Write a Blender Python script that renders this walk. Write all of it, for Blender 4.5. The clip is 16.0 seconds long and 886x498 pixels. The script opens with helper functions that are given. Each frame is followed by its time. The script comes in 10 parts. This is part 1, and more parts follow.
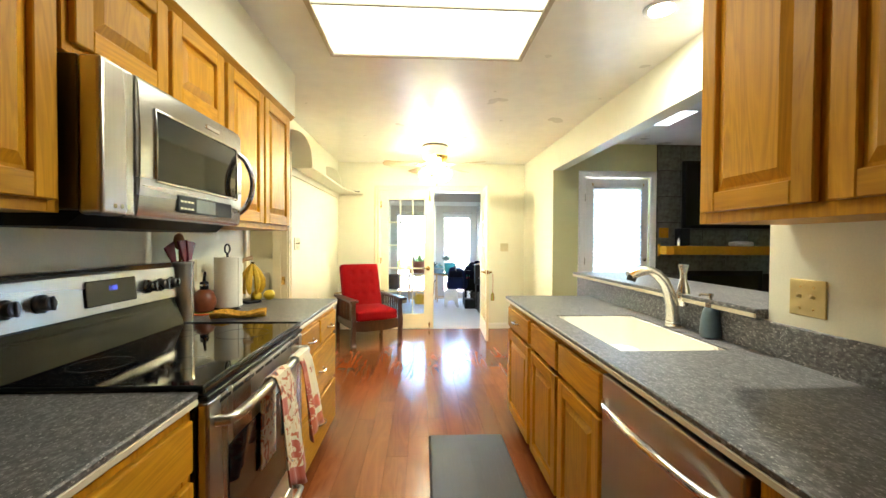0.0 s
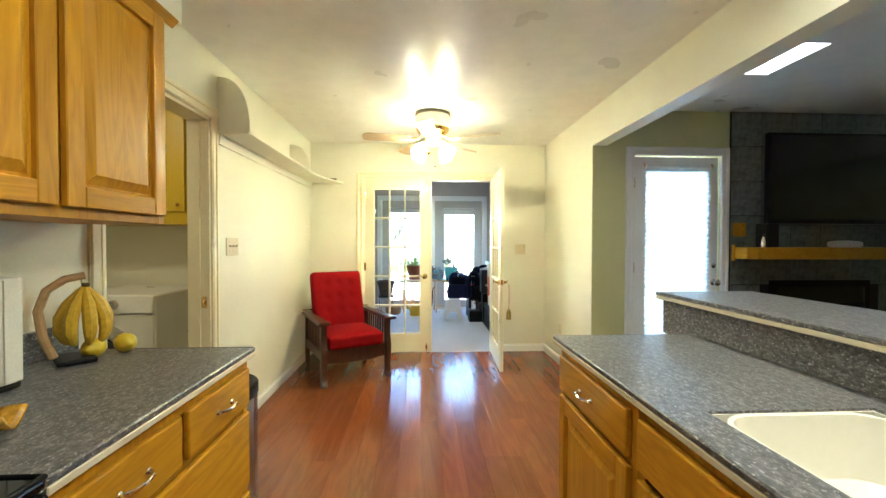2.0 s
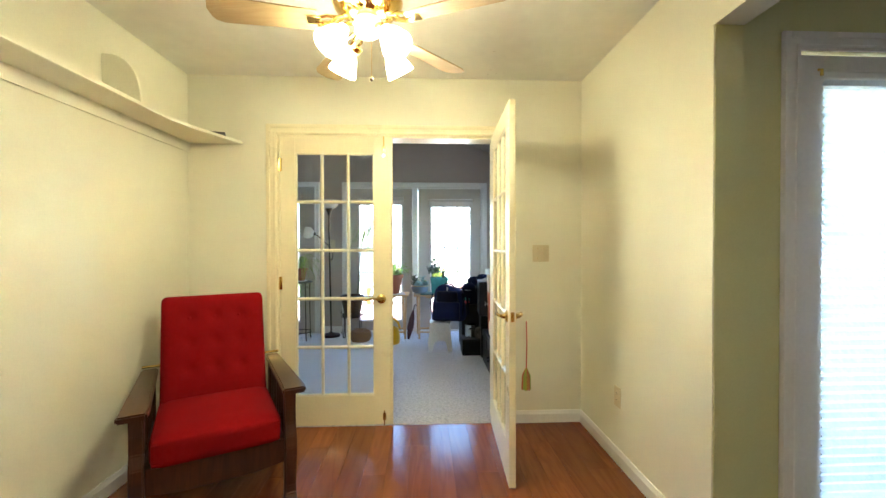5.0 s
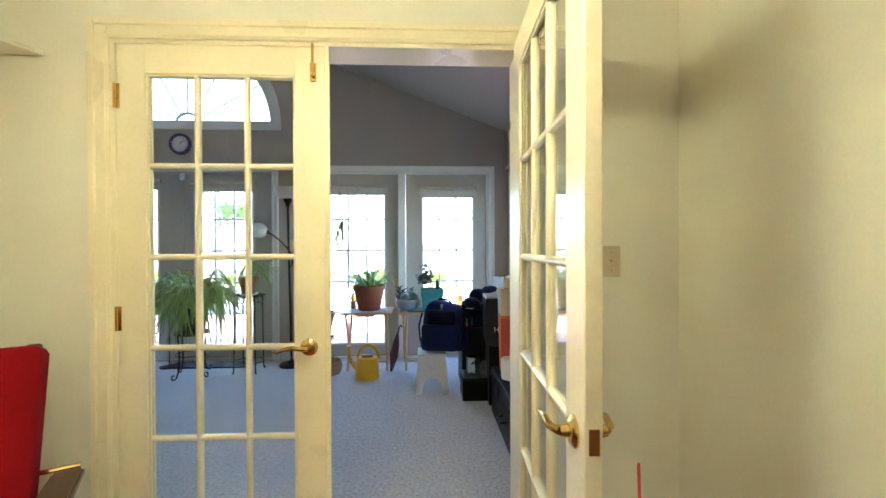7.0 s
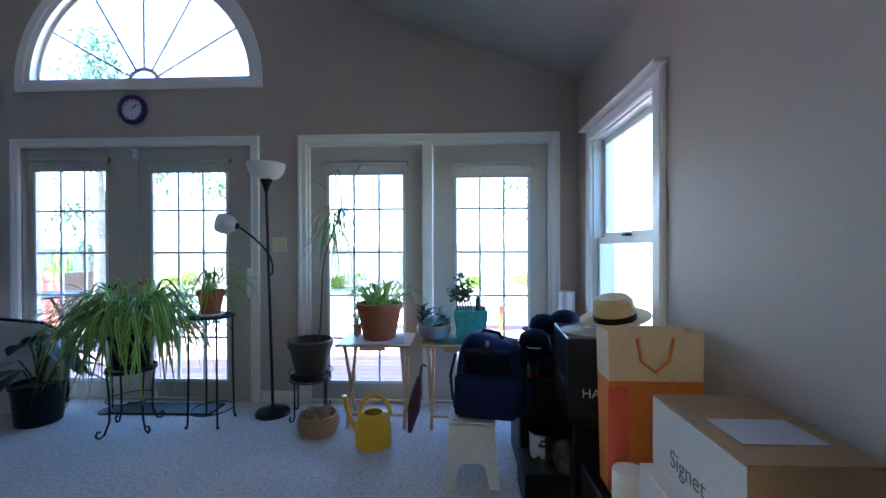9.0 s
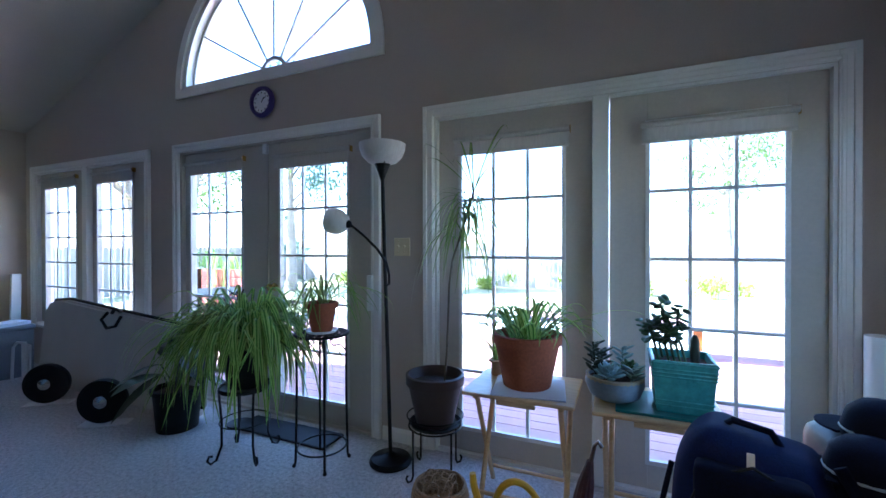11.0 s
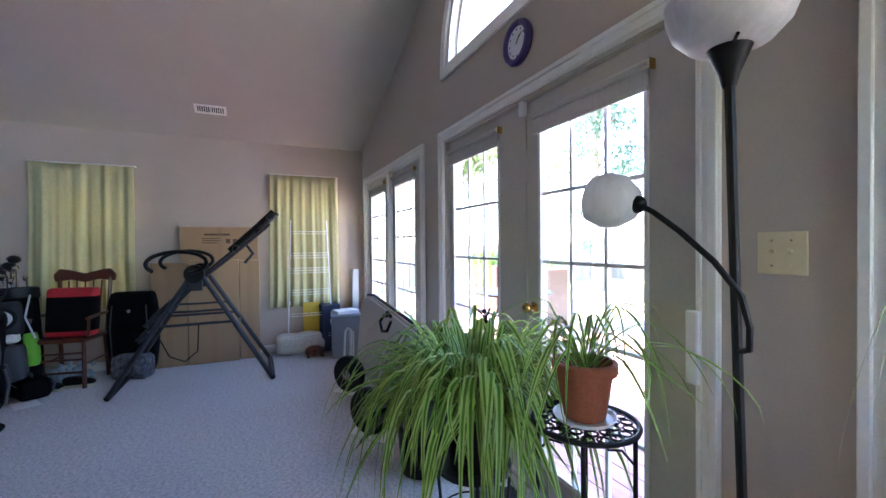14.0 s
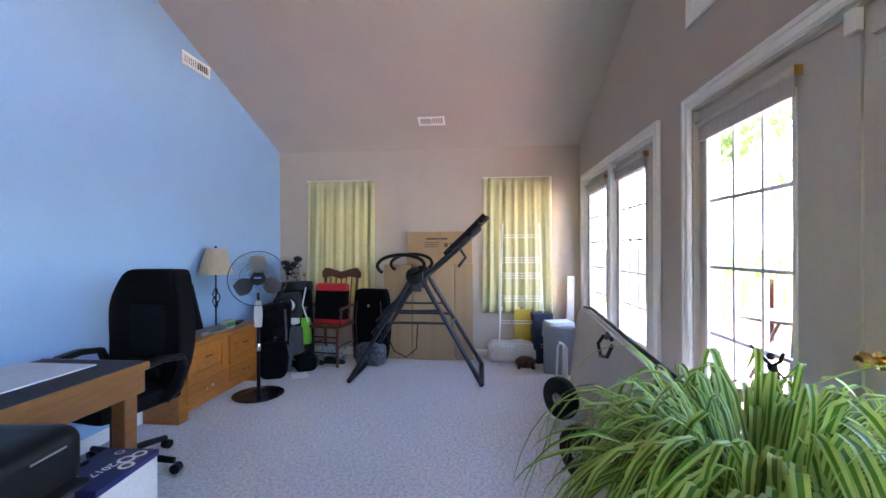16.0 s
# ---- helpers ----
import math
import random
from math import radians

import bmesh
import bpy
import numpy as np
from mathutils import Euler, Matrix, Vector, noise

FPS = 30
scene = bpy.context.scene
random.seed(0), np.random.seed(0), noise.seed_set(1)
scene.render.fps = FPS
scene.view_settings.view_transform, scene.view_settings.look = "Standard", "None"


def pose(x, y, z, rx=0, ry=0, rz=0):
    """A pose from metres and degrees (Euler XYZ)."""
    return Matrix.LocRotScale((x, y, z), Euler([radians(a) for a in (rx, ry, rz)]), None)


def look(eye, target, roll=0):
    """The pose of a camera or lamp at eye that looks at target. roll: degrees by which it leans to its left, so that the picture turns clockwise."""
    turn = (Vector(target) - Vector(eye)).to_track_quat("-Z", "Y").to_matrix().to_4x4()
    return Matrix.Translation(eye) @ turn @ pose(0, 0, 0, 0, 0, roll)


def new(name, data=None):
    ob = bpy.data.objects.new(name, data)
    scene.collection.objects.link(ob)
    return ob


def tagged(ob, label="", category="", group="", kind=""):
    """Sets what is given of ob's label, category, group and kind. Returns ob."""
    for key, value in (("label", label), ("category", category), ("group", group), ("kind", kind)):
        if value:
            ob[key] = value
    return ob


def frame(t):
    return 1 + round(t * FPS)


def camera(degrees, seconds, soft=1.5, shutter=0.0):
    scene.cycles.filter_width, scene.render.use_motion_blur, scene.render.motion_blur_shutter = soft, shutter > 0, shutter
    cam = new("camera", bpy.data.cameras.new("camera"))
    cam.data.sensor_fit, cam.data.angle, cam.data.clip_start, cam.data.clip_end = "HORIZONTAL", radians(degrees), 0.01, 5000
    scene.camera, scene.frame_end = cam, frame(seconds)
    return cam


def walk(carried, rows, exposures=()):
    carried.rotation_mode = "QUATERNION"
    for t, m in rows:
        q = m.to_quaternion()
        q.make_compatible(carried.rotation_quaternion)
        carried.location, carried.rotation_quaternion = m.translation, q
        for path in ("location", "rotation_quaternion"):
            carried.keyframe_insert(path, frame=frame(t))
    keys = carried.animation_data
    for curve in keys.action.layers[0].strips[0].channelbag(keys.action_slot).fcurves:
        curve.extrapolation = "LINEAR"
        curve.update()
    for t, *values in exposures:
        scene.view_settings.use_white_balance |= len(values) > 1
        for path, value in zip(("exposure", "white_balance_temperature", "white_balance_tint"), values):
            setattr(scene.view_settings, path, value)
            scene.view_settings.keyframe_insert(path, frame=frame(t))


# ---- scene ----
cam = camera(94.7, 16.0)
PATH = [
    (0, (0.267, -0.299, 1.293), (0.368, 1.698, 1.256), 0.3),
    (0.5, (0.27, -0.004, 1.291), (0.374, 1.993, 1.252), 0.3),
    (1, (0.284, 0.325, 1.278), (0.386, 2.321, 1.246), 0.1),
    (1.5, (0.298, 0.621, 1.289), (0.404, 2.618, 1.249), 0.2),
    (2, (0.316, 0.938, 1.297), (0.421, 2.935, 1.262), 0.1),
    (2.5, (0.341, 1.256, 1.288), (0.451, 3.253, 1.256), 0.0),
    (3, (0.37, 1.556, 1.295), (0.478, 3.553, 1.264), -0.0),
    (3.5, (0.4, 1.897, 1.294), (0.509, 3.894, 1.262), -0.0),
    (3.7, (0.435, 2.021, 1.291), (0.534, 4.018, 1.263), -0.1),
    (5.8, (0.747, 3.366, 1.269), (0.84, 5.364, 1.255), -0.1),
    (6, (0.766, 3.499, 1.27), (0.866, 5.496, 1.261), -0.3),
    (6.5, (0.804, 3.834, 1.27), (0.896, 5.832, 1.258), -0.2),
    (7, (0.791, 4.168, 1.271), (0.877, 6.166, 1.257), -0.2),
    (7.5, (0.78, 4.536, 1.268), (0.858, 6.535, 1.252), -0.0),
    (8, (0.784, 4.87, 1.267), (0.845, 6.869, 1.253), 0.1),
    (10.3, (0.758, 6.189, 1.295), (0.27, 8.128, 1.277), -0.2),
    (10.5, (0.713, 6.251, 1.31), (0.142, 8.167, 1.286), -0.1),
    (11, (0.625, 6.468, 1.292), (-0.173, 8.301, 1.28), -0.1),
    (11.5, (0.521, 6.673, 1.312), (-0.507, 8.388, 1.285), -0.30),
    (12, (0.38, 6.895, 1.321), (-0.85, 8.472, 1.29), -0.35),
    (12.5, (0.231, 7.087, 1.323), (-1.184, 8.499, 1.301), -0.35),
    (13, (0.134, 7.241, 1.328), (-1.438, 8.477, 1.293), -0.45),
    (13.5, (0.033, 7.418, 1.327), (-1.682, 8.448, 1.303), -0.50),
    (14, (-0.057, 7.503, 1.324), (-1.876, 8.334, 1.298), -0.50),
    (14.5, (-0.223, 7.566, 1.331), (-2.143, 8.126, 1.312), -0.50),
    (15, (-0.348, 7.601, 1.325), (-2.326, 7.894, 1.315), -0.40),
    (15.5, (-0.425, 7.615, 1.326), (-2.425, 7.645, 1.322), -0.3),
    (16, (-0.474, 7.639, 1.325), (-2.465, 7.449, 1.326), -0.2),
]
EXPOSURES = [(0.0, 5.35, 5600, 7), (1.5, 5.0, 5400, 5), (3.5, 4.45, 5500, 6), (6.0, 4.3, 5800, 9), (7.2, 4.1, 5400, 9), (8.2, 3.7, 4900, 11), (10.3, 3.4, 4850, 12), (12.0, 3.2, 5000, 16), (13.0, 3.6, 5400, 18), (14.0, 4.2, 5750, 21), (15.0, 4.55, 5950, 23), (16.0, 4.8, 6150, 24)]
walk(cam, [(t, look(eye, target, roll)) for t, eye, target, roll in PATH],
     EXPOSURES)

# ---- world, sun and large lights ----
world = bpy.data.worlds.new("sky")
scene.world = world
world.use_nodes = True
wn = world.node_tree.nodes
sky = wn.new("ShaderNodeTexSky")
sky.sky_type = "NISHITA"
sky.sun_disc = False
sky.sun_elevation, sky.sun_rotation = radians(44), radians(247)
wn["Background"].inputs["Strength"].default_value = 0.15
world.node_tree.links.new(sky.outputs["Color"], wn["Background"].inputs["Color"])

sun_data = bpy.data.lights.new("sun", "SUN")
sun_data.energy, sun_data.angle, sun_data.color = 5.0, radians(0.5), (1.0, 0.95, 0.86)
sun_lamp = new("sun", sun_data)
sun_lamp.matrix_world = look((-9.2, -3.9, 9.65), (0.0, 0.0, 0.0))

PANEL_GLOW, BULB_GLOW, SHADE_GLOW = 0.12, 12.5, 2.7


# ---- materials ----
def node_tree(name):
    m = bpy.data.materials.new(name)
    m.use_nodes = True
    nt = m.node_tree
    return m, nt, nt.nodes["Principled BSDF"]


def ramp(nt, stops):
    r = nt.nodes.new("ShaderNodeValToRGB")
    els = r.color_ramp.elements
    while len(els) < len(stops):
        els.new(0.5)
    for e, (p, c) in zip(els, stops):
        e.position, e.color = p, (*c, 1)
    return r


def coords(nt, scale=(1, 1, 1), rot=(0, 0, 0), island=False):
    tc = nt.nodes.new("ShaderNodeTexCoord")
    mp = nt.nodes.new("ShaderNodeMapping")
    mp.inputs["Scale"].default_value = scale
    mp.inputs["Rotation"].default_value = [radians(a) for a in rot]
    nt.links.new(tc.outputs["Object"], mp.inputs["Vector"])
    if island:
        oi = nt.nodes.new("ShaderNodeObjectInfo")
        ml = nt.nodes.new("ShaderNodeMath")
        ml.operation = "MULTIPLY"
        ml.inputs[1].default_value = 37.0
        nt.links.new(oi.outputs["Random"], ml.inputs[0])
        nt.links.new(ml.outputs[0], mp.inputs["Location"])
    return mp.outputs["Vector"]


def noise_tex(nt, vec, scale, detail=4, rough=0.55):
    n = nt.nodes.new("ShaderNodeTexNoise")
    n.inputs["Scale"].default_value, n.inputs["Detail"].default_value = scale, detail
    n.inputs["Roughness"].default_value = rough
    nt.links.new(vec, n.inputs["Vector"])
    return n.outputs["Fac"]


def bump_to(nt, fac, b, strength, dist=0.002):
    bp = nt.nodes.new("ShaderNodeBump")
    bp.inputs["Strength"].default_value, bp.inputs["Distance"].default_value = strength, dist
    nt.links.new(fac, bp.inputs["Height"])
    nt.links.new(bp.outputs["Normal"], b.inputs["Normal"])


def surf(name, c, rough=0.5, metal=0.0, vary=0.06, scale=3.0, bump=0.0, bscale=60.0, stretch=(1, 1, 1), rvary=0.08, dist=0.002, sheen=0.0, coat=0.0, spec=0.5):
    """A plain surface: colour that drifts at a large and a fine scale, uneven gloss, fine relief."""
    m, nt, b = node_tree(name)
    v = coords(nt, stretch)
    big, fine = noise_tex(nt, v, scale, 3), noise_tex(nt, v, bscale, 5)
    ad = nt.nodes.new("ShaderNodeMath")
    ad.operation = "MULTIPLY_ADD"
    ad.inputs[1].default_value = 0.6
    nt.links.new(fine, ad.inputs[0])
    sc = nt.nodes.new("ShaderNodeMath")
    sc.operation = "MULTIPLY"
    sc.inputs[1].default_value = 0.4
    nt.links.new(big, sc.inputs[0])
    nt.links.new(sc.outputs[0], ad.inputs[2])
    lo, hi = [max(0, k * (1 - 2.2 * vary)) for k in c], [min(1, k * (1 + 2.2 * vary)) for k in c]
    r = ramp(nt, [(0.3, lo), (0.7, hi)])
    nt.links.new(ad.outputs[0], r.inputs["Fac"])
    nt.links.new(r.outputs["Color"], b.inputs["Base Color"])
    mr = nt.nodes.new("ShaderNodeMapRange")
    mr.inputs["To Min"].default_value, mr.inputs["To Max"].default_value = max(0.02, rough - rvary), min(1, rough + rvary)
    nt.links.new(big, mr.inputs["Value"])
    nt.links.new(mr.outputs[0], b.inputs["Roughness"])
    b.inputs["Metallic"].default_value = metal
    b.inputs["Sheen Weight"].default_value = sheen
    b.inputs["Specular IOR Level"].default_value = spec
    b.inputs["Coat Weight"].default_value = coat
    if bump:
        bump_to(nt, fine, b, bump, dist)
    return m


def wood(name, light, dark, axis="z", rough=0.35, ring=9.0, coat=0.3, contrast=1.0, relief=0.12, spec=0.5):
    """Grained wood, the grain along one axis."""
    m, nt, b = node_tree(name)
    k = {"x": (0.12, 1, 1), "y": (1, 0.12, 1), "z": (1, 1, 0.12)}[axis]
    v = coords(nt, k, island=True)
    w = nt.nodes.new("ShaderNodeTexNoise")
    w.inputs["Scale"].default_value, w.inputs["Detail"].default_value = ring, 3
    w.inputs["Distortion"].default_value = 1.2
    nt.links.new(v, w.inputs["Vector"])
    mul = nt.nodes.new("ShaderNodeMath")
    mul.operation = "MULTIPLY"
    mul.inputs[1].default_value = 7.0
    nt.links.new(w.outputs["Fac"], mul.inputs[0])
    fr = nt.nodes.new("ShaderNodeMath")
    fr.operation = "PINGPONG"
    fr.inputs[1].default_value = 0.5
    nt.links.new(mul.outputs[0], fr.inputs[0])
    k2 = {"x": (0.03, 1, 1), "y": (1, 0.03, 1), "z": (1, 1, 0.03)}[axis]
    fine = noise_tex(nt, coords(nt, k2), 220, 3)
    mix = nt.nodes.new("ShaderNodeMath")
    mix.operation = "MULTIPLY_ADD"
    mix.inputs[1].default_value = 0.9 * contrast
    nt.links.new(fr.outputs[0], mix.inputs[0])
    s2 = nt.nodes.new("ShaderNodeMath")
    s2.operation = "MULTIPLY"
    s2.inputs[1].default_value = 0.55
    nt.links.new(fine, s2.inputs[0])
    nt.links.new(s2.outputs[0], mix.inputs[2])
    mid = [0.5 * (a + c) for a, c in zip(light, dark)]
    r = ramp(nt, [(0.15, light), (0.5, [0.7 * a + 0.3 * c for a, c in zip(light, dark)]), (0.72, mid), (0.95, dark)])
    nt.links.new(mix.outputs[0], r.inputs["Fac"])
    oi = nt.nodes.new("ShaderNodeObjectInfo")
    hs = nt.nodes.new("ShaderNodeHueSaturation")
    mr = nt.nodes.new("ShaderNodeMapRange")
    mr.inputs["To Min"].default_value, mr.inputs["To Max"].default_value = 0.86, 1.14
    nt.links.new(oi.outputs["Random"], mr.inputs["Value"])
    nt.links.new(mr.outputs[0], hs.inputs["Value"])
    nt.links.new(r.outputs["Color"], hs.inputs["Color"])
    nt.links.new(hs.outputs["Color"], b.inputs["Base Color"])
    b.inputs["Roughness"].default_value = rough
    b.inputs["Specular IOR Level"].default_value = spec
    b.inputs["Coat Weight"].default_value, b.inputs["Coat Roughness"].default_value = coat, 0.2
    if relief:
        bump_to(nt, mix.outputs[0], b, relief, 0.001)
    return m


def speckle(name):
    """Dark laminate worktop with pale and black flecks."""
    m, nt, b = node_tree(name)
    v = coords(nt, (1, 0.55, 1), rot=(0, 0, 25))
    a, c = noise_tex(nt, v, 95, 3, 0.7), noise_tex(nt, v, 160, 2, 0.6)
    base = ramp(nt, [(0.30, (0.035, 0.034, 0.038)), (0.52, (0.115, 0.11, 0.112)), (0.66, (0.24, 0.23, 0.23))])
    nt.links.new(a, base.inputs["Fac"])
    fl = ramp(nt, [(0.60, (0, 0, 0)), (0.68, (1, 1, 1))])
    nt.links.new(c, fl.inputs["Fac"])
    mx = nt.nodes.new("ShaderNodeMixRGB")
    mx.inputs[2].default_value = (0.46, 0.44, 0.42, 1)
    nt.links.new(fl.outputs["Color"], mx.inputs[0])
    nt.links.new(base.outputs["Color"], mx.inputs[1])
    nt.links.new(mx.outputs[0], b.inputs["Base Color"])
    b.inputs["Roughness"].default_value = 0.36
    bump_to(nt, a, b, 0.04, 0.0006)
    return m


def carpet_mat(name):
    m, nt, b = node_tree(name)
    v = coords(nt)
    f, g, h = noise_tex(nt, v, 170, 4, 0.8), noise_tex(nt, v, 1.3, 3), noise_tex(nt, v, 48, 4, 0.7)
    r = ramp(nt, [(0.37, (0.20, 0.19, 0.185)), (0.5, (0.56, 0.53, 0.52)), (0.63, (0.82, 0.79, 0.765))])
    s = nt.nodes.new("ShaderNodeMath")
    s.operation = "MULTIPLY_ADD"
    s.inputs[1].default_value = 0.55
    nt.links.new(f, s.inputs[0])
    s2 = nt.nodes.new("ShaderNodeMath")
    s2.operation = "MULTIPLY"
    s2.inputs[1].default_value = 0.45
    nt.links.new(h, s2.inputs[0])
    nt.links.new(s2.outputs[0], s.inputs[2])
    nt.links.new(s.outputs[0], r.inputs["Fac"])
    d = nt.nodes.new("ShaderNodeMixRGB")
    d.blend_type = "MULTIPLY"
    d.inputs[0].default_value = 0.35
    nt.links.new(r.outputs["Color"], d.inputs[1])
    gr = ramp(nt, [(0.3, (0.75, 0.74, 0.74)), (0.7, (1, 1, 1))])
    nt.links.new(g, gr.inputs["Fac"])
    nt.links.new(gr.outputs["Color"], d.inputs[2])
    nt.links.new(d.outputs[0], b.inputs["Base Color"])
    b.inputs["Roughness"].default_value = 0.95
    b.inputs["Sheen Weight"].default_value = 0.3
    bump_to(nt, s.outputs[0], b, 0.9, 0.012)
    return m


def pane_glass(name, tint=(0.97, 0.99, 0.99)):
    """Thin clear glass: what lies behind, and a mirror that grows at grazing angles."""
    m, nt, b = node_tree(name)
    nt.nodes.remove(b)
    tr, gl, mx = nt.nodes.new("ShaderNodeBsdfTransparent"), nt.nodes.new("ShaderNodeBsdfGlossy"), nt.nodes.new("ShaderNodeMixShader")
    tr.inputs["Color"].default_value = (*tint, 1)
    gl.inputs["Roughness"].default_value = 0.01
    lw, pw, ma = nt.nodes.new("ShaderNodeLayerWeight"), nt.nodes.new("ShaderNodeMath"), nt.nodes.new("ShaderNodeMath")
    lw.inputs["Blend"].default_value = 0.5
    pw.operation, ma.operation = "POWER", "MULTIPLY_ADD"
    pw.inputs[1].default_value, ma.inputs[1].default_value, ma.inputs[2].default_value = 5.0, 0.9, 0.035
    nt.links.new(lw.outputs["Facing"], pw.inputs[0])
    nt.links.new(pw.outputs[0], ma.inputs[0])
    nt.links.new(ma.outputs[0], mx.inputs[0])
    nt.links.new(tr.outputs[0], mx.inputs[1])
    nt.links.new(gl.outputs[0], mx.inputs[2])
    nt.links.new(mx.outputs[0], nt.nodes["Material Output"].inputs["Surface"])
    return m


def glow(name, color, strength, base=(0.9, 0.9, 0.88)):
    m, nt, b = node_tree(name)
    b.inputs["Base Color"].default_value = (*base, 1)
    b.inputs["Emission Color"].default_value = (*color, 1)
    b.inputs["Emission Strength"].default_value = strength
    b.inputs["Roughness"].default_value = 0.5
    return m


def sheer(name, c, part=0.5, rough=0.8, scale=60):
    """Cloth or frosted sheet that lets part of the light through."""
    m, nt, b = node_tree(name)
    v = coords(nt, (1, 1, 0.2))
    n = noise_tex(nt, v, scale, 3)
    r = ramp(nt, [(0.3, [k * 0.86 for k in c]), (0.7, c)])
    nt.links.new(n, r.inputs["Fac"])
    nt.links.new(r.outputs["Color"], b.inputs["Base Color"])
    b.inputs["Roughness"].default_value = rough
    t, mx = nt.nodes.new("ShaderNodeBsdfTranslucent"), nt.nodes.new("ShaderNodeMixShader")
    nt.links.new(r.outputs["Color"], t.inputs["Color"])
    mx.inputs[0].default_value = part
    nt.links.new(b.outputs[0], mx.inputs[1])
    nt.links.new(t.outputs[0], mx.inputs[2])
    nt.links.new(mx.outputs[0], nt.nodes["Material Output"].inputs["Surface"])
    return m


def tufts(name, stops, scale=9.0, rough=0.6, part=0.3):
    """Leaf colour that differs from leaf to leaf."""
    m, nt, b = node_tree(name)
    ge = nt.nodes.new("ShaderNodeNewGeometry")
    r = ramp(nt, stops)
    nt.links.new(ge.outputs["Random Per Island"], r.inputs["Fac"])
    n = noise_tex(nt, coords(nt), scale, 3)
    d = nt.nodes.new("ShaderNodeMixRGB")
    d.blend_type = "MULTIPLY"
    d.inputs[0].default_value = 0.5
    g = ramp(nt, [(0.3, (0.6, 0.6, 0.6)), (0.7, (1, 1, 1))])
    nt.links.new(n, g.inputs["Fac"])
    nt.links.new(r.outputs["Color"], d.inputs[1])
    nt.links.new(g.outputs["Color"], d.inputs[2])
    nt.links.new(d.outputs[0], b.inputs["Base Color"])
    b.inputs["Roughness"].default_value = rough
    t, mx = nt.nodes.new("ShaderNodeBsdfTranslucent"), nt.nodes.new("ShaderNodeMixShader")
    nt.links.new(d.outputs[0], t.inputs["Color"])
    mx.inputs[0].default_value = part
    nt.links.new(b.outputs[0], mx.inputs[1])
    nt.links.new(t.outputs[0], mx.inputs[2])
    nt.links.new(mx.outputs[0], nt.nodes["Material Output"].inputs["Surface"])
    return m


CREAM = surf("cream wall paint", (0.80, 0.77, 0.62), 0.42, vary=0.02, bump=0.10, bscale=140)
WHITE_CEIL = surf("glossy ceiling paint", (0.80, 0.78, 0.72), 0.30, vary=0.03, scale=2.2, bump=0.25, bscale=7, dist=0.004)
GREEN = surf("pale green wall paint", (0.62, 0.60, 0.30), 0.5, vary=0.02, bump=0.08, bscale=140)
TAUPE = surf("taupe wall paint", (0.465, 0.395, 0.33), 0.55, vary=0.03, bump=0.10, bscale=140)
TAUPE_CEIL = surf("taupe ceiling paint", (0.45, 0.41, 0.36), 0.6, vary=0.03, bump=0.12, bscale=120)
BLUE = surf("sky blue wall paint", (0.26, 0.42, 0.66), 0.5, vary=0.03, bump=0.10, bscale=140)
TRIM = surf("white trim paint", (0.82, 0.80, 0.76), 0.32, vary=0.02, bump=0.04)
DOORPAINT = surf("ivory door paint", (0.84, 0.76, 0.52), 0.30, vary=0.02, bump=0.05)
SUNDOOR = surf("taupe door paint", (0.51, 0.46, 0.395), 0.4, vary=0.03, bump=0.05)
OAK = wood("golden oak", (0.62, 0.305, 0.006), (0.34, 0.135, 0.003), "z", rough=0.42, coat=0.04, contrast=1.0, spec=0.2)
OAK_Y = wood("golden oak along", (0.62, 0.305, 0.006), (0.34, 0.135, 0.003), "y", rough=0.42, coat=0.04, contrast=1.0, spec=0.2)
CHERRY = wood("cherry floor board", (0.245, 0.068, 0.018), (0.135, 0.031, 0.008), "y", rough=0.17, ring=5, coat=0.0, relief=0.0)
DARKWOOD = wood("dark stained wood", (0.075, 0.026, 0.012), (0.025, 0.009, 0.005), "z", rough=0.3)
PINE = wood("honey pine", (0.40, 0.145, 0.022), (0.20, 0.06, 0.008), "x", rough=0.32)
BEECH = wood("pale folding table wood", (0.66, 0.43, 0.20), (0.45, 0.26, 0.10), "x", rough=0.45)
COUNTER = speckle("speckled laminate")
EDGE = surf("cream laminate edge", (0.72, 0.64, 0.46), 0.4, vary=0.03)
CARPET = carpet_mat("grey beige carpet")
STEEL = surf("brushed steel", (0.46, 0.44, 0.40), 0.26, 1.0, vary=0.03, bump=0.05, bscale=130, stretch=(1, 0.05, 1))
STEELV = surf("brushed steel upright", (0.46, 0.43, 0.39), 0.28, 1.0, vary=0.03, bump=0.05, bscale=130, stretch=(1, 1, 0.05))
CHROME = surf("polished chrome", (0.75, 0.74, 0.72), 0.08, 1.0, vary=0.01, rvary=0.03)
BRASS = surf("polished brass", (0.72, 0.50, 0.16), 0.16, 1.0, vary=0.04, rvary=0.05)
BLACKGLASS = surf("black ceramic glass", (0.004, 0.004, 0.005), 0.06, vary=0.05, rvary=0.03, spec=0.4)
ENAMEL = surf("glossy black enamel", (0.004, 0.004, 0.004), 0.14, vary=0.05, rvary=0.04, spec=0.25)
BLACK = surf("black plastic", (0.005, 0.005, 0.006), 0.42, vary=0.08, bump=0.05, bscale=200, spec=0.18)
BLACKMETAL = surf("black painted iron", (0.006, 0.006, 0.006), 0.5, 0.0, vary=0.1, bump=0.1, bscale=120, spec=0.3)
WHITEPL = surf("white plastic", (0.78, 0.77, 0.75), 0.35, vary=0.02)
IVORYPL = surf("almond plastic", (0.66, 0.57, 0.36), 0.35, vary=0.02)
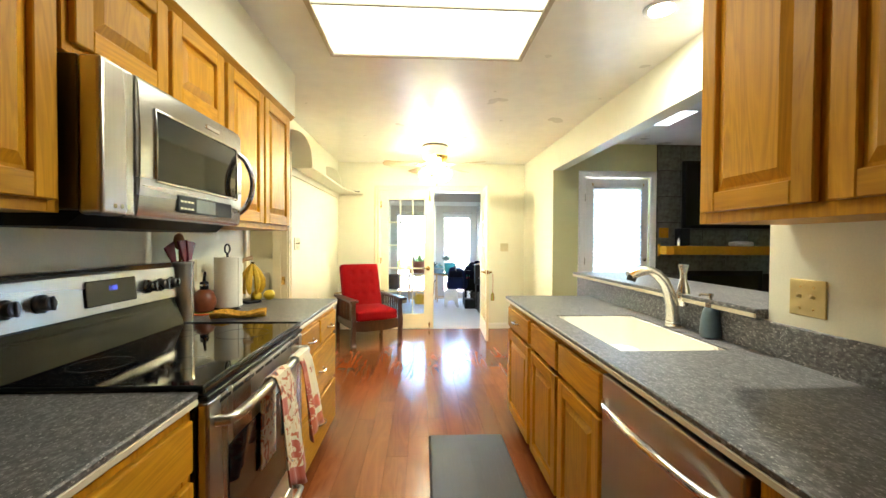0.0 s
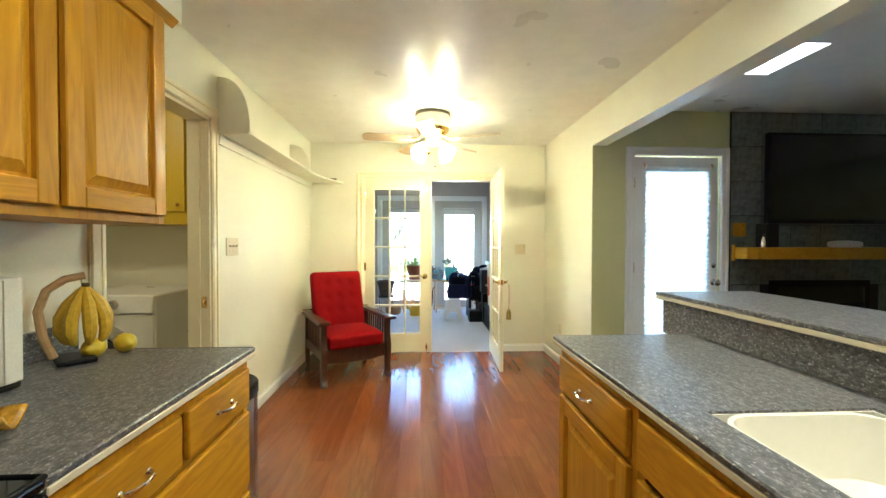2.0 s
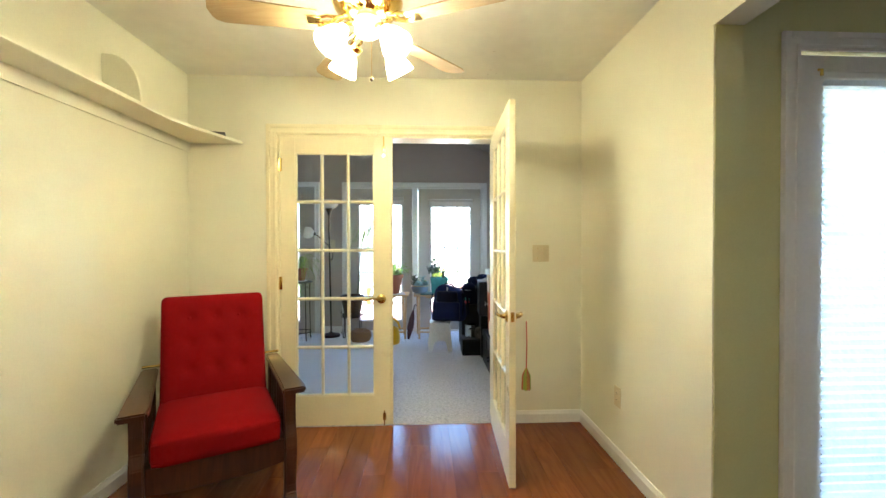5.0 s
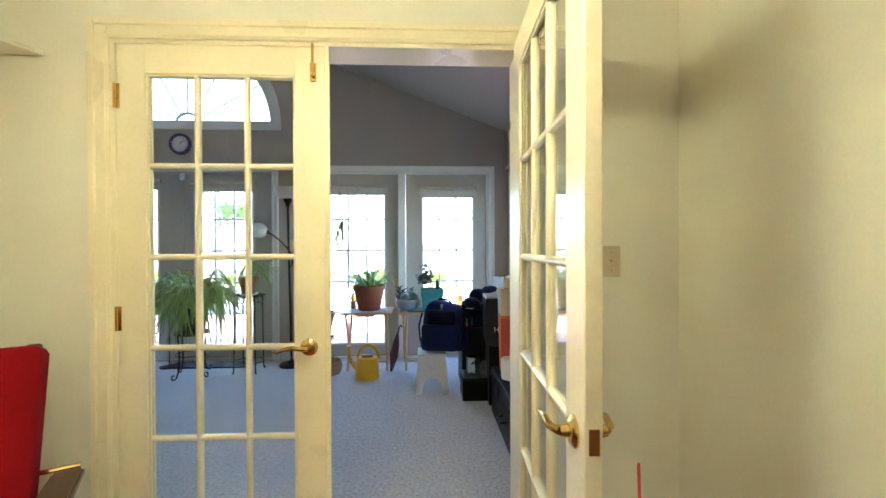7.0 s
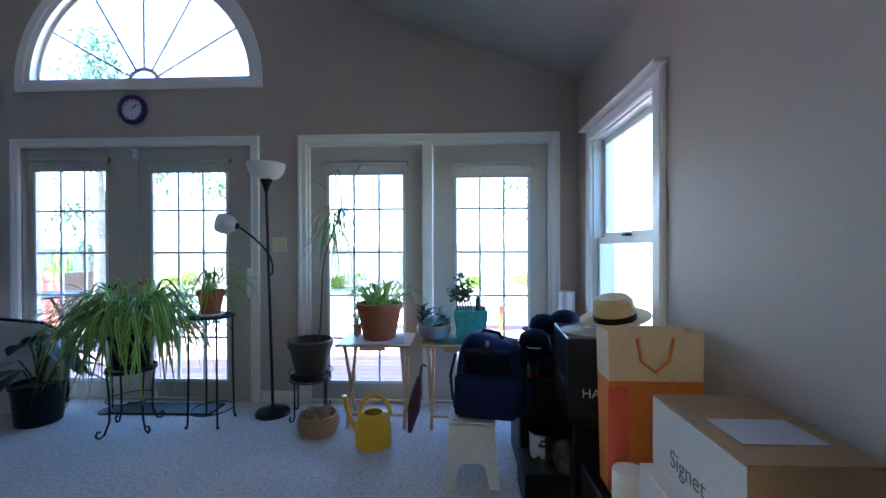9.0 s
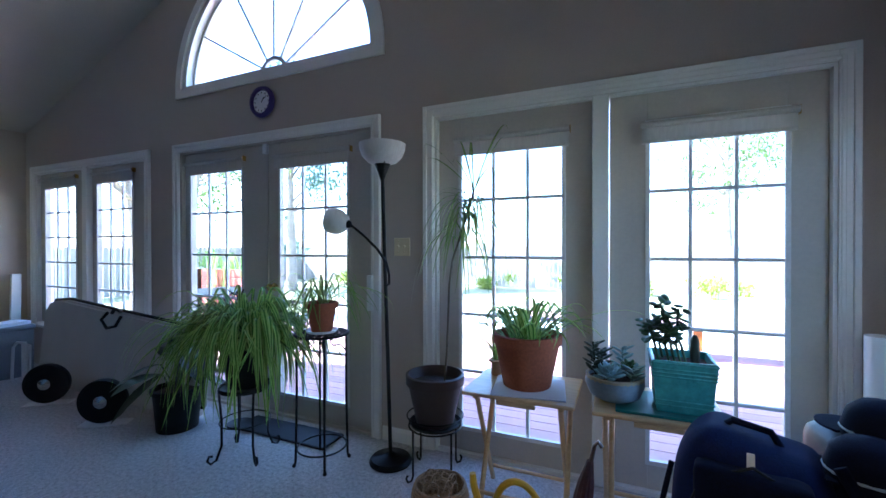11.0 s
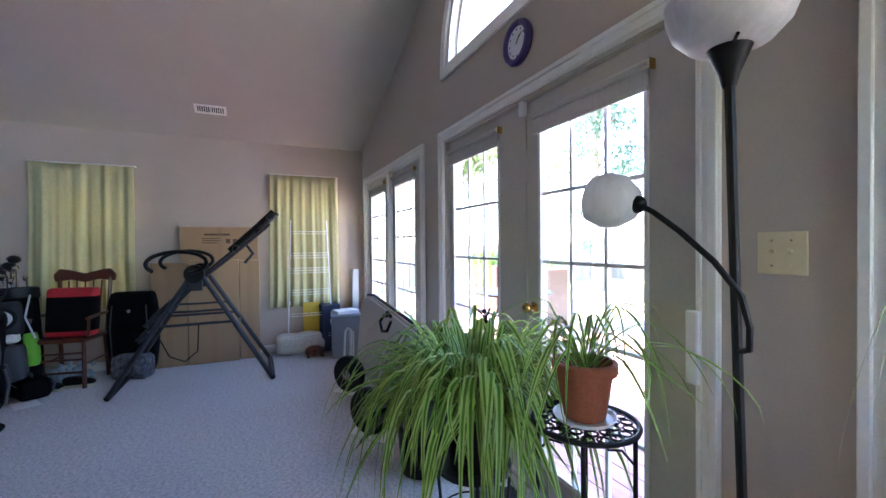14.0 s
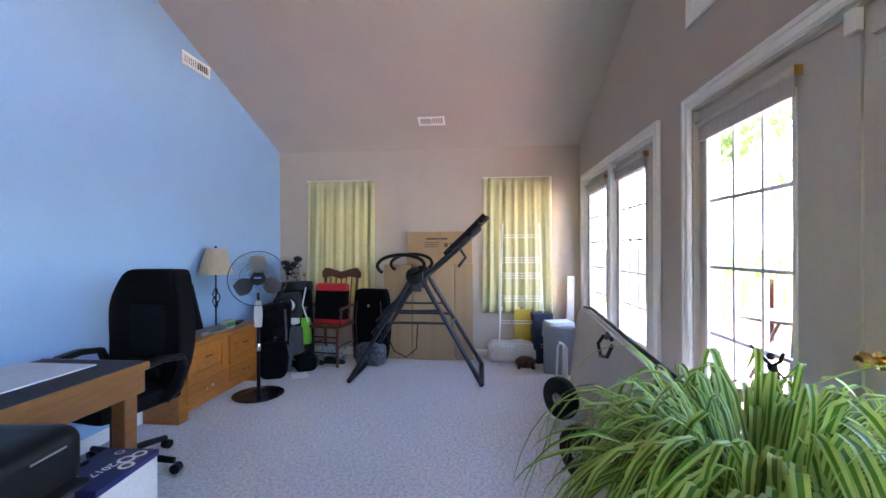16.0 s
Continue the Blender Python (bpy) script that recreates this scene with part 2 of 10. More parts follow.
SINKWHITE = surf("white sink acrylic", (0.86, 0.83, 0.74), 0.18, vary=0.01)
TERRACOTTA = surf("terracotta", (0.28, 0.078, 0.03), 0.8, vary=0.12, bump=0.15, bscale=80)
GLASS = pane_glass("window glass")
PANEL = glow("fluorescent panel", (1.0, 0.93, 0.66), PANEL_GLOW)
BULB = glow("lit bulb glass", (1.0, 0.87, 0.50), BULB_GLOW)


# ---- mesh helpers ----
def part(name, bm, material, parent=None, label="", smooth=False):
    """Links a bmesh as one mesh object under a thing or a part."""
    me = bpy.data.meshes.new(name)
    bm.to_mesh(me)
    bm.free()
    for m in material if isinstance(material, (list, tuple)) else [material]:
        me.materials.append(m)
    if smooth:
        me.shade_smooth()
        me.set_sharp_from_angle(angle=radians(38))
    ob = new(name, me)
    ob.parent = parent
    if label:
        ob["label"] = label
    return ob


def thing(name, loc, label, category, rz=0.0, group="", kind="", tilt=(0, 0)):
    ob = new(name)
    ob.matrix_basis = pose(*loc, tilt[0], tilt[1], rz)
    return tagged(ob, label, category, group, kind)


def single(name, bm, material, loc, label, category, rz=0.0, group="", kind="", smooth=False):
    ob = part(name, bm, material, None, "", smooth)
    ob.matrix_basis = pose(*loc, 0, 0, rz)
    return tagged(ob, label, category, group, kind)


def box(x0, x1, y0, y1, z0, z1, bevel=0.0, bm=None, seg=1):
    tmp = bmesh.new()
    bmesh.ops.create_cube(tmp, size=1, matrix=Matrix.Translation(((x0 + x1) / 2, (y0 + y1) / 2, (z0 + z1) / 2)) @ Matrix.Diagonal((x1 - x0, y1 - y0, z1 - z0, 1)))
    if bevel:
        bmesh.ops.bevel(tmp, geom=tmp.edges[:], offset=bevel, segments=seg, affect="EDGES", profile=0.5)
    return join(bm, tmp)


def join(bm, tmp, mat=None, index=0):
    if mat is not None:
        tmp.transform(mat)
    if index:
        for f in tmp.faces:
            f.material_index = index
    if bm is None:
        return tmp
    me = bpy.data.meshes.new("tmp")
    tmp.to_mesh(me)
    tmp.free()
    bm.from_mesh(me)
    bpy.data.meshes.remove(me)
    return bm


def tube(points, r, bm=None, seg=8, closed=False, r_end=None):
    """A round bar along a line of points."""
    tmp = bmesh.new()
    pts = [Vector(p) for p in points]
    n = len(pts)
    rings, up = [], None
    for i, p in enumerate(pts):
        a = pts[(i - 1) % n] if closed or i else pts[0]
        b = pts[(i + 1) % n] if closed or i < n - 1 else pts[-1]
        d = (b - a).normalized()
        if up is None:
            up = d.orthogonal().normalized()
        up = (up - d * up.dot(d)).normalized()
        side = d.cross(up)
        rr = r if r_end is None else r + (r_end - r) * i / (n - 1)
        rings.append([tmp.verts.new(p + rr * (math.cos(2 * math.pi * k / seg) * up + math.sin(2 * math.pi * k / seg) * side)) for k in range(seg)])
    for i in range(n if closed else n - 1):
        a, b = rings[i], rings[(i + 1) % n]
        for k in range(seg):
            tmp.faces.new((a[k], a[(k + 1) % seg], b[(k + 1) % seg], b[k]))
    if not closed:
        tmp.faces.new(rings[0][::-1])
        tmp.faces.new(rings[-1])
    bmesh.ops.recalc_face_normals(tmp, faces=tmp.faces[:])
    return join(bm, tmp)


def lathe(profile, bm=None, seg=28, at=(0, 0, 0), cap=True, wave=0.0):
    """A turned shape from (radius, height) pairs."""
    tmp = bmesh.new()
    rings = []
    for r, z in profile:
        rings.append([tmp.verts.new((at[0] + (r + wave * r * math.sin(5 * a)) * math.cos(a), at[1] + (r + wave * r * math.sin(5 * a)) * math.sin(a), at[2] + z))
                      for a in (2 * math.pi * k / seg for k in range(seg))])
    for a, b in zip(rings, rings[1:]):
        for k in range(seg):
            tmp.faces.new((a[k], a[(k + 1) % seg], b[(k + 1) % seg], b[k]))
    if cap:
        tmp.faces.new(rings[0][::-1])
        tmp.faces.new(rings[-1])
    bmesh.ops.recalc_face_normals(tmp, faces=tmp.faces[:])
    return join(bm, tmp)


def prism(outline, lo, hi, axis="y", bm=None, bevel=0.0):
    """An outline pulled along an axis; the outline's pairs are the two other axes in xyz order."""
    tmp = bmesh.new()
    def put(u, v, w):
        return {"x": (w, u, v), "y": (u, w, v), "z": (u, v, w)}[axis]
    a = [tmp.verts.new(put(u, v, lo)) for u, v in outline]
    b = [tmp.verts.new(put(u, v, hi)) for u, v in outline]
    n = len(outline)
    tmp.faces.new(a[::-1])
    tmp.faces.new(b)
    for i in range(n):
        tmp.faces.new((a[i], a[(i + 1) % n], b[(i + 1) % n], b[i]))
    bmesh.ops.recalc_face_normals(tmp, faces=tmp.faces[:])
    if bevel:
        bmesh.ops.bevel(tmp, geom=tmp.edges[:], offset=bevel, segments=2, affect="EDGES")
    return join(bm, tmp)


def ball(c, r, bm=None, seg=16, squash=(1, 1, 1)):
    tmp = bmesh.new()
    bmesh.ops.create_uvsphere(tmp, u_segments=seg, v_segments=max(6, seg // 2 + 2), radius=r)
    return join(bm, tmp, Matrix.Translation(c) @ Matrix.Diagonal((*squash, 1)))


def arc(c, r, a0, a1, n, plane="xz", ry=None):
    ry = r if ry is None else ry
    out = []
    for i in range(n + 1):
        a = radians(a0 + (a1 - a0) * i / n)
        u, v = r * math.cos(a), ry * math.sin(a)
        out.append({"xz": (c[0] + u, c[1], c[2] + v), "yz": (c[0], c[1] + u, c[2] + v), "xy": (c[0] + u, c[1] + v, c[2])}[plane])
    return out


def cushion(x0, x1, y0, y1, z0, z1, puff=0.02, cuts=8, bm=None):
    """A soft block: rounded box with swollen faces."""
    tmp = bmesh.new()
    bmesh.ops.create_cube(tmp, size=2)
    bmesh.ops.subdivide_edges(tmp, edges=tmp.edges[:], cuts=cuts, use_grid_fill=True)
    cx, cy, cz, hx, hy, hz = (x0 + x1) / 2, (y0 + y1) / 2, (z0 + z1) / 2, (x1 - x0) / 2, (y1 - y0) / 2, (z1 - z0) / 2
    rad = min(hx, hy, hz) * 0.55
    for v in tmp.verts:
        u = Vector((v.co.x * hx, v.co.y * hy, v.co.z * hz))
        core = Vector([max(-h + rad, min(h - rad, q)) for q, h in zip(u, (hx, hy, hz))])
        d = u - core
        if d.length > 1e-6:
            u = core + d.normalized() * rad
        s = (1 - (u.x / hx) ** 2) * (1 - (u.y / hy) ** 2) if hz <= min(hx, hy) else ((1 - (u.x / hx) ** 2) * (1 - (u.z / hz) ** 2) if hy <= hx else (1 - (u.y / hy) ** 2) * (1 - (u.z / hz) ** 2))
        k = 2 if hz <= min(hx, hy) else (1 if hy <= hx else 0)
        u[k] += (1 if u[k] > 0 else -1) * puff * max(0, s)
        v.co = u + Vector((cx, cy, cz))
    return join(bm, tmp)


def wall_mesh(axis, at, thick, lo, hi, z0, z1, holes=()):
    """A wall along x (axis 'x', at = its y) or along y, with thickness, cut by holes (lo, hi, z0, z1)."""
    bm = bmesh.new()
    us = sorted({lo, hi, *[h[0] for h in holes], *[h[1] for h in holes]})
    for a, b in zip(us, us[1:]):
        mid, zs = (a + b) / 2, [z0]
        for h in sorted((h for h in holes if h[0] < mid < h[1]), key=lambda h: h[2]):
            zs += [h[2], h[3]]
        zs.append(z1)
        for c, d in zip(zs[::2], zs[1::2]):
            if d - c > 1e-4:
                if axis == "x":
                    box(a, b, min(at, at + thick), max(at, at + thick), c, d, bm=bm)
                else:
                    box(min(at, at + thick), max(at, at + thick), a, b, c, d, bm=bm)
    bmesh.ops.remove_doubles(bm, verts=bm.verts[:], dist=1e-5)
    return bm


def structure(name, bm, material, label, category, smooth=False):
    return tagged(part(name, bm, material, None, "", smooth), label, category, kind="structure")


# ---- the setting: plan ----
KL, KR, KN, KS, KH = -0.96, 1.78, 5.72, -1.9, 2.44      # kitchen: left, right, far, near, height
SW, SE, SN, SS, EAVE, RIDGE_X, RIDGE_Z = -5.53, 1.73, 8.82, 5.04, 2.575, -1.90, 3.95
LN, LE = 4.445, 6.2                                      # living room: far wall, right wall
GAP = 0.13

# kitchen walls
structure("wall_west", wall_mesh("y", KL, -0.12, KS, KN, 0, KH, [(2.64, 3.48, 0, 2.04)]), CREAM, "cream painted kitchen wall beside the laundry doorway", "wall")
structure("wall_north", wall_mesh("x", KN, GAP, KL - 0.12, KR + 0.12, 0, KH, [(-0.36, 1.16, 0, 2.035)]), CREAM, "cream painted wall around the french doors", "wall")
structure("wall_east", wall_mesh("y", KR, 0.12, LN - 0.06, KN, 0, KH), CREAM, "cream painted dining nook wall", "wall")
structure("wall_header", wall_mesh("y", KR, 0.12, 1.09, LN - 0.06, 2.125, KH), CREAM, "cream painted beam over the breakfast bar", "wall")
structure("wall_pier", wall_mesh("y", 1.50, 0.40, KS, 1.09, 0, KH), CREAM, "cream painted wall behind the worktop", "wall")
# Unseen closing wall, darker than the others so less light bounces back.
structure("wall_south", wall_mesh("x", KS - 0.12, 0.12, KL - 0.12, KR + 0.12, 0, KH), TAUPE, "unseen near-end wall, taupe to dim the bounced light", "wall")
structure("ceiling_kitchen", box(KL - 0.12, KR + 0.12, KS - 0.12, KN + GAP, KH, KH + 0.12), WHITE_CEIL, "white painted kitchen ceiling with a soft gloss", "ceiling")
structure("subfloor", box(-3.0, LE, KS - 0.2, KN, -0.12, -0.018), DARKWOOD, "dark wooden subfloor under the boards", "floor")
structure("soffit", box(KL, -0.62, KS, 2.60, 2.14, KH), CREAM, "cream painted soffit over the wall cabinets", "soffit")

# laundry room
structure("wall_laundry_north", wall_mesh("x", 4.60, 0.1, -2.75, -1.08, 0, KH), CREAM, "cream painted laundry room wall", "wall")
structure("wall_laundry_west", wall_mesh("y", -2.75, -0.1, 1.6, 4.70, 0, KH), CREAM, "cream painted laundry room side wall", "wall")
structure("wall_laundry_south", wall_mesh("x", 1.6, -0.1, -2.75, -1.08, 0, KH), CREAM, "cream painted laundry room near wall", "wall")
structure("ceiling_laundry", box(-2.85, KL - 0.12, 1.5, 4.7, KH, KH + 0.1), CREAM, "cream laundry room ceiling", "ceiling")

# living room
structure("wall_living_north", wall_mesh("x", LN, 0.14, KR + 0.12, LE, 0, 2.46, [(2.18, 2.97, 0.02, 2.06), (4.86, 5.65, 0.02, 2.06)]), GREEN, "pale green living room wall beside the fireplace", "wall")
structure("wall_green_end", box(KR + 0.005, KR + 0.12, LN - 0.064, LN - 0.06, 0, 2.125), GREEN, "pale green paint on the wall's end", "wall")
structure("wall_living_east", wall_mesh("y", LE, 0.1, KS, LN + 0.14, 0, 2.46), GREEN, "pale green living room side wall", "wall")
structure("wall_living_south", wall_mesh("x", KS - 0.12, 0.12, KR + 0.12, LE, 0, 2.46), GREEN, "pale green living room near wall", "wall")
bm = bmesh.new()
for x0, x1, y0, y1 in ((1.90, 2.2, KS, LN + 0.14), (2.70, LE, KS, LN + 0.14), (2.2, 2.70, KS, 3.21), (2.2, 2.70, 3.66, LN + 0.14)):
    box(x0, x1, y0, y1, 2.455, 2.56, bm=bm)
structure("ceiling_living", bm, WHITE_CEIL, "white living room ceiling with a skylight well", "ceiling")
bm = wall_mesh("y", 2.19, 0.01, 3.2, 3.67, 2.56, 3.0)
box(2.70, 2.71, 3.2, 3.67, 2.56, 3.0, bm=bm), box(2.2, 2.70, 3.2, 3.21, 2.56, 3.0, bm=bm), box(2.2, 2.70, 3.66, 3.67, 2.56, 3.0, bm=bm)
structure("skylight_well", bm, TRIM, "white painted skylight well", "skylight")

# sunroom
DOORS = [(-5.39, -3.30), (-2.97, -0.85), (-0.53, 1.58)]   # casing outer edges
HEAD = 2.18
holes = [(a + 0.075, b - 0.075, 0.0 if i else 0.45, HEAD - 0.075) for i, (a, b) in enumerate(DOORS)]
structure("wall_sun_north", wall_mesh("x", SN, 0.15, SW - 0.15, SE + 0.15, 0, EAVE, holes), TAUPE, "taupe painted sunroom wall with french doors", "wall")
structure("wall_sun_west", wall_mesh("y", SW, -0.15, SS - 0.1, SN + 0.15, 0, EAVE + 0.03, [(5.50, 6.22, 0.75, 2.14), (7.72, 8.42, 0.62, 2.14)]), TAUPE, "taupe painted sunroom side wall with two windows", "wall")
structure("wall_sun_east", wall_mesh("y", SE, 0.15, KN + GAP, SN + 0.15, 0, EAVE + 0.03, [(7.53, 8.47, 0.62, 2.02)]), TAUPE, "taupe painted wall with a sash window", "wall")
# gables
slope = (RIDGE_Z - EAVE) / (RIDGE_X - SW)
FAN_X, FAN_Z, FAN_R = -1.875, 2.645, 0.99
def gable(y0, y1, hole):
    """The triangle over the eaves, with a half-round window cut out where wanted."""
    tmp = bmesh.new()
    zr = RIDGE_Z + 0.05
    outer_l, outer_r, apex = (SW - 0.15, EAVE - 0.05), (SE + 0.15, EAVE - 0.05), (RIDGE_X, zr)
    if not hole:
        return prism([outer_l, outer_r, apex], y0, y1, "y")
    n = 24
    ring = [(FAN_X + FAN_R * math.cos(math.pi * i / n), FAN_Z + FAN_R * math.sin(math.pi * i / n)) for i in range(n + 1)]
    def top(x):
        return EAVE - 0.05 + (zr - EAVE + 0.05) * ((x - outer_l[0]) / (RIDGE_X - outer_l[0]) if x < RIDGE_X else (outer_r[0] - x) / (outer_r[0] - RIDGE_X))
    prism([outer_l, (ring[-1][0], outer_l[1]), ring[-1], (ring[-1][0], top(ring[-1][0]))], y0, y1, "y", tmp)
    prism([(ring[0][0], outer_r[1]), outer_r, (ring[0][0], top(ring[0][0])), ring[0]], y0, y1, "y", tmp)
    prism([(ring[-1][0], outer_l[1]), (ring[0][0], outer_l[1]), ring[0], ring[-1]], y0, y1, "y", tmp)
    for a, b in zip(ring, ring[1:]):
        prism([b, a, (a[0], top(a[0])), (b[0], top(b[0]))], y0, y1, "y", tmp)
    bmesh.ops.remove_doubles(tmp, verts=tmp.verts[:], dist=1e-4)
    return tmp
structure("gable_north", gable(SN, SN + 0.15, True), TAUPE, "taupe painted gable with a half-round window", "wall")
# wall between kitchen and sunroom, seen from the sunroom
structure("wall_sun_south", wall_mesh("x", SS, -0.1, SW - 0.15, -1.08, 0, RIDGE_Z), BLUE, "sky blue painted sunroom wall", "wall")
structure("wall_sun_return", wall_mesh("y", -1.08, -0.1, SS, KN + GAP, 0, RIDGE_Z), TAUPE, "taupe painted return wall", "wall")
structure("wall_sun_doors", wall_mesh("x", KN + GAP - 0.004, 0.02, -1.18, SE, 0, RIDGE_Z, [(-0.36, 1.16, 0, 2.035)]), TAUPE, "taupe painted wall around the french doors", "wall")
bm = bmesh.new()
th = 0.1
prism([(SW - 0.3, EAVE - 0.3 * slope), (RIDGE_X, RIDGE_Z), (RIDGE_X, RIDGE_Z + th), (SW - 0.3, EAVE - 0.3 * slope + th)], SS - 0.1, SN + 0.35, "y", bm)
prism([(RIDGE_X, RIDGE_Z), (SE + 0.3, EAVE - 0.3 * slope), (SE + 0.3, EAVE - 0.3 * slope + th), (RIDGE_X, RIDGE_Z + th)], SS - 0.1, SN + 0.35, "y", bm)
structure("ceiling_sunroom", bm, TAUPE_CEIL, "taupe painted vaulted ceiling", "ceiling")
structure("carpet", box(-1.18, SE, KN + GAP, SN, -0.05, 0.0, bm=box(SW, -1.18, SS, SN, -0.05, 0.0)), CARPET, "grey-beige cut pile carpet", "carpet")
structure("threshold", box(-0.36, 1.16, KN, KN + GAP + 0.02, -0.05, 0.004, 0.002), CARPET, "carpet edge in the doorway", "threshold")


# ---- trim, doors and windows ----
def run_of_baseboard(name, x0, y0, x1, y1, inward, h=0.085, material=None, label="white painted baseboard along the wall"):
    """A moulded skirting along a wall from (x0, y0) to (x1, y1); inward is the room's side."""
    d = Vector((x1 - x0, y1 - y0, 0))
    n = d.length
    prof = [(0, 0), (0.014, 0), (0.014, h * 0.72), (0.010, h * 0.84), (0.006, h), (0, h)]
    bm = bmesh.new()
    a = [bm.verts.new((0, u, v)) for u, v in prof]
    b = [bm.verts.new((n, u, v)) for u, v in prof]
    bm.faces.new(a[::-1]), bm.faces.new(b)
    for i in range(len(prof)):
        bm.faces.new((a[i], a[(i + 1) % len(prof)], b[(i + 1) % len(prof)], b[i]))
    if inward < 0:
        bm.transform(Matrix.Diagonal((1, -1, 1, 1)))
    bmesh.ops.recalc_face_normals(bm, faces=bm.faces[:])
    bm.transform(Matrix.Translation((x0, y0, 0.001)) @ Matrix.Rotation(math.atan2(d.y, d.x), 4, "Z"))
    return structure(name, bm, material or TRIM, label, "baseboard")


def casing(name, u0, u1, z1, w, depth, axis, at, out, material, label, sill=None, thick2=0.006):
    """Moulded casing round an opening from u0 to u1 up to z1 in a wall face at `at`; out is +1 or -1."""
    bm = bmesh.new()
    def put(a, b, c, d, e0, e1):
        lo, hi = sorted((at + out * e0, at + out * e1))
        if axis == "x":
            box(a, b, lo, hi, c, d, 0.003, bm)
        else:
            box(lo, hi, a, b, c, d, 0.003, bm)
    z0 = sill if sill is not None else 0.0
    for k, (i0, i1, e) in enumerate(((0, w, depth), (w * 0.62, w * 0.97, depth + thick2), (w * 0.08, w * 0.3, depth + thick2 * 0.6))):
        put(u0 - i1, u0 - i0, z0, z1 + i1 - 0.0005 * k, 0, e)
        put(u1 + i0, u1 + i1, z0, z1 + i1 - 0.0005 * k, 0, e)
        put(u0 - i0, u1 + i0, z1 + i0, z1 + i1 - 0.0005 * k, 0, e)
    return structure(name, bm, material, label, "door casing")


run_of_baseboard("baseboard", KL, 3.56, KL, KN, -1)
run_of_baseboard("baseboard", KR, LN - 0.06, KR, KN, 1)
run_of_baseboard("baseboard", 1.24, KN, KR, KN, -1)
run_of_baseboard("baseboard", KL, KN, -0.44, KN, -1)
run_of_baseboard("baseboard", KR + 0.004, LN - 0.064, 2.10, LN - 0.064, -1)
for a, b in ((-0.84, -0.54), (-3.29, -2.98), (SW, -5.4)):
    run_of_baseboard("baseboard", a, SN, b, SN, -1, 0.09)
run_of_baseboard("baseboard", SW, SS, SW, SN, -1, 0.09)
run_of_baseboard("baseboard", SW, SS, -1.2, SS, 1, 0.09)
run_of_baseboard("baseboard", SE, KN + GAP + 0.02, SE, SN, 1, 0.09)

casing("trim_laundry", 2.64, 3.48, 2.04, 0.075, 0.014, "y", KL, 1, DOORPAINT, "ivory painted laundry door casing")
bm = bmesh.new()
box(KL - 0.125, KL + 0.002, 3.462, 3.48, 0, 2.04, 0, bm), box(KL - 0.125, KL + 0.002, 2.64, 2.658, 0, 2.04, 0, bm), box(KL - 0.125, KL + 0.002, 2.64, 3.48, 2.022, 2.04, 0, bm)
box(KL - 0.08, KL - 0.05, 3.45, 3.462, 0, 2.022, 0, bm)
structure("jamb_laundry", bm, DOORPAINT, "ivory painted door jamb", "door jamb")
st = thing("strike_plate", (KL - 0.03, 3.4585, 0.93), "small brass strike plate on the laundry jamb", "strike plate")
part("plate", box(-0.014, 0.014, 0, 0.003, -0.035, 0.035, 0.001), BRASS, st)
part("latch", box(-0.006, 0.010, -0.012, 0.0, -0.012, 0.012, 0.002), BRASS, st)
casing("trim_french", -0.36, 1.16, 2.035, 0.072, 0.016, "x", KN, -1, DOORPAINT, "ivory painted casing round the french doors")
casing("trim_french_back", -0.36, 1.16, 2.035, 0.072, 0.016, "x", KN + GAP + 0.016, 1, TRIM, "white painted casing on the sunroom side")
bm = bmesh.new()
for a, b, c, d in ((-0.362, -0.345, 0, 2.035), (1.145, 1.162, 0, 2.035), (-0.345, 1.145, 2.02, 2.035)):
    box(a, b, KN - 0.002, KN + GAP + 0.018, c, d, 0, bm)
structure("jamb_french", bm, DOORPAINT, "ivory painted french door jamb", "door jamb")


def lever(parent, x, z, side, mirror=1):
    """Brass rose and curved lever on a door's face at y = side * 0.018."""
    y = side * 0.018
    bm = lathe([(0.033, 0), (0.033, 0.004), (0.026, 0.010), (0.014, 0.014), (0.011, 0.03)])
    bm.transform(Matrix.Translation((x, y, z)) @ Matrix.Rotation(radians(-90 * side), 4, "X"))
    rose = part("handle_rose", bm, BRASS, parent, "polished brass rose", True)
    pts = [(x, y + side * 0.03, z), (x - mirror * 0.02, y + side * 0.045, z + 0.002), (x - mirror * 0.05, y + side * 0.048, z + 0.008),
           (x - mirror * 0.08, y + side * 0.046, z + 0.002), (x - mirror * 0.105, y + side * 0.044, z - 0.008), (x - mirror * 0.118, y + side * 0.044, z - 0.004)]
    part("lever", tube(pts, 0.009, seg=10, r_end=0.006), BRASS, rose, "curved brass lever", True)


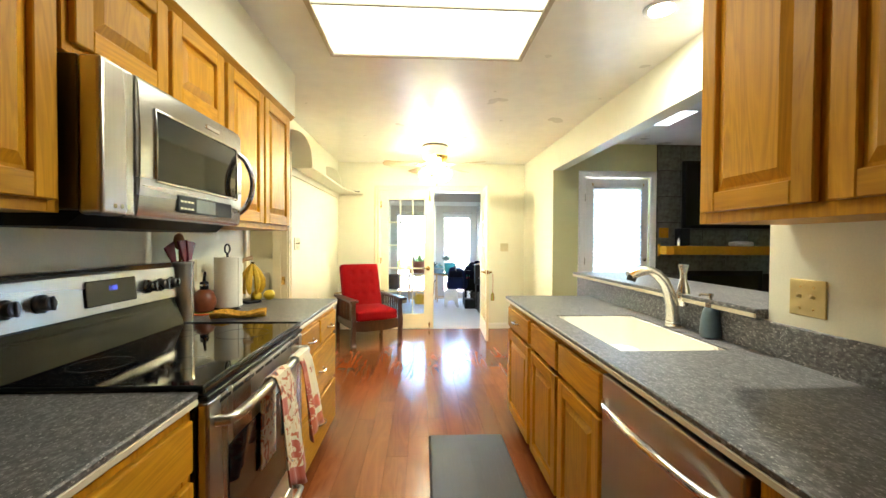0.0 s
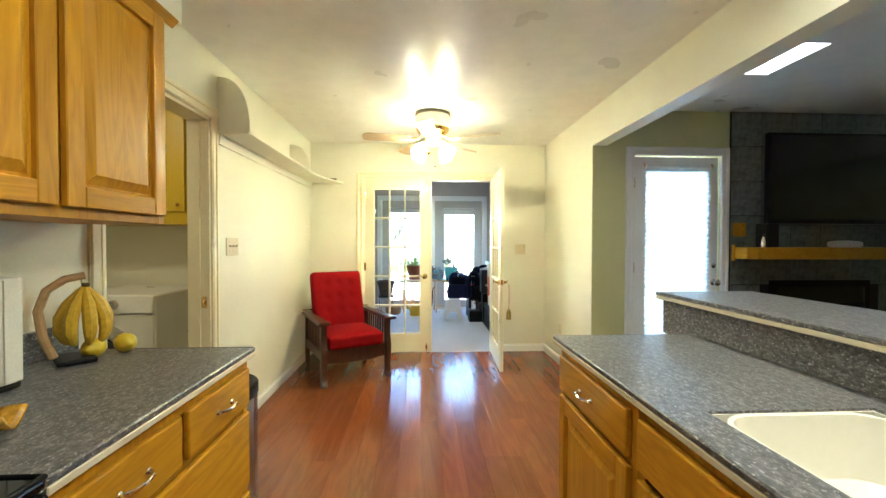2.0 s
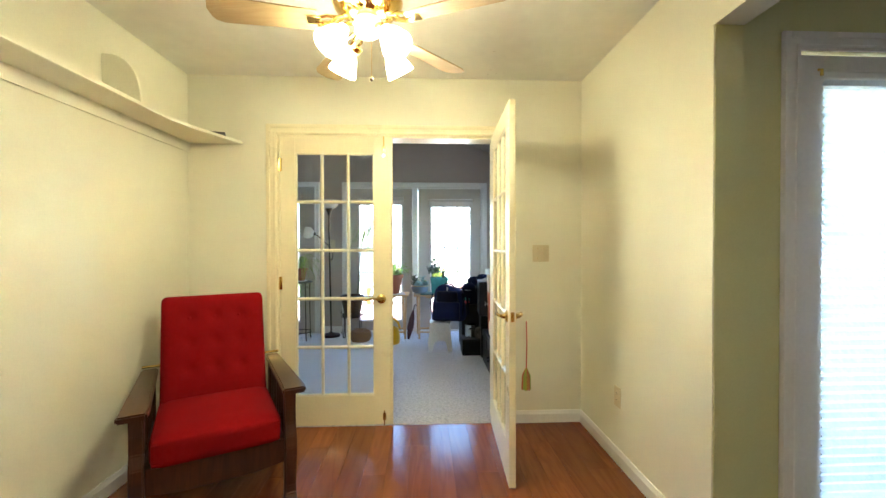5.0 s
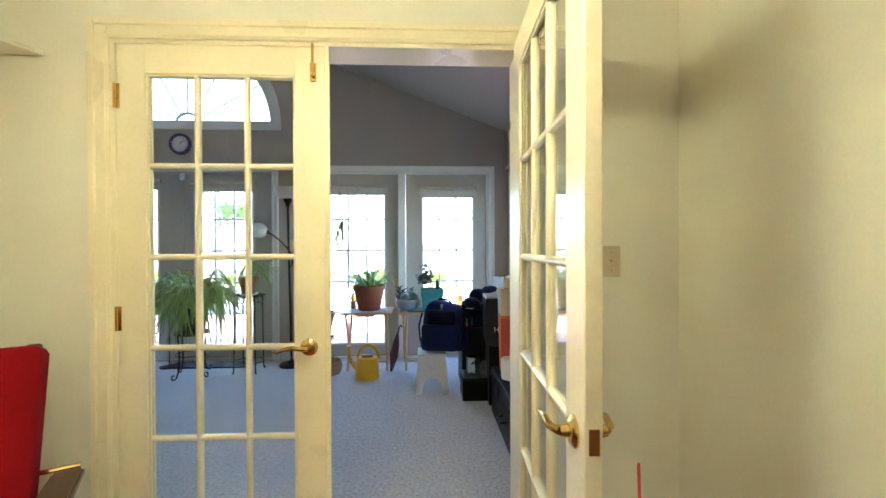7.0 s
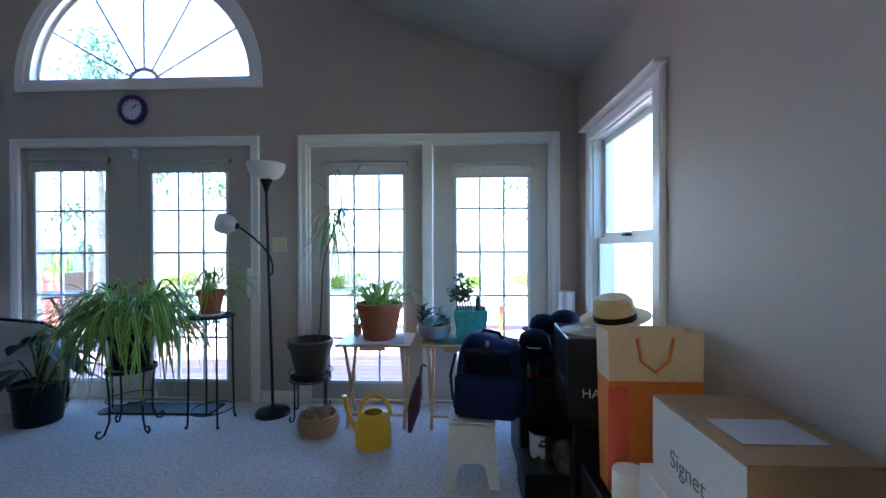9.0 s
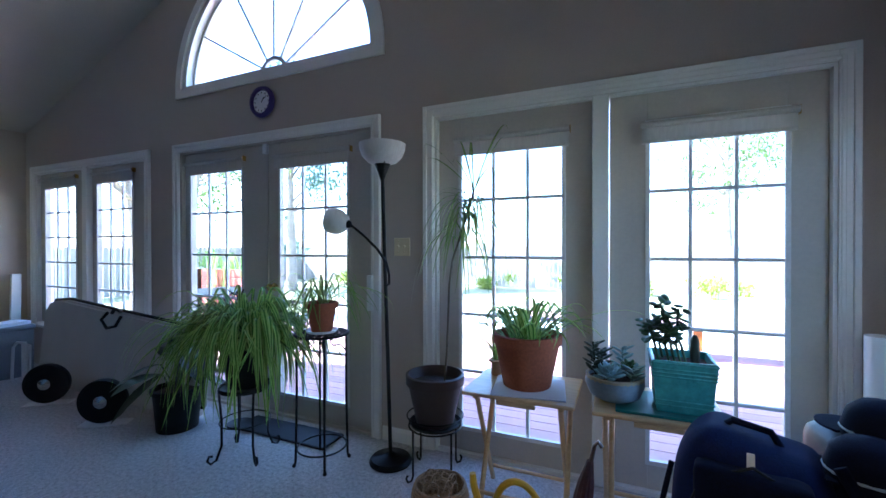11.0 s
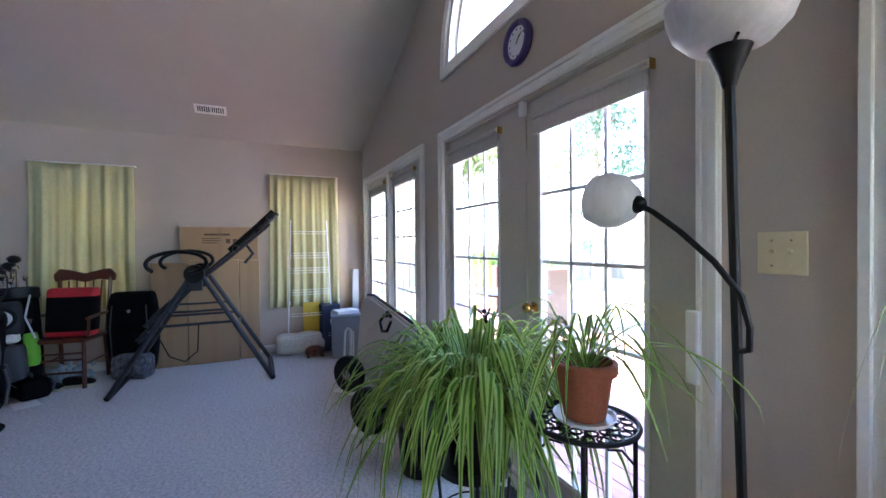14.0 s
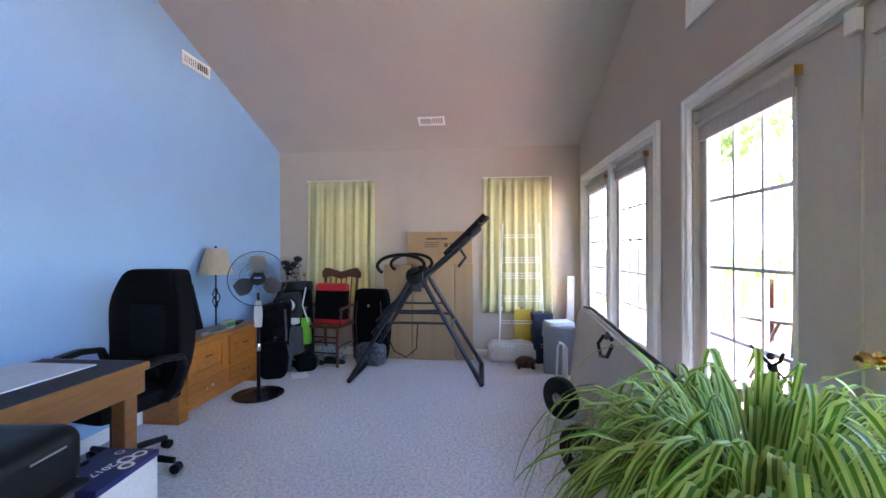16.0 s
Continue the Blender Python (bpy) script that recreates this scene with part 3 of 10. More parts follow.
def french_leaf(name, w, h, loc, rz, label, paint, px0, px1, pz0, pz1, cols, rows, hinge_z=()):
    """A glazed door leaf from x = 0 (hinge) to w, its glass from px0 to px1 and pz0 to pz1, divided by glazing bars."""
    d = thing(name, loc, label, "door", rz, kind="structure")
    t = 0.0175
    bm = bmesh.new()
    box(0, px0, -t, t, 0, h, 0.002, bm), box(px1, w, -t, t, 0, h, 0.002, bm)
    box(px0, px1, -t, t, 0, pz0, 0.0, bm), box(px0, px1, -t, t, pz1, h, 0.0, bm)
    part("door_frame", bm, paint, d)
    bm = bmesh.new()
    for s in (-1, 1):
        for a, b, c, e in ((px0, px1, pz0, pz0 + 0.010), (px0, px1, pz1 - 0.010, pz1), (px0, px0 + 0.010, pz0, pz1), (px1 - 0.010, px1, pz0, pz1)):
            box(a, b, *sorted((s * 0.006, s * 0.014)), c, e, 0.002, bm)
    part("glazing_bead", bm, paint, d)
    cw, rh = (px1 - px0) / cols, (pz1 - pz0) / rows
    prof = [(-0.011, 0.004), (-0.008, 0.011), (-0.003, 0.0145), (0.003, 0.0145), (0.008, 0.011), (0.011, 0.004), (0.011, -0.004), (0.008, -0.011), (0.003, -0.0145), (-0.003, -0.0145), (-0.008, -0.011), (-0.011, -0.004)]
    for i in range(1, cols):
        part("glazing_bar", prism([(px0 + i * cw + a, b) for a, b in prof], pz0, pz1, "z"), paint, d)
    for j in range(1, rows):
        part("glazing_bar", prism([(b * 0.97, pz0 + j * rh + a) for a, b in prof], px0, px1, "x"), paint, d)
    for i in range(cols):
        for j in range(rows):
            p = part("pane", box(px0 + i * cw + 0.001, px0 + (i + 1) * cw - 0.001, -0.002, 0.002, pz0 + j * rh + 0.001, pz0 + (j + 1) * rh - 0.001), GLASS, d)
            p.visible_shadow = False
    for z in hinge_z:
        part("hinge", tube([(-0.004, -t - 0.004, z - 0.045), (-0.004, -t - 0.004, z + 0.045)], 0.006, box(-0.02, 0.012, -t - 0.003, -t, z - 0.045, z + 0.045)), BRASS, d, "brass butt hinge")
    return d


door = french_leaf("door_french_closed", 0.765, 2.012, (-0.342, KN + 0.02, 0.008), 0, "ivory painted french door leaf, closed, with fifteen glass panes", DOORPAINT,
                   0.102, 0.647, 0.205, 1.905, 3, 5, (0.25, 1.0, 1.82))
lever(door, 0.695, 0.885, -1)
lever(door, 0.695, 0.885, 1)
part("astragal", box(0.757, 0.777, -0.028, -0.018, 0, 2.01, 0.003), DOORPAINT, door)
b = part("bolt", tube([(0.715, -0.027, 1.90), (0.715, -0.027, 2.02)], 0.005, box(0.703, 0.727, -0.022, -0.0176, 1.88, 1.95, 0.002)), BRASS, door, "brass surface bolt")
part("bolt_knob", ball((0.715, -0.032, 1.905), 0.009), BRASS, b)
part("bolt", tube([(0.715, -0.027, 0.0), (0.715, -0.027, 0.10)], 0.005, box(0.703, 0.727, -0.022, -0.0176, 0.03, 0.08, 0.002)), BRASS, door, "brass foot bolt")

door = french_leaf("door_french_open", 0.765, 2.012, (1.142, KN - 0.03, 0.008), -92.5, "ivory painted french door leaf, open against the wall, with fifteen glass panes", DOORPAINT,
                   0.102, 0.647, 0.205, 1.905, 3, 5)
lever(door, 0.705, 0.885, -1)
lever(door, 0.705, 0.885, 1)
part("edge_plate", box(0.7655, 0.768, -0.010, 0.010, 0.865, 0.915), BRASS, door, "brass latch plate")

# tassel on the open door's handle
ts = thing("tassel", (1.168, 4.875, 0.885), "small yarn tassel in green and yellow hanging from the door handle", "tassel")
part("cord", tube([(0, 0, 0.0), (0.003, 0, -0.10), (0, 0, -0.24)], 0.003), surf("red cord", (0.45, 0.05, 0.03), 0.8), ts, "thin red cord")
bm = bmesh.new()
for i in range(40):
    a, r = i * 2.4, 0.006 + 0.016 * ((i * 7) % 10) / 10
    tube([(0.004 * math.cos(a), 0.004 * math.sin(a), -0.24), (r * math.cos(a), r * math.sin(a), -0.275), (r * 1.1 * math.cos(a), r * 1.1 * math.sin(a), -0.345)], 0.003, bm, 5)
part("fringe", bm, tufts("yarn", [(0.0, (0.25, 0.4, 0.05)), (0.45, (0.55, 0.5, 0.05)), (0.8, (0.5, 0.12, 0.05))], part=0.0), ts)


# sunroom glazed doors
SHADE = sheer("roller shade cloth", (0.58, 0.55, 0.51), 0.25)
HOLLAND = surf("shade cassette", (0.52, 0.49, 0.45), 0.5)
GLZ = surf("white glazing bar", (0.70, 0.69, 0.67), 0.4)
GLASS_Z0, GLASS_Z1 = 0.16, 1.935
def sun_leaf(name, x0, x1, z0, g0, g1, knob, hem, label):
    """A full-glass leaf with fifteen lights and a short roller shade; g0..g1 the glass in x, hem the shade's lower edge."""
    y = SN + 0.055
    d = thing(name, (x0, y, 0), label, "door", kind="structure")
    w, a, b = x1 - x0, g0 - x0, g1 - x0
    gz0 = max(GLASS_Z0, z0 + 0.12)
    top = HEAD - 0.09
    bm = bmesh.new()
    box(0, a, -0.022, 0.022, z0, top, 0.002, bm), box(b, w, -0.022, 0.022, z0, top, 0.002, bm)
    box(a, b, -0.022, 0.022, z0, gz0, 0, bm), box(a, b, -0.022, 0.022, GLASS_Z1, top, 0, bm)
    part("door_frame", bm, SUNDOOR, d)
    bm = bmesh.new()
    for q, r, s, t in ((a - 0.012, b + 0.012, gz0 - 0.012, gz0 + 0.012), (a - 0.012, b + 0.012, GLASS_Z1 - 0.012, GLASS_Z1 + 0.012), (a - 0.012, a + 0.010, gz0, GLASS_Z1), (b - 0.010, b + 0.012, gz0, GLASS_Z1)):
        box(q, r, -0.030, -0.022, s, t, 0.002, bm)
    part("glass_frame", bm, GLZ, d, "white glass frame")
    cols, rows = 3, 5
    cw, rh = (b - a) / cols, (GLASS_Z1 - gz0) / rows
    for i in range(1, cols):
        part("glazing_bar", box(a + i * cw - 0.009, a + i * cw + 0.009, -0.012, 0.012, gz0, GLASS_Z1, 0.003), GLZ, d)
    for j in range(1, rows):
        part("glazing_bar", box(a, b, -0.0115, 0.0115, gz0 + j * rh - 0.009, gz0 + j * rh + 0.009, 0.003), GLZ, d)
    for i in range(cols):
        for j in range(rows):
            p = part("pane", box(a + i * cw + 0.001, a + (i + 1) * cw - 0.001, -0.002, 0.002, gz0 + j * rh + 0.001, gz0 + (j + 1) * rh - 0.001), GLASS, d)
            p.visible_shadow = False
    # shade, with its cassette and hem
    sh = part("roller_shade", box(a - 0.03, b + 0.03, -0.050, -0.047, hem + 0.01, hem + 0.095), SHADE, d, "short taupe roller shade")
    part("cassette", tube([(a - 0.035, -0.052, hem + 0.098), (b + 0.035, -0.052, hem + 0.098)], 0.017), HOLLAND, sh, "", True)
    part("hem_bar", box(a - 0.03, b + 0.03, -0.054, -0.043, hem, hem + 0.018, 0.003), HOLLAND, sh)
    part("shade_end", box(b + 0.036, b + 0.040, -0.056, -0.022, hem + 0.075, hem + 0.117, 0.002), BRASS, sh, "brass bracket")
    for z in (0.35, 1.1, 1.85) if knob else ():
        part("hinge", tube([(0.0 if knob < 0 else w, -0.027, z - 0.05), (0.0 if knob < 0 else w, -0.027, z + 0.05)], 0.007), HOLLAND, d)
    if knob:
        kx = w - 0.06 if knob < 0 else 0.06
        if knob > 0:
            bm = lathe([(0.030, 0), (0.030, 0.006), (0.012, 0.012), (0.012, 0.035), (0.026, 0.045), (0.028, 0.058), (0.018, 0.068), (0.002, 0.070)])
            bm.transform(Matrix.Translation((kx, -0.022, 0.98)) @ Matrix.Rotation(radians(90), 4, "X"))
            part("door_knob", bm, BRASS, d, "brass door knob", True)
    return d


for k, (a, b) in enumerate(DOORS):
    sill = 0.45 if k == 0 else 0.0
    casing("trim_sun", a + 0.075, b - 0.075, HEAD - 0.075, 0.075, 0.018, "x", SN, -1, TRIM, "white painted casing round the sunroom doors", sill=sill, thick2=0.010)
    m = (a + b) / 2
    z0 = sill + 0.02
    bm = bmesh.new()
    box(a + 0.075, a + 0.09, SN, SN + 0.14, sill, HEAD - 0.075, 0, bm), box(b - 0.09, b - 0.075, SN, SN + 0.14, sill, HEAD - 0.075, 0, bm)
    box(a + 0.09, b - 0.09, SN, SN + 0.14, HEAD - 0.09, HEAD - 0.075, 0, bm), box(a + 0.09, b - 0.09, SN, SN + 0.14, sill, z0, 0, bm)
    if k == 1:
        box(m - 0.012, m + 0.012, SN + 0.025, SN + 0.10, z0, HEAD - 0.09, 0, bm)
    structure("jamb_sun", bm, TRIM if k != 1 else SUNDOOR, "painted door jamb in the sunroom wall", "door jamb")
    post = 0.045 if k != 1 else 0.012
    if k != 1:
        structure("mullion_sun", box(m - 0.042, m + 0.042, SN - 0.020, SN + 0.10, sill, HEAD - 0.076, 0.006), TRIM, "white painted post between the glazed doors", "mullion")
    if k == 0:
        structure("sill_sun", box(a + 0.03, b - 0.03, SN - 0.045, SN + 0.02, sill - 0.03, sill, 0.005), TRIM, "white painted window sill", "sill")
    lo, hi = a + 0.092, b - 0.092
    names = ("window_sun", "door_sun", "door_sun")[k]
    g0, g1, g2, g3, hem0, hem1 = ((-5.20, -4.585, -4.215, -3.62, 1.93, 1.925), (-2.805, -2.18, -1.785, -1.145, 1.905, 1.885), (-0.292, 0.33, 0.755, 1.338, 1.85, 1.82))[k]
    sun_leaf(names, lo, m - post, z0, g0, g1, -1 if k == 1 else 0, hem0, "taupe glazed leaf with fifteen lights under a rolled shade")
    sun_leaf(names, m + post, hi, z0, g2, g3, 1 if k == 1 else 0, hem1, "taupe glazed leaf with fifteen lights under a rolled shade")
# door catches on the french pair
ct = thing("door_catch", (-1.91, SN + 0.03, HEAD - 0.115), "small white plastic door catch under the head", "door catch")
part("body", box(-0.022, 0.022, -0.03, 0.0, -0.05, 0.03, 0.004), WHITEPL, ct)
ct = thing("door_catch", (-0.925, SN - 0.02, 0.98), "white plastic contact block on the casing", "door catch")
part("body", box(-0.02, 0.02, -0.02, 0.0, -0.12, 0.12, 0.004), WHITEPL, ct)

# half-round window
fan = thing("window_fan", (FAN_X, SN, FAN_Z), "white half-round window with a sunburst of glazing bars", "window", kind="structure")
def half_ring(r0, r1, y0, y1, n=32, foot=0.0):
    bm = bmesh.new()
    rows = []
    for i in range(n + 1):
        a = math.pi * i / n
        rows.append([bm.verts.new((r * math.cos(a), y, r * math.sin(a))) for r, y in ((r0, y0), (r1, y0), (r1, y1), (r0, y1))])
    for p, q in zip(rows, rows[1:]):
        for k in range(4):
            bm.faces.new((p[k], p[(k + 1) % 4], q[(k + 1) % 4], q[k]))
    bm.faces.new(rows[0]), bm.faces.new(rows[-1][::-1])
    bmesh.ops.recalc_face_normals(bm, faces=bm.faces[:])
    return bm
bm = half_ring(FAN_R - 0.005, FAN_R + 0.065, -0.018, 0.0)
box(-FAN_R - 0.065, FAN_R + 0.065, -0.019, 0.0, -0.07, 0.0, 0.003, bm)
part("casing", bm, TRIM, fan)
bm = half_ring(FAN_R - 0.05, FAN_R + 0.0, 0.0, 0.13)
box(-FAN_R, FAN_R, 0.0, 0.13, -0.002, 0.03, 0, bm)
part("window_frame", bm, TRIM, fan)
part("hub", half_ring(0.115, 0.145, 0.06, 0.085, 16), GLZ, fan)
part("glazing_ring", half_ring(FAN_R - 0.075, FAN_R - 0.05, 0.06, 0.085), GLZ, fan)
for i in range(1, 6):
    a = math.pi * i / 6
    bm = box(0.14, FAN_R - 0.05, 0.062, 0.083, -0.008, 0.008, 0.002)
    bm.transform(Matrix.Rotation(-a, 4, "Y"))
    part("glazing_bar", bm, GLZ, fan)
bm = bmesh.new()
vs = [bm.verts.new((0.935 * math.cos(math.pi * i / 24), 0.0725, 0.03 + 0.905 * math.sin(math.pi * i / 24))) for i in range(25)]
bm.faces.new(vs)
p = part("pane", bm, GLASS, fan)
p.visible_shadow = False

# sash window in the east wall
sw = thing("window_east", (SE, 8.0, 0.62), "white double-hung sash window with a clear view", "window", kind="structure")
bm = bmesh.new()
for e, d0 in ((0.0, 0.02), (0.012, 0.028)):
    box(-d0, -e / 2, -0.56 + e, -0.47 - e / 2, -0.02 + e / 4, 1.48 - e, 0.003, bm), box(-d0, -e / 2, 0.47 + e / 2, 0.56 - e, -0.02 + e / 4, 1.48 - e, 0.003, bm), box(-d0, -e / 2, -0.4695 - e / 2, 0.4695 + e / 2, 1.40 + e / 2, 1.4795 - e, 0.003, bm)
part("casing", bm, TRIM, sw)
part("window_sill", box(-0.06, 0.12, -0.58, 0.58, -0.03, 0.0, 0.006), TRIM, sw)
for s in (-1, 1):
    part("jamb", box(0.001, 0.149, *sorted((s * 0.462, s * 0.469)), 0.001, 1.392), TRIM, sw)
part("jamb", box(0.001, 0.149, -0.462, 0.462, 1.392, 1.399), TRIM, sw)
part("head_shelf", box(-0.07, 0.0, -0.58, 0.58, 1.482, 1.50, 0.003), TRIM, sw)
for nm, x, z0, z1 in (("lower_sash", 0.045, 0.0, 0.71), ("upper_sash", 0.085, 0.69, 1.40)):
    bm = bmesh.new()
    box(x - 0.016, x + 0.016, -0.461, -0.42, z0, z1, 0.002, bm), box(x - 0.016, x + 0.016, 0.42, 0.461, z0, z1, 0.002, bm)
    box(x - 0.016, x + 0.016, -0.42, 0.42, z0, z0 + 0.05, 0.002, bm), box(x - 0.016, x + 0.016, -0.42, 0.42, z1 - 0.045, z1, 0.002, bm)
    s = part(nm, bm, TRIM, sw)
    p = part("pane", box(x - 0.002, x + 0.002, -0.42, 0.42, z0 + 0.05, z1 - 0.045), GLASS, s)
    p.visible_shadow = False
    if nm == "lower_sash":
        part("sash_lock", box(x - 0.02, x + 0.02, -0.03, 0.03, z1, z1 + 0.015, 0.003), BLACK, s)

# west windows behind the curtains
for y0, y1, z0 in ((5.50, 6.22, 0.75), (7.72, 8.42, 0.62)):
    w = thing("window_west", (SW, (y0 + y1) / 2, z0), "white framed window behind a curtain", "window", kind="structure")
    hw, h = (y1 - y0) / 2, 2.14 - z0
    bm = bmesh.new()
    box(0, 0.018, -hw - 0.06, -hw, -0.05, h + 0.06, 0.003, bm), box(0, 0.018, hw, hw + 0.06, -0.05, h + 0.06, 0.003, bm)
    box(0, 0.018, -hw, hw, h, h + 0.06, 0.003, bm), box(-0.10, 0.035, -hw - 0.07, hw + 0.07, -0.05, 0.0, 0.004, bm)
    part("casing", bm, TRIM, w)
    bm = bmesh.new()
    box(-0.09, -0.05, -hw, -hw + 0.05, 0, h, 0, bm), box(-0.09, -0.05, hw - 0.05, hw, 0, h, 0, bm), box(-0.09, -0.05, -hw, hw, h - 0.05, h, 0, bm), box(-0.09, -0.05, -hw, hw, h / 2 - 0.025, h / 2 + 0.025, 0, bm)
    part("window_frame", bm, TRIM, w)
    p = part("pane", box(-0.072, -0.068, -hw + 0.05, hw - 0.05, 0, h - 0.05), GLASS, w)
    p.visible_shadow = False

# curtains
CURT = sheer("yellow green curtain cloth", (0.62, 0.58, 0.31), 0.07, 0.9, 130)
def curtain(y0, y1, z0, z1, seed, label, flare=0.0):
    c = thing("curtain", (SW + 0.055, (y0 + y1) / 2, z0), label, "curtain", group="sunroom curtains")
    rnd = random.Random(seed)
    n, rows, h = 110, 14, z1 - z0
    ph = [rnd.uniform(0, 6.28) for _ in range(4)]
    bm = bmesh.new()
    grid = []
    for j in range(rows + 1):
        f = j / rows
        row = []
        for i in range(n + 1):
            u = i / n
            amp = 0.007 + 0.012 * (1 - f)
            d = amp * (math.sin(u * 44 + ph[0] + 0.9 * math.sin(3 * f) + 2.2 * math.sin(u * 5 + ph[2])) + 0.6 * math.sin(u * 23 + ph[1] + (1 - f)) + 0.3 * math.sin(u * 87 + ph[2]))
            wide = 1 + flare * (1 - f)
            row.append(bm.verts.new((d, (u - 0.5) * (y1 - y0) * wide + 0.012 * math.sin(4 * f + ph[3]) * (1 - f), h * f + 0.010 * math.sin(u * 26 + ph[1]) * (1 - f))))
        grid.append(row)
    for a, b in zip(grid, grid[1:]):
        for i in range(n):
            bm.faces.new((a[i], a[i + 1], b[i + 1], b[i]))
    cl = part("cloth", bm, CURT, c, "gathered yellow-green cloth", True)
    so = cl.modifiers.new("thickness", "SOLIDIFY")
    so.thickness = 0.002
    part("rod", tube([(-0.035, -(y1 - y0) / 2 - 0.02, h), (0.0, -(y1 - y0) / 2 - 0.012, h + 0.004), (0.0, (y1 - y0) / 2 + 0.012, h + 0.004), (-0.035, (y1 - y0) / 2 + 0.02, h)], 0.006), WHITEPL, c, "thin white rod")
    return c
curtain(5.44, 6.30, 0.66, 2.185, 3, "yellow-green curtain drawn over the window by the blue wall", 0.03)
curtain(7.66, 8.46, 0.55, 2.19, 5, "yellow-green curtain drawn over the window by the glazed doors", 0.06)


# ---- kitchen: cabinets ----
def panel_door(name, w, h, material, parent, label="", t=0.020, frame=0.060, raised=True, cross=None):
    """A cabinet door in the y-z plane from (0, 0), its face towards +x: a raised panel with its stiles and rails."""
    if not raised:
        return part(name, box(0, t, 0, w, 0, h, 0.006, None, 2), material, parent, label)
    bm = bmesh.new()
    x0, x1, s = 0.004, t * 0.92, 0.038
    lo, hi = (frame - 0.002, w - frame + 0.002, frame - 0.002, h - frame + 0.002), (frame + s, w - frame - s, frame + s, h - frame - s)
    def ring(x, q):
        return [bm.verts.new((x, q[i], q[j])) for i, j in ((0, 2), (1, 2), (1, 3), (0, 3))]
    r0, r1, r2 = ring(x0, lo), ring(x0 + 0.001, (lo[0] + 0.012, lo[1] - 0.012, lo[2] + 0.012, lo[3] - 0.012)), ring(x1, hi)
    back = ring(0.001, lo)
    for p, q in ((back, r0), (r0, r1), (r1, r2)):
        for k in range(4):
            bm.faces.new((p[k], p[(k + 1) % 4], q[(k + 1) % 4], q[k]))
    bm.faces.new(r2)
    bm.faces.new(back[::-1])
    bmesh.ops.recalc_face_normals(bm, faces=bm.faces[:])
    door = part(name, bm, material, parent, label)
    for piece, a, b, c, d in (("stile", 0, frame, 0, h), ("stile", w - frame, w, 0, h), ("rail", frame, w - frame, 0, frame), ("rail", frame, w - frame, h - frame, h)):
        part(piece, box(0, t, a, b, c, d, 0.003), material if piece == "stile" or cross is None else cross, door)
    return door


def pull(parent, y, z, x=0.02):
    """An arched chrome pull, lying along y."""
    pts = [(x, y - 0.045, z), (x + 0.012, y - 0.044, z), (x + 0.024, y - 0.030, z), (x + 0.029, y, z), (x + 0.024, y + 0.030, z), (x + 0.012, y + 0.044, z), (x, y + 0.045, z)]
    bm = tube(pts, 0.0052, seg=8)
    ball((x + 0.003, y - 0.045, z), 0.009, bm, 10, (0.6, 1, 1)), ball((x + 0.003, y + 0.045, z), 0.009, bm, 10, (0.6, 1, 1))
    return part("handle", bm, CHROME, parent, "arched chrome pull", True)


def cabinet(name, loc, rz, w, d, z0, z1, fronts, label, kick=False, group="kitchen cabinets", low=None):
    """A cabinet with its back at x = 0 and face at x = d. fronts: (kind, y0, y1, z0, z1, handle)."""
    c = thing(name, loc, label, "cabinet", rz, group)
    if kick:
        bm = box(0.02, d - 0.004, 0.001, w - 0.001, z0 + 0.10, low or z1, 0.0)
        part("body", bm, OAK, c)
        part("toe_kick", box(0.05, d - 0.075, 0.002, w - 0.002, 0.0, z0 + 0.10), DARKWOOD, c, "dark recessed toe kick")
    else:
        part("body", box(0.0, d - 0.004, 0.001, w - 0.001, z0, z1, 0.002), OAK, c)
    bm = bmesh.new()
    fz0 = z0 + (0.10 if kick else 0)
    box(d - 0.004, d, 0.001, 0.035, fz0, z1, 0.001, bm), box(d - 0.004, d, w - 0.035, w - 0.001, fz0, z1, 0.001, bm)
    box(d - 0.004, d, 0.035, w - 0.035, z1 - 0.035, z1, 0.001, bm), box(d - 0.004, d, 0.035, w - 0.035, fz0, fz0 + 0.035, 0.001, bm)
    part("face_frame", bm, OAK, c)
    for kind, a, b, p, q, handle in fronts:
        ob = panel_door("drawer" if kind != "door" else "door", b - a, q - p, OAK if kind == "door" else OAK_Y, c, "" if kind == "door" else "flat oak drawer front with eased edges", raised=kind == "door", cross=OAK_Y)
        ob.location = (d, a, p)
        if handle:
            pull(ob, (b - a) / 2, (q - p) / 2 + handle - 1)
    return c


# wall cabinets on the left
LB = KL + 0.001
cabinet("wall_cabinet", (LB, -0.35, 0), 0, 1.125, 0.315, 1.36, 2.137, [("door", 0.02, 0.545, 1.39, 2.11, 0), ("door", 0.565, 1.10, 1.39, 2.11, 0)], "golden oak wall cabinet with raised panel doors beside the microwave")
cabinet("wall_cabinet", (LB, 0.785, 0), 0, 0.83, 0.315, 1.775, 2.137, [("door", 0.02, 0.405, 1.80, 2.11, 0), ("door", 0.43, 0.81, 1.80, 2.11, 0)], "short golden oak wall cabinet over the microwave")
cabinet("wall_cabinet", (LB, 1.618, 0), 0, 0.90, 0.315, 1.36, 2.137, [("door", 0.015, 0.435, 1.39, 2.11, 0), ("door", 0.46, 0.88, 1.39, 2.11, 0)], "golden oak wall cabinet with two raised panel doors under the soffit")
tr = single("trim_cabinet_top", prism([(-0.64, 2.112), (-0.612, 2.14), (-0.64, 2.14)], -0.35, 2.57, "y"), OAK_Y, (0, 0, 0), "oak moulding between cabinets and soffit", "moulding", kind="structure")
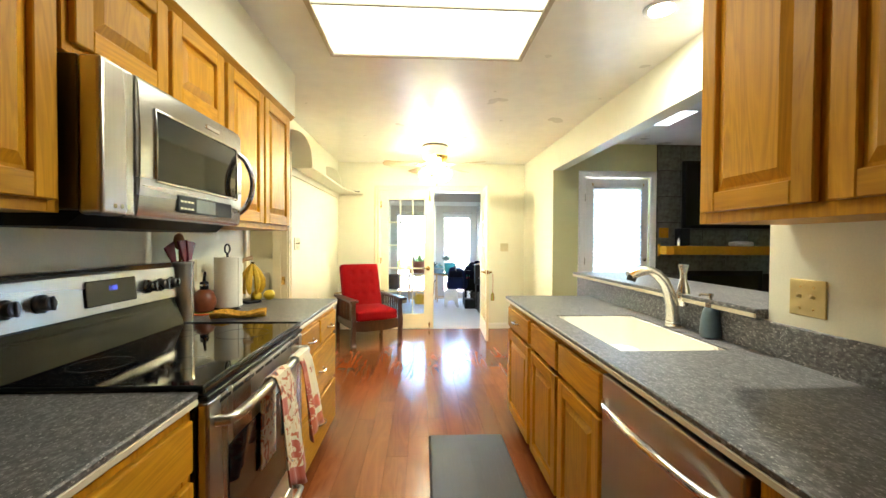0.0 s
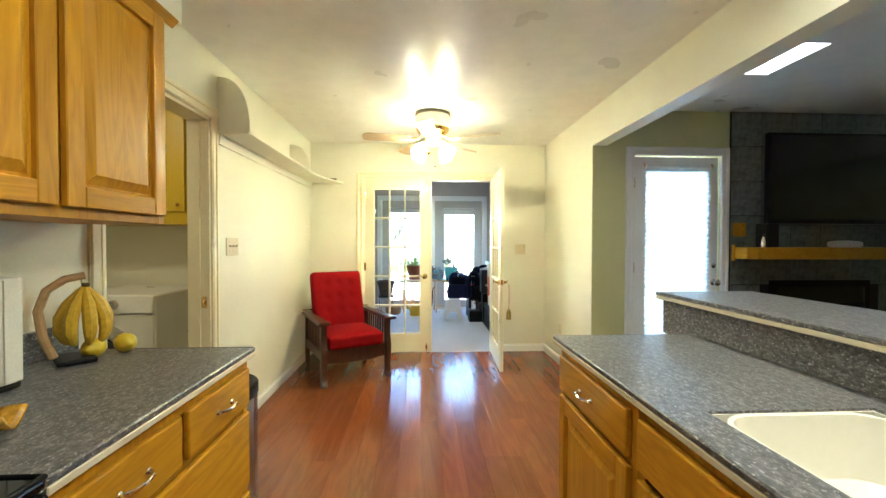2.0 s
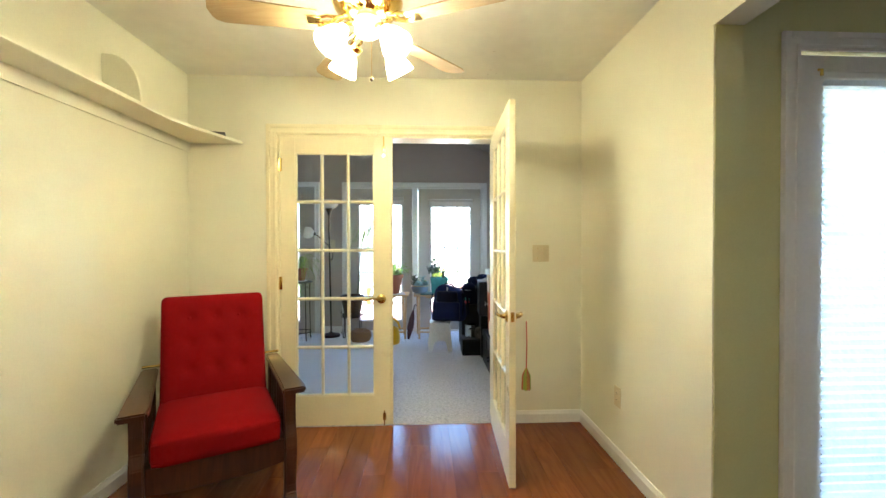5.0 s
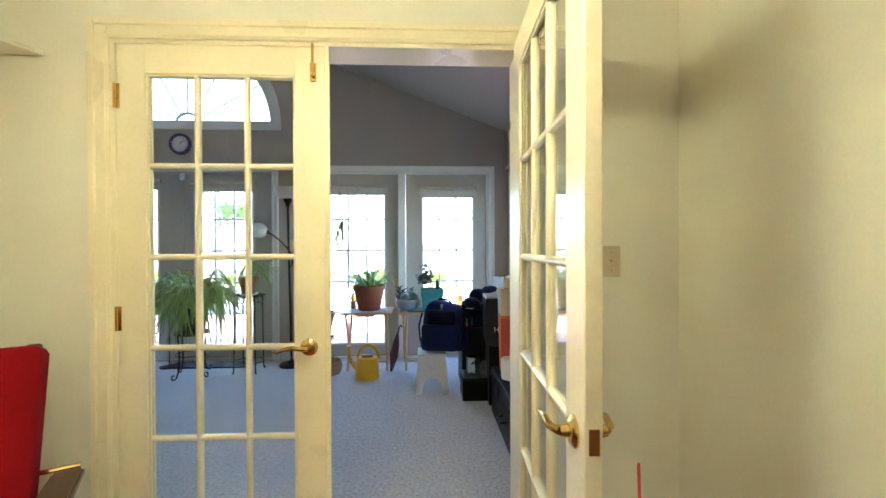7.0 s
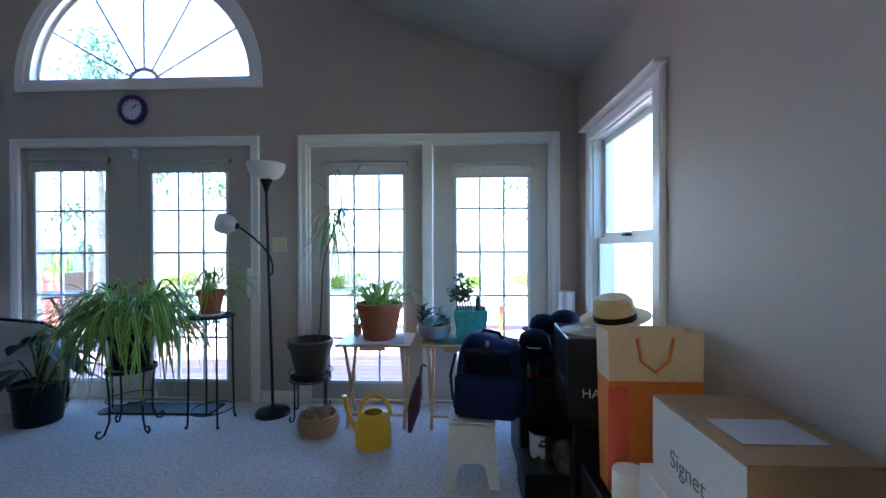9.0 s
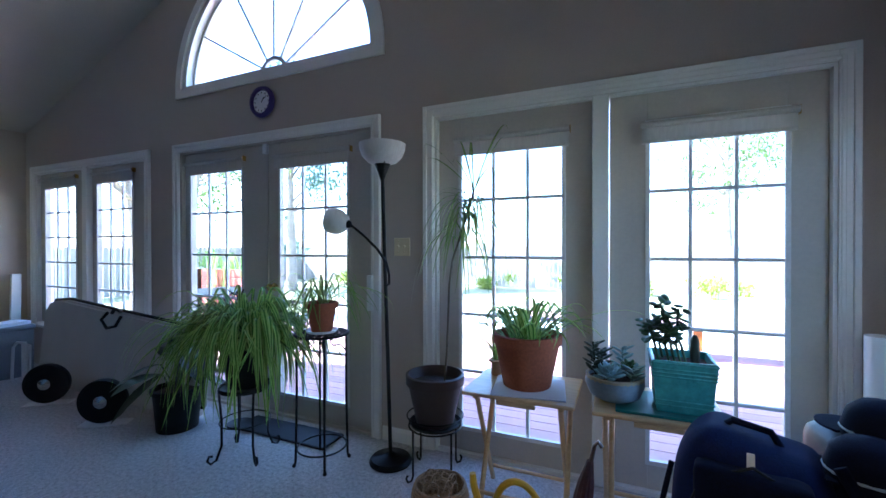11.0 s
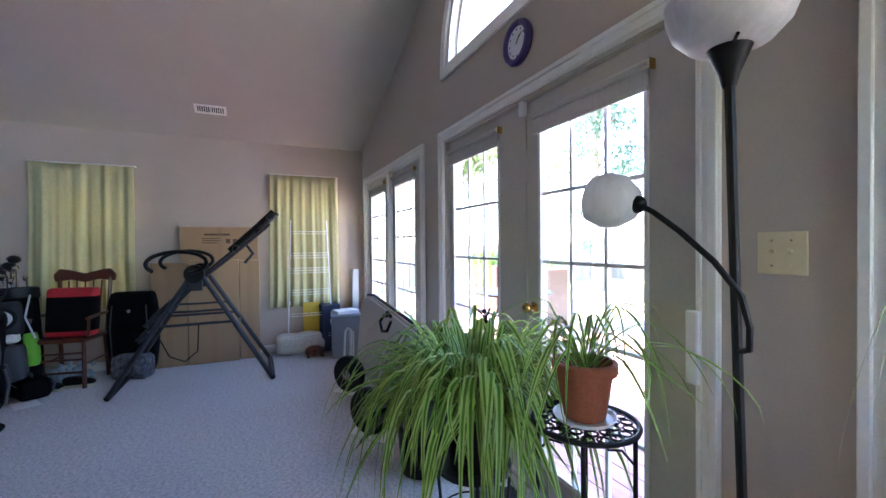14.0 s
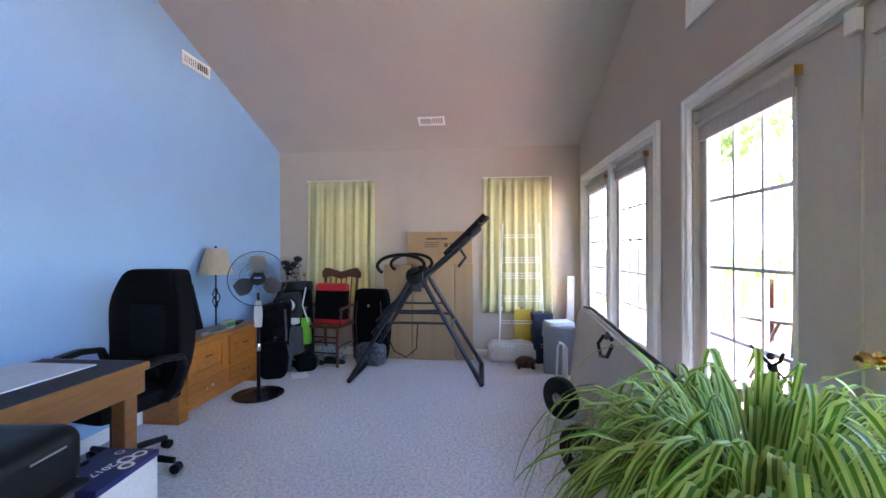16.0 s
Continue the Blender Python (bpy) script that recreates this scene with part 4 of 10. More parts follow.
# wall cabinets on the right (faces turned to -x)
cabinet("wall_cabinet", (1.499, 1.025, 0), 180, 0.83, 0.305, 1.355, 2.30, [("door", 0.03, 0.415, 1.39, 2.27, 0), ("door", 0.45, 0.80, 1.39, 2.27, 0)], "golden oak wall cabinet over the worktop and switches")
cabinet("wall_cabinet", (1.499, 0.19, 0), 180, 1.40, 0.305, 1.355, 2.30, [("door", 0.03, 0.68, 1.39, 2.27, 0), ("door", 0.72, 1.37, 1.39, 2.27, 0)], "golden oak wall cabinet at the kitchen's near end")
single("soffit_right", box(1.17, 1.50, KS, 1.06, 2.30, KH - 0.001), CREAM, (0, 0, 0), "cream painted soffit over the right wall cabinets", "soffit", kind="structure")

# base cabinets on the left
cabinet("base_cabinet", (LB, 1.645, 0), 0, 0.845, 0.625, 0, 0.862, [("drawer", 0.025, 0.40, 0.70, 0.835, 1), ("drawer", 0.43, 0.82, 0.70, 0.835, 1), ("drawer", 0.025, 0.82, 0.405, 0.675, 1.01), ("drawer", 0.025, 0.82, 0.115, 0.38, 1)],
        "golden oak base cabinet with four drawers and chrome pulls", True)
cabinet("base_cabinet", (LB, -0.45, 0), 0, 1.235, 0.625, 0, 0.862, [("drawer", 0.02, 0.60, 0.70, 0.835, 1), ("drawer", 0.63, 1.215, 0.70, 0.835, 1), ("door", 0.02, 0.60, 0.115, 0.675, 0), ("door", 0.63, 1.215, 0.115, 0.675, 0)],
        "golden oak base cabinet beside the range", True)
# base cabinets on the right
RB = 1.485
cabinet("base_cabinet", (RB, 2.605, 0), 180, 0.605, 0.585, 0, 0.862, [("drawer", 0.03, 0.575, 0.70, 0.835, 1), ("door", 0.03, 0.575, 0.115, 0.675, 0)], "golden oak base cabinet with one drawer and door", True)
cabinet("base_cabinet", (RB, 1.998, 0), 180, 0.945, 0.585, 0, 0.862, [("drawer", 0.025, 0.455, 0.70, 0.835, 0), ("drawer", 0.49, 0.92, 0.70, 0.835, 0), ("door", 0.025, 0.455, 0.115, 0.675, 0), ("door", 0.49, 0.92, 0.115, 0.675, 0)],
        "golden oak sink cabinet with two false drawer fronts", True, low=0.64)
cabinet("base_cabinet", (RB, 0.425, 0), 180, 1.20, 0.585, 0, 0.862, [("drawer", 0.03, 0.58, 0.70, 0.835, 1), ("drawer", 0.62, 1.17, 0.70, 0.835, 1), ("door", 0.03, 0.58, 0.115, 0.675, 0), ("door", 0.62, 1.17, 0.115, 0.675, 0)], "golden oak base cabinet past the dishwasher", True)


# ---- kitchen: worktops ----
def worktop(name, x0, x1, y0, y1, front, label, holes=None, splash=None):
    """A laminate top 38 mm thick with a cream line along its front edge (front: the x of that edge)."""
    w = thing(name, (0, 0, 0), label, "worktop")
    bm = bmesh.new()
    if holes:
        a, b, c, d = holes
        for q in ((x0, x1, y0, c), (x0, x1, d, y1), (x0, a, c, d), (b, x1, c, d)):
            box(*q, 0.864, 0.900, bm=bm)
        bmesh.ops.remove_doubles(bm, verts=bm.verts[:], dist=1e-5)
    else:
        box(x0, x1, y0, y1, 0.864, 0.900, 0.004, bm, 2)
    part("top", bm, COUNTER, w)
    s = 1 if front > (x0 + x1) / 2 else -1
    lo, hi = sorted((front, front + s * 0.006))
    part("nosing", box(lo, hi, y0 + 0.004, y1 + 0.004, 0.884, 0.901, 0.003), COUNTER, w, "rounded laminate nosing")
    part("edge_strip", box(lo, hi, y0 + 0.004, y1 + 0.004, 0.867, 0.8835, 0.002), EDGE, w, "cream edge strip")
    part("nosing", box(x0, x1, y1, y1 + 0.006, 0.884, 0.901, 0.003), COUNTER, w)
    part("edge_strip", box(x0, x1, y1, y1 + 0.006, 0.867, 0.8835, 0.002), EDGE, w, "cream edge strip")
    if splash:
        part("backsplash", box(*splash, 0.003), COUNTER, w, "speckled laminate backsplash")
    return w
worktop("worktop", KL + 0.001, -0.315, 1.645, 2.50, -0.315, "speckled dark laminate worktop with cream edge between range and laundry door", splash=(KL + 0.001, KL + 0.020, 1.645, 2.50, 0.9005, 1.0))
worktop("worktop", KL + 0.001, -0.315, -0.45, 0.775, -0.315, "speckled dark laminate worktop beside the range", splash=(KL + 0.001, KL + 0.020, -0.45, 0.79, 0.9005, 1.0))
SINK = (0.985, 1.400, 1.135, 1.855)
worktop("worktop", 0.880, 1.486, -0.75, 2.635, 0.880, "long speckled dark laminate worktop with cream edge and a sink", holes=SINK, splash=(1.486, 1.4995, -0.75, 2.855, 0.86, 1.018))

# breakfast bar
bar = thing("breakfast_bar", (0, 0, 0), "raised speckled laminate breakfast bar with cream edge strip", "breakfast bar")
part("bar_top", box(1.458, 1.93, 1.092, 2.855, 1.022, 1.058, 0.004, seg=2), COUNTER, bar)
part("edge_strip", box(1.452, 1.458, 1.094, 2.861, 1.025, 1.0415, 0.002), EDGE, bar, "cream edge strip")
part("nosing", box(1.452, 1.458, 1.094, 2.861, 1.042, 1.059, 0.003), COUNTER, bar)
part("edge_strip", box(1.458, 1.93, 2.855, 2.861, 1.025, 1.0415, 0.002), EDGE, bar, "cream edge strip")
part("bar_wall", box(1.50, 1.62, 1.09, 2.80, 0, 1.0215), CREAM, bar, "cream painted knee wall")
prof = [(1.495, 1.0215), (1.495, 0.998), (1.507, 0.990), (1.510, 0.972), (1.503, 0.962), (1.512, 0.945), (1.522, 0.935), (1.518, 0.922), (1.530, 0.912), (1.608, 0.912), (1.608, 1.0215)]
single("corbel", prism(prof, 2.801, 2.845, "y", None, 0.002), OAK_Y, (0, 0, 0), "carved oak bracket under the breakfast bar's end", "corbel")

# sink
sk = thing("sink", (0, 0, 0), "white acrylic undermount sink with rounded corners", "sink")
def bowl(x0, x1, y0, y1, zt, zb, t=0.012, r=0.045):
    """An open basin with rounded corners and a sloping inside."""
    bm = bmesh.new()
    def rr(a, b, c, d, rad, z, n=6):
        out = []
        for cx, cy, s in ((b - rad, d - rad, 0), (a + rad, d - rad, 90), (a + rad, c + rad, 180), (b - rad, c + rad, 270)):
            out += [bm.verts.new((cx + rad * math.cos(radians(s + 90 * i / n)), cy + rad * math.sin(radians(s + 90 * i / n)), z)) for i in range(n + 1)]
        return out
    rings = [rr(x0 - t, x1 + t, y0 - t, y1 + t, r + t, zb - t), rr(x0 - t, x1 + t, y0 - t, y1 + t, r + t, zt), rr(x0, x1, y0, y1, r, zt),
             rr(x0 + 0.008, x1 - 0.008, y0 + 0.008, y1 - 0.008, r, zb + 0.03), rr(x0 + 0.035, x1 - 0.035, y0 + 0.035, y1 - 0.035, r, zb)]
    for p, q in zip(rings, rings[1:]):
        n = len(p)
        for k in range(n):
            bm.faces.new((p[k], p[(k + 1) % n], q[(k + 1) % n], q[k]))
    bm.faces.new(rings[0][::-1]), bm.faces.new(rings[-1])
    bmesh.ops.recalc_face_normals(bm, faces=bm.faces[:])
    return bm
part("bowl", bowl(1.0, 1.385, 1.15, 1.84, 0.893, 0.715, r=0.075), SINKWHITE, sk, "", True)
bm = bmesh.new()
a, b, c, d = SINK
for q in ((a, b, c, 1.139), (a, b, 1.851, d), (a, 0.989, 1.139, 1.851), (1.396, b, 1.139, 1.851)):
    box(*q, 0.86, 0.8935, 0.0, bm)
part("rim", bm, SINKWHITE, sk)
part("drain", lathe([(0.045, 0.0), (0.045, 0.004), (0.034, 0.004), (0.028, 0.001)], at=(1.19, 1.50, 0.7155)), CHROME, sk, "chrome drain", True)

# faucet
fc = thing("faucet", (1.443, 1.555, 0.9005), "brushed nickel pull-out kitchen faucet with a side lever", "faucet")
NICKEL = surf("brushed nickel", (0.66, 0.62, 0.55), 0.2, 1.0, vary=0.02)
KNOB_DARK = surf("dark nozzle", (0.03, 0.028, 0.025), 0.35)
part("base", lathe([(0.036, 0), (0.036, 0.006), (0.03, 0.012), (0.027, 0.02)]), NICKEL, fc, "", True)
spout = [(0, 0, 0.015), (-0.002, 0.0, 0.06), (-0.008, 0.0, 0.11), (-0.022, 0, 0.165), (-0.045, 0.0, 0.212), (-0.080, 0.0, 0.247), (-0.115, 0.0, 0.262), (-0.145, 0.0, 0.260)]
part("spout", tube(spout, 0.031, seg=16, r_end=0.019), NICKEL, fc, "", True)
part("collar", lathe([(0.033, 0.018), (0.034, 0.022), (0.033, 0.028)], cap=False), CHROME, fc, "", True)
hd = part("spray_head", tube([(-0.140, 0, 0.261), (-0.165, 0, 0.257), (-0.195, 0, 0.246), (-0.212, 0, 0.236)], 0.022, seg=14, r_end=0.027), NICKEL, fc, "", True)
part("nozzle", tube([(-0.196, 0, 0.240), (-0.204, 0, 0.214)], 0.021, seg=14), KNOB_DARK, hd)
part("lever_hub", lathe([(0.020, 0.100), (0.030, 0.125), (0.031, 0.155), (0.024, 0.190), (0.015, 0.222), (0.014, 0.250), (0.022, 0.285), (0.023, 0.292), (0.014, 0.294)], at=(0.030, -0.028, 0)), NICKEL, fc, "bottle-shaped lever", True)

# soap dispenser by the sink
sd = thing("soap_dispenser", (1.462, 1.33, 0.9005), "blue-grey ceramic soap dispenser with a metal pump", "soap dispenser")
part("bottle", lathe([(0.030, 0), (0.038, 0.004), (0.040, 0.02), (0.036, 0.07), (0.030, 0.105), (0.024, 0.122), (0.018, 0.126)]), surf("blue grey glaze", (0.10, 0.14, 0.17), 0.3), sd, "", True)
pp = part("pump", lathe([(0.020, 0.126), (0.020, 0.142), (0.012, 0.146), (0.006, 0.148), (0.006, 0.17), (0.010, 0.172), (0.010, 0.182)]), STEEL, sd, "brushed metal pump", True)
part("nozzle", tube([(0.0, 0, 0.177), (-0.035, 0.01, 0.178), (-0.042, 0.012, 0.172)], 0.005), STEEL, pp)


# ---- kitchen: appliances ----
# dishwasher
dw = thing("dishwasher", (0.897, 0.432, 0.0), "stainless steel dishwasher with a curved bar handle", "dishwasher")
part("tub", box(0.02, 0.55, 0.002, 0.612, 0.10, 0.86), BLACK, dw)
part("door_panel", box(-0.022, 0.019, 0.004, 0.610, 0.115, 0.852, 0.006, seg=2), surf("dishwasher steel", (0.42, 0.36, 0.30), 0.30, 1.0, vary=0.02, bump=0.04, bscale=130, stretch=(1, 1, 0.04)), dw, "brushed stainless door")
pts = [(-0.024, 0.035, 0.765)] + [(-0.024 - 0.045 * math.sin(math.pi * i / 14) ** 0.6, 0.035 + 0.545 * i / 14, 0.765 + 0.012 * math.sin(math.pi * i / 14)) for i in range(1, 14)] + [(-0.024, 0.58, 0.765)]
part("handle", tube(pts, 0.013, seg=10), CHROME, dw, "curved steel bar handle", True)
part("toe_kick", box(0.03, 0.06, 0.002, 0.612, 0.0, 0.10), BLACK, dw)

# range
rg = thing("range", (KL, 0.785, 0), "stainless electric range with a black glass cooktop", "range")
RD = 0.655
part("body", box(0.03, RD - 0.02, 0.004, 0.851, 0.02, 0.885), BLACK, rg)
part("cooktop", box(0.10, RD + 0.005, 0.0, 0.855, 0.885, 0.910, 0.008, seg=2), BLACKGLASS, rg, "black ceramic glass cooktop")
part("cooktop_rim", tube([(0.10, 0.004, 0.909), (RD, 0.004, 0.909), (RD, 0.851, 0.909), (0.10, 0.851, 0.909)], 0.006), BLACK, rg, "", True)
RING = surf("cooktop printed ring", (0.05, 0.05, 0.052), 0.15)
for cx, cy, r in ((0.24, 0.22, 0.085), (0.24, 0.63, 0.07), (0.49, 0.22, 0.075), (0.49, 0.63, 0.10)):
    part("heating_ring", lathe([(r, 0.9101), (r, 0.9106), (r - 0.003, 0.9106), (r - 0.003, 0.9101)], at=(cx, cy, 0), seg=40, cap=False), RING, rg)
part("door", box(RD - 0.02, RD + 0.012, 0.008, 0.847, 0.235, 0.865, 0.008, seg=2), STEELV, rg, "stainless oven door")
part("oven_window", box(RD + 0.011, RD + 0.0145, 0.12, 0.735, 0.34, 0.70, 0.002), BLACKGLASS, rg, "dark oven window")
part("vent_strip", box(RD - 0.018, RD + 0.013, 0.008, 0.847, 0.868, 0.884, 0.003), BLACK, rg)
for i in range(9):
    part("vent_slot", box(RD + 0.0125, RD + 0.0135, 0.07 + i * 0.082, 0.135 + i * 0.082, 0.842, 0.852), BLACK, rg)
pts = [(RD + 0.012, 0.05, 0.80), (RD + 0.045, 0.055, 0.802), (RD + 0.055, 0.085, 0.803)] + [(RD + 0.057, 0.15 + 0.11 * i, 0.803) for i in range(6)] + [(RD + 0.055, 0.77, 0.803), (RD + 0.045, 0.80, 0.802), (RD + 0.012, 0.805, 0.80)]
part("handle", tube(pts, 0.0155, seg=12), STEEL, rg, "round steel oven handle", True)
part("drawer", box(RD - 0.02, RD + 0.010, 0.008, 0.847, 0.055, 0.225, 0.006, seg=2), STEELV, rg, "stainless warming drawer")
part("drawer_handle", tube([(RD + 0.008, 0.08, 0.185), (RD + 0.035, 0.10, 0.186), (RD + 0.038, 0.43, 0.187), (RD + 0.035, 0.755, 0.186), (RD + 0.008, 0.775, 0.185)], 0.011, seg=10), STEEL, rg, "", True)
# backguard: black lower slope, steel face
bg = part("backguard", prism([(0.003, 0.905), (0.135, 0.905), (0.095, 1.0), (0.085, 1.03), (0.075, 1.165), (0.06, 1.185), (0.003, 1.185)], 0.0, 0.855, "y", None, 0.004), ENAMEL, rg, "black enamel backguard")
part("control_panel", prism([(0.080, 1.035), (0.098, 1.035), (0.086, 1.170), (0.07, 1.190), (0.02, 1.190), (0.02, 1.187), (0.06, 1.187)], 0.002, 0.853, "y"), STEEL, bg, "brushed steel control panel")
CH = Matrix.Translation((0.094, 0, 1.105)) @ Matrix.Rotation(radians(-5), 4, "Y")
def on_panel(bm):
    bm.transform(CH)
    return bm
dsp = part("display", on_panel(box(0.0, 0.004, 0.345, 0.585, -0.045, 0.045, 0.003)), BLACKGLASS, bg, "dark glass display")
DIGIT = glow("blue clock digits", (0.12, 0.15, 1.0), 0.03, (0.02, 0.02, 0.1))
def word(text, size, parent, material, m, depth=0.0006, name="lettering", align="CENTER"):
    """Raised lettering, as one mesh; the text lies in its x-y plane."""
    cu = bpy.data.curves.new(name, "FONT")
    cu.body, cu.size, cu.extrude, cu.align_x, cu.align_y = text, size, depth, align, "CENTER"
    tmp = new("text_source", cu)
    me = bpy.data.meshes.new_from_object(tmp.evaluated_get(bpy.context.evaluated_depsgraph_get()))
    bpy.data.objects.remove(tmp)
    bpy.data.curves.remove(cu)
    me.transform(m)
    me.materials.clear()
    me.materials.append(material)
    ob = new(name, me)
    ob.parent = parent
    return ob
FACE_X = Matrix(((0, 0, 1, 0), (1, 0, 0, 0), (0, 1, 0, 0), (0, 0, 0, 1)))       # text facing +x, reading along +y
FACE_NX = Matrix(((0, 0, -1, 0), (-1, 0, 0, 0), (0, 1, 0, 0), (0, 0, 0, 1)))    # facing -x, reading along -y
FACE_NY = Matrix(((1, 0, 0, 0), (0, 0, -1, 0), (0, 1, 0, 0), (0, 0, 0, 1)))     # facing -y, reading along +x
word("1:08", 0.026, bg, DIGIT, CH @ Matrix.Translation((0.0048, 0.465, 0.012)) @ FACE_X, 0.0002, "clock_digits")
KNOB = surf("dark knob steel", (0.13, 0.125, 0.12), 0.28, 1.0, vary=0.05)
for y in (0.075, 0.185, 0.655, 0.735, 0.81):
    bm = lathe([(0.028, 0), (0.028, 0.006), (0.022, 0.012), (0.021, 0.03), (0.016, 0.034)], seg=20)
    bm.transform(Matrix.Rotation(radians(90), 4, "Y"))
    box(0.028, 0.040, -0.006, 0.006, -0.022, 0.022, 0.003, bm)
    bm.transform(CH @ Matrix.Translation((0.001, y, -0.005)))
    part("knob", bm, KNOB, bg, "dark steel control knob", True)

# kitchen towels over the oven handle
def towel(y, w, drop_f, drop_b, mats, label, seed):
    """A cloth hung over the oven handle, front flap longer than the back."""
    t = thing("kitchen_towel", (KL + RD + 0.057, 0.785 + y, 0.803), label, "towel", group="towels on the oven handle")
    rnd = random.Random(seed)
    ph = [rnd.uniform(0, 6) for _ in range(4)]
    path = [(-0.030, -drop_b * k / 6) for k in range(6, 0, -1)] + [(0.022 * math.cos(radians(a)), 0.022 * math.sin(radians(a))) for a in (180, 135, 90, 45, 0)] + [(0.026 + 0.004 * k, -drop_f * k / 12) for k in range(1, 13)]
    bm = bmesh.new()
    n, grid = 18, []
    for k, (x, z) in enumerate(path):
        f = max(0, k - 10) / 12
        row = []
        for i in range(n + 1):
            u = i / n - 0.5
            ww = w * (0.80 + 0.25 * f)
            ripple = 0.012 * f * (math.sin(9 * u + ph[0]) + 0.6 * math.sin(19 * u + ph[1])) if k > 10 else 0
            row.append(bm.verts.new((x + ripple + (0.006 * f if k > 10 else -0.002), u * ww + 0.012 * f * math.sin(3 * f + ph[2]), z - 0.02 * f * math.sin(5 * u + ph[3]))))
        grid.append(row)
    for k, (a, b) in enumerate(zip(grid, grid[1:])):
        for i in range(n):
            fc2 = bm.faces.new((a[i], a[i + 1], b[i + 1], b[i]))
            f = (k - 10) / 12
            fc2.material_index = 0 if k < 10 else (2 if f > 0.80 or (0.12 < f < 0.30 and i < 6) else (3 if (0.16 < f < 0.24 and 8 < i < 16) or (0.46 < f < 0.56 and 5 < i < 15) else (4 if 0.56 < f < 0.74 and 4 < i < 15 else (1 if i < 6 else 0))))
    ob = part("cloth", bm, mats, t, "", True)
    so = ob.modifiers.new("thickness", "SOLIDIFY")
    so.thickness = 0.004
    return t
T_CREAM = surf("cream terry cloth", (0.72, 0.62, 0.42), 0.95, vary=0.1, bump=0.5, bscale=300, sheen=0.4)
T_ORANGE = surf("orange terry cloth", (0.52, 0.13, 0.04), 0.95, vary=0.12, bump=0.5, bscale=300, sheen=0.4)
T_RED = surf("brick red terry cloth", (0.42, 0.07, 0.03), 0.95, vary=0.12, bump=0.5, bscale=300, sheen=0.4)
def printed(name, seed, stops):
    """Terry cloth with a blotched print in a few flat colours."""
    m, nt, b = node_tree(name)
    v = coords(nt)
    n = nt.nodes.new("ShaderNodeTexNoise")
    n.inputs["Scale"].default_value, n.inputs["Detail"].default_value, n.inputs["Distortion"].default_value = 17.0 + seed, 2.5, 1.4
    nt.links.new(v, n.inputs["Vector"])
    r = ramp(nt, stops)
    r.color_ramp.interpolation = "CONSTANT"
    nt.links.new(n.outputs["Fac"], r.inputs["Fac"])
    nt.links.new(r.outputs["Color"], b.inputs["Base Color"])
    b.inputs["Roughness"].default_value, b.inputs["Sheen Weight"].default_value = 0.95, 0.3
    bump_to(nt, noise_tex(nt, v, 300, 3), b, 0.5)
    return m
PRINT = printed("cream cloth with autumn print", 0.0, [(0.0, (0.10, 0.06, 0.05)), (0.36, (0.50, 0.12, 0.03)), (0.45, (0.72, 0.62, 0.42)), (0.60, (0.55, 0.28, 0.08)), (0.65, (0.22, 0.24, 0.26)), (0.69, (0.72, 0.62, 0.42))])
PRINT_RED = printed("red cloth with cream print", 3.0, [(0.0, (0.08, 0.04, 0.03)), (0.36, (0.45, 0.08, 0.03)), (0.56, (0.72, 0.60, 0.40)), (0.63, (0.50, 0.16, 0.04)), (0.72, (0.15, 0.08, 0.06))])
towel(0.40, 0.17, 0.365, 0.30, [PRINT, PRINT, T_RED, PRINT, PRINT_RED], "cream and red printed kitchen towel hung over the oven handle", 4)
towel(0.655, 0.17, 0.30, 0.30, [T_CREAM, PRINT_RED, T_ORANGE, PRINT, PRINT_RED], "orange and cream kitchen towel hung over the oven handle", 8)

# microwave
mw = thing("microwave", (KL + 0.003, 0.795, 1.358), "stainless over-range microwave with a curved handle", "microwave")
MD, MWW, MH = 0.40, 0.795, 0.412
part("body", box(0, MD - 0.06, 0.0, MWW, 0.012, MH, 0.003), surf("microwave side", (0.13, 0.10, 0.06), 0.35, 0.6, vary=0.03), mw, "dark bronze sides")
part("underside", prism([(0.02, -0.03), (MD - 0.10, -0.03), (MD - 0.05, 0.011), (0.0, 0.011)], 0.01, MWW - 0.01, "y"), BLACK, mw, "black vent underside")
part("left_column", box(MD - 0.062, MD, 0.0, 0.128, 0.0, MH, 0.012, seg=3), STEELV, mw, "brushed steel side column")
outl = [(MD - 0.062, 0.0), (MD - 0.012, 0.0), (MD, 0.014), (MD + 0.008, 0.12), (MD + 0.010, 0.25), (MD + 0.004, MH - 0.02), (MD - 0.006, MH), (MD - 0.062, MH)]
dr = part("door", prism(outl, 0.131, MWW, "y", None, 0.003), STEEL, mw, "brushed steel door", True)
part("window", prism([(MD + 0.006, 0.118), (MD + 0.0105, 0.120), (MD + 0.0128, 0.25), (MD + 0.0095, 0.325), (MD + 0.004, 0.327)], 0.205, 0.735, "y", None, 0.002), BLACKGLASS, dr, "dark tinted window")
part("window_trim", tube([(MD + 0.010, 0.20, 0.113), (MD + 0.012, 0.20, 0.25), (MD + 0.008, 0.20, 0.332), (MD + 0.008, 0.74, 0.332), (MD + 0.012, 0.74, 0.25), (MD + 0.010, 0.74, 0.113)], 0.005, None, 8, True), CHROME, dr, "", True)
cp = part("control_strip", box(MD + 0.002, MD + 0.0085, 0.315, 0.700, 0.028, 0.088, 0.004), BLACK, dr, "black control strip")
part("lcd", box(MD + 0.0085, MD + 0.0095, 0.425, 0.56, 0.034, 0.082), surf("grey lcd", (0.16, 0.18, 0.19), 0.2), cp, "grey display")
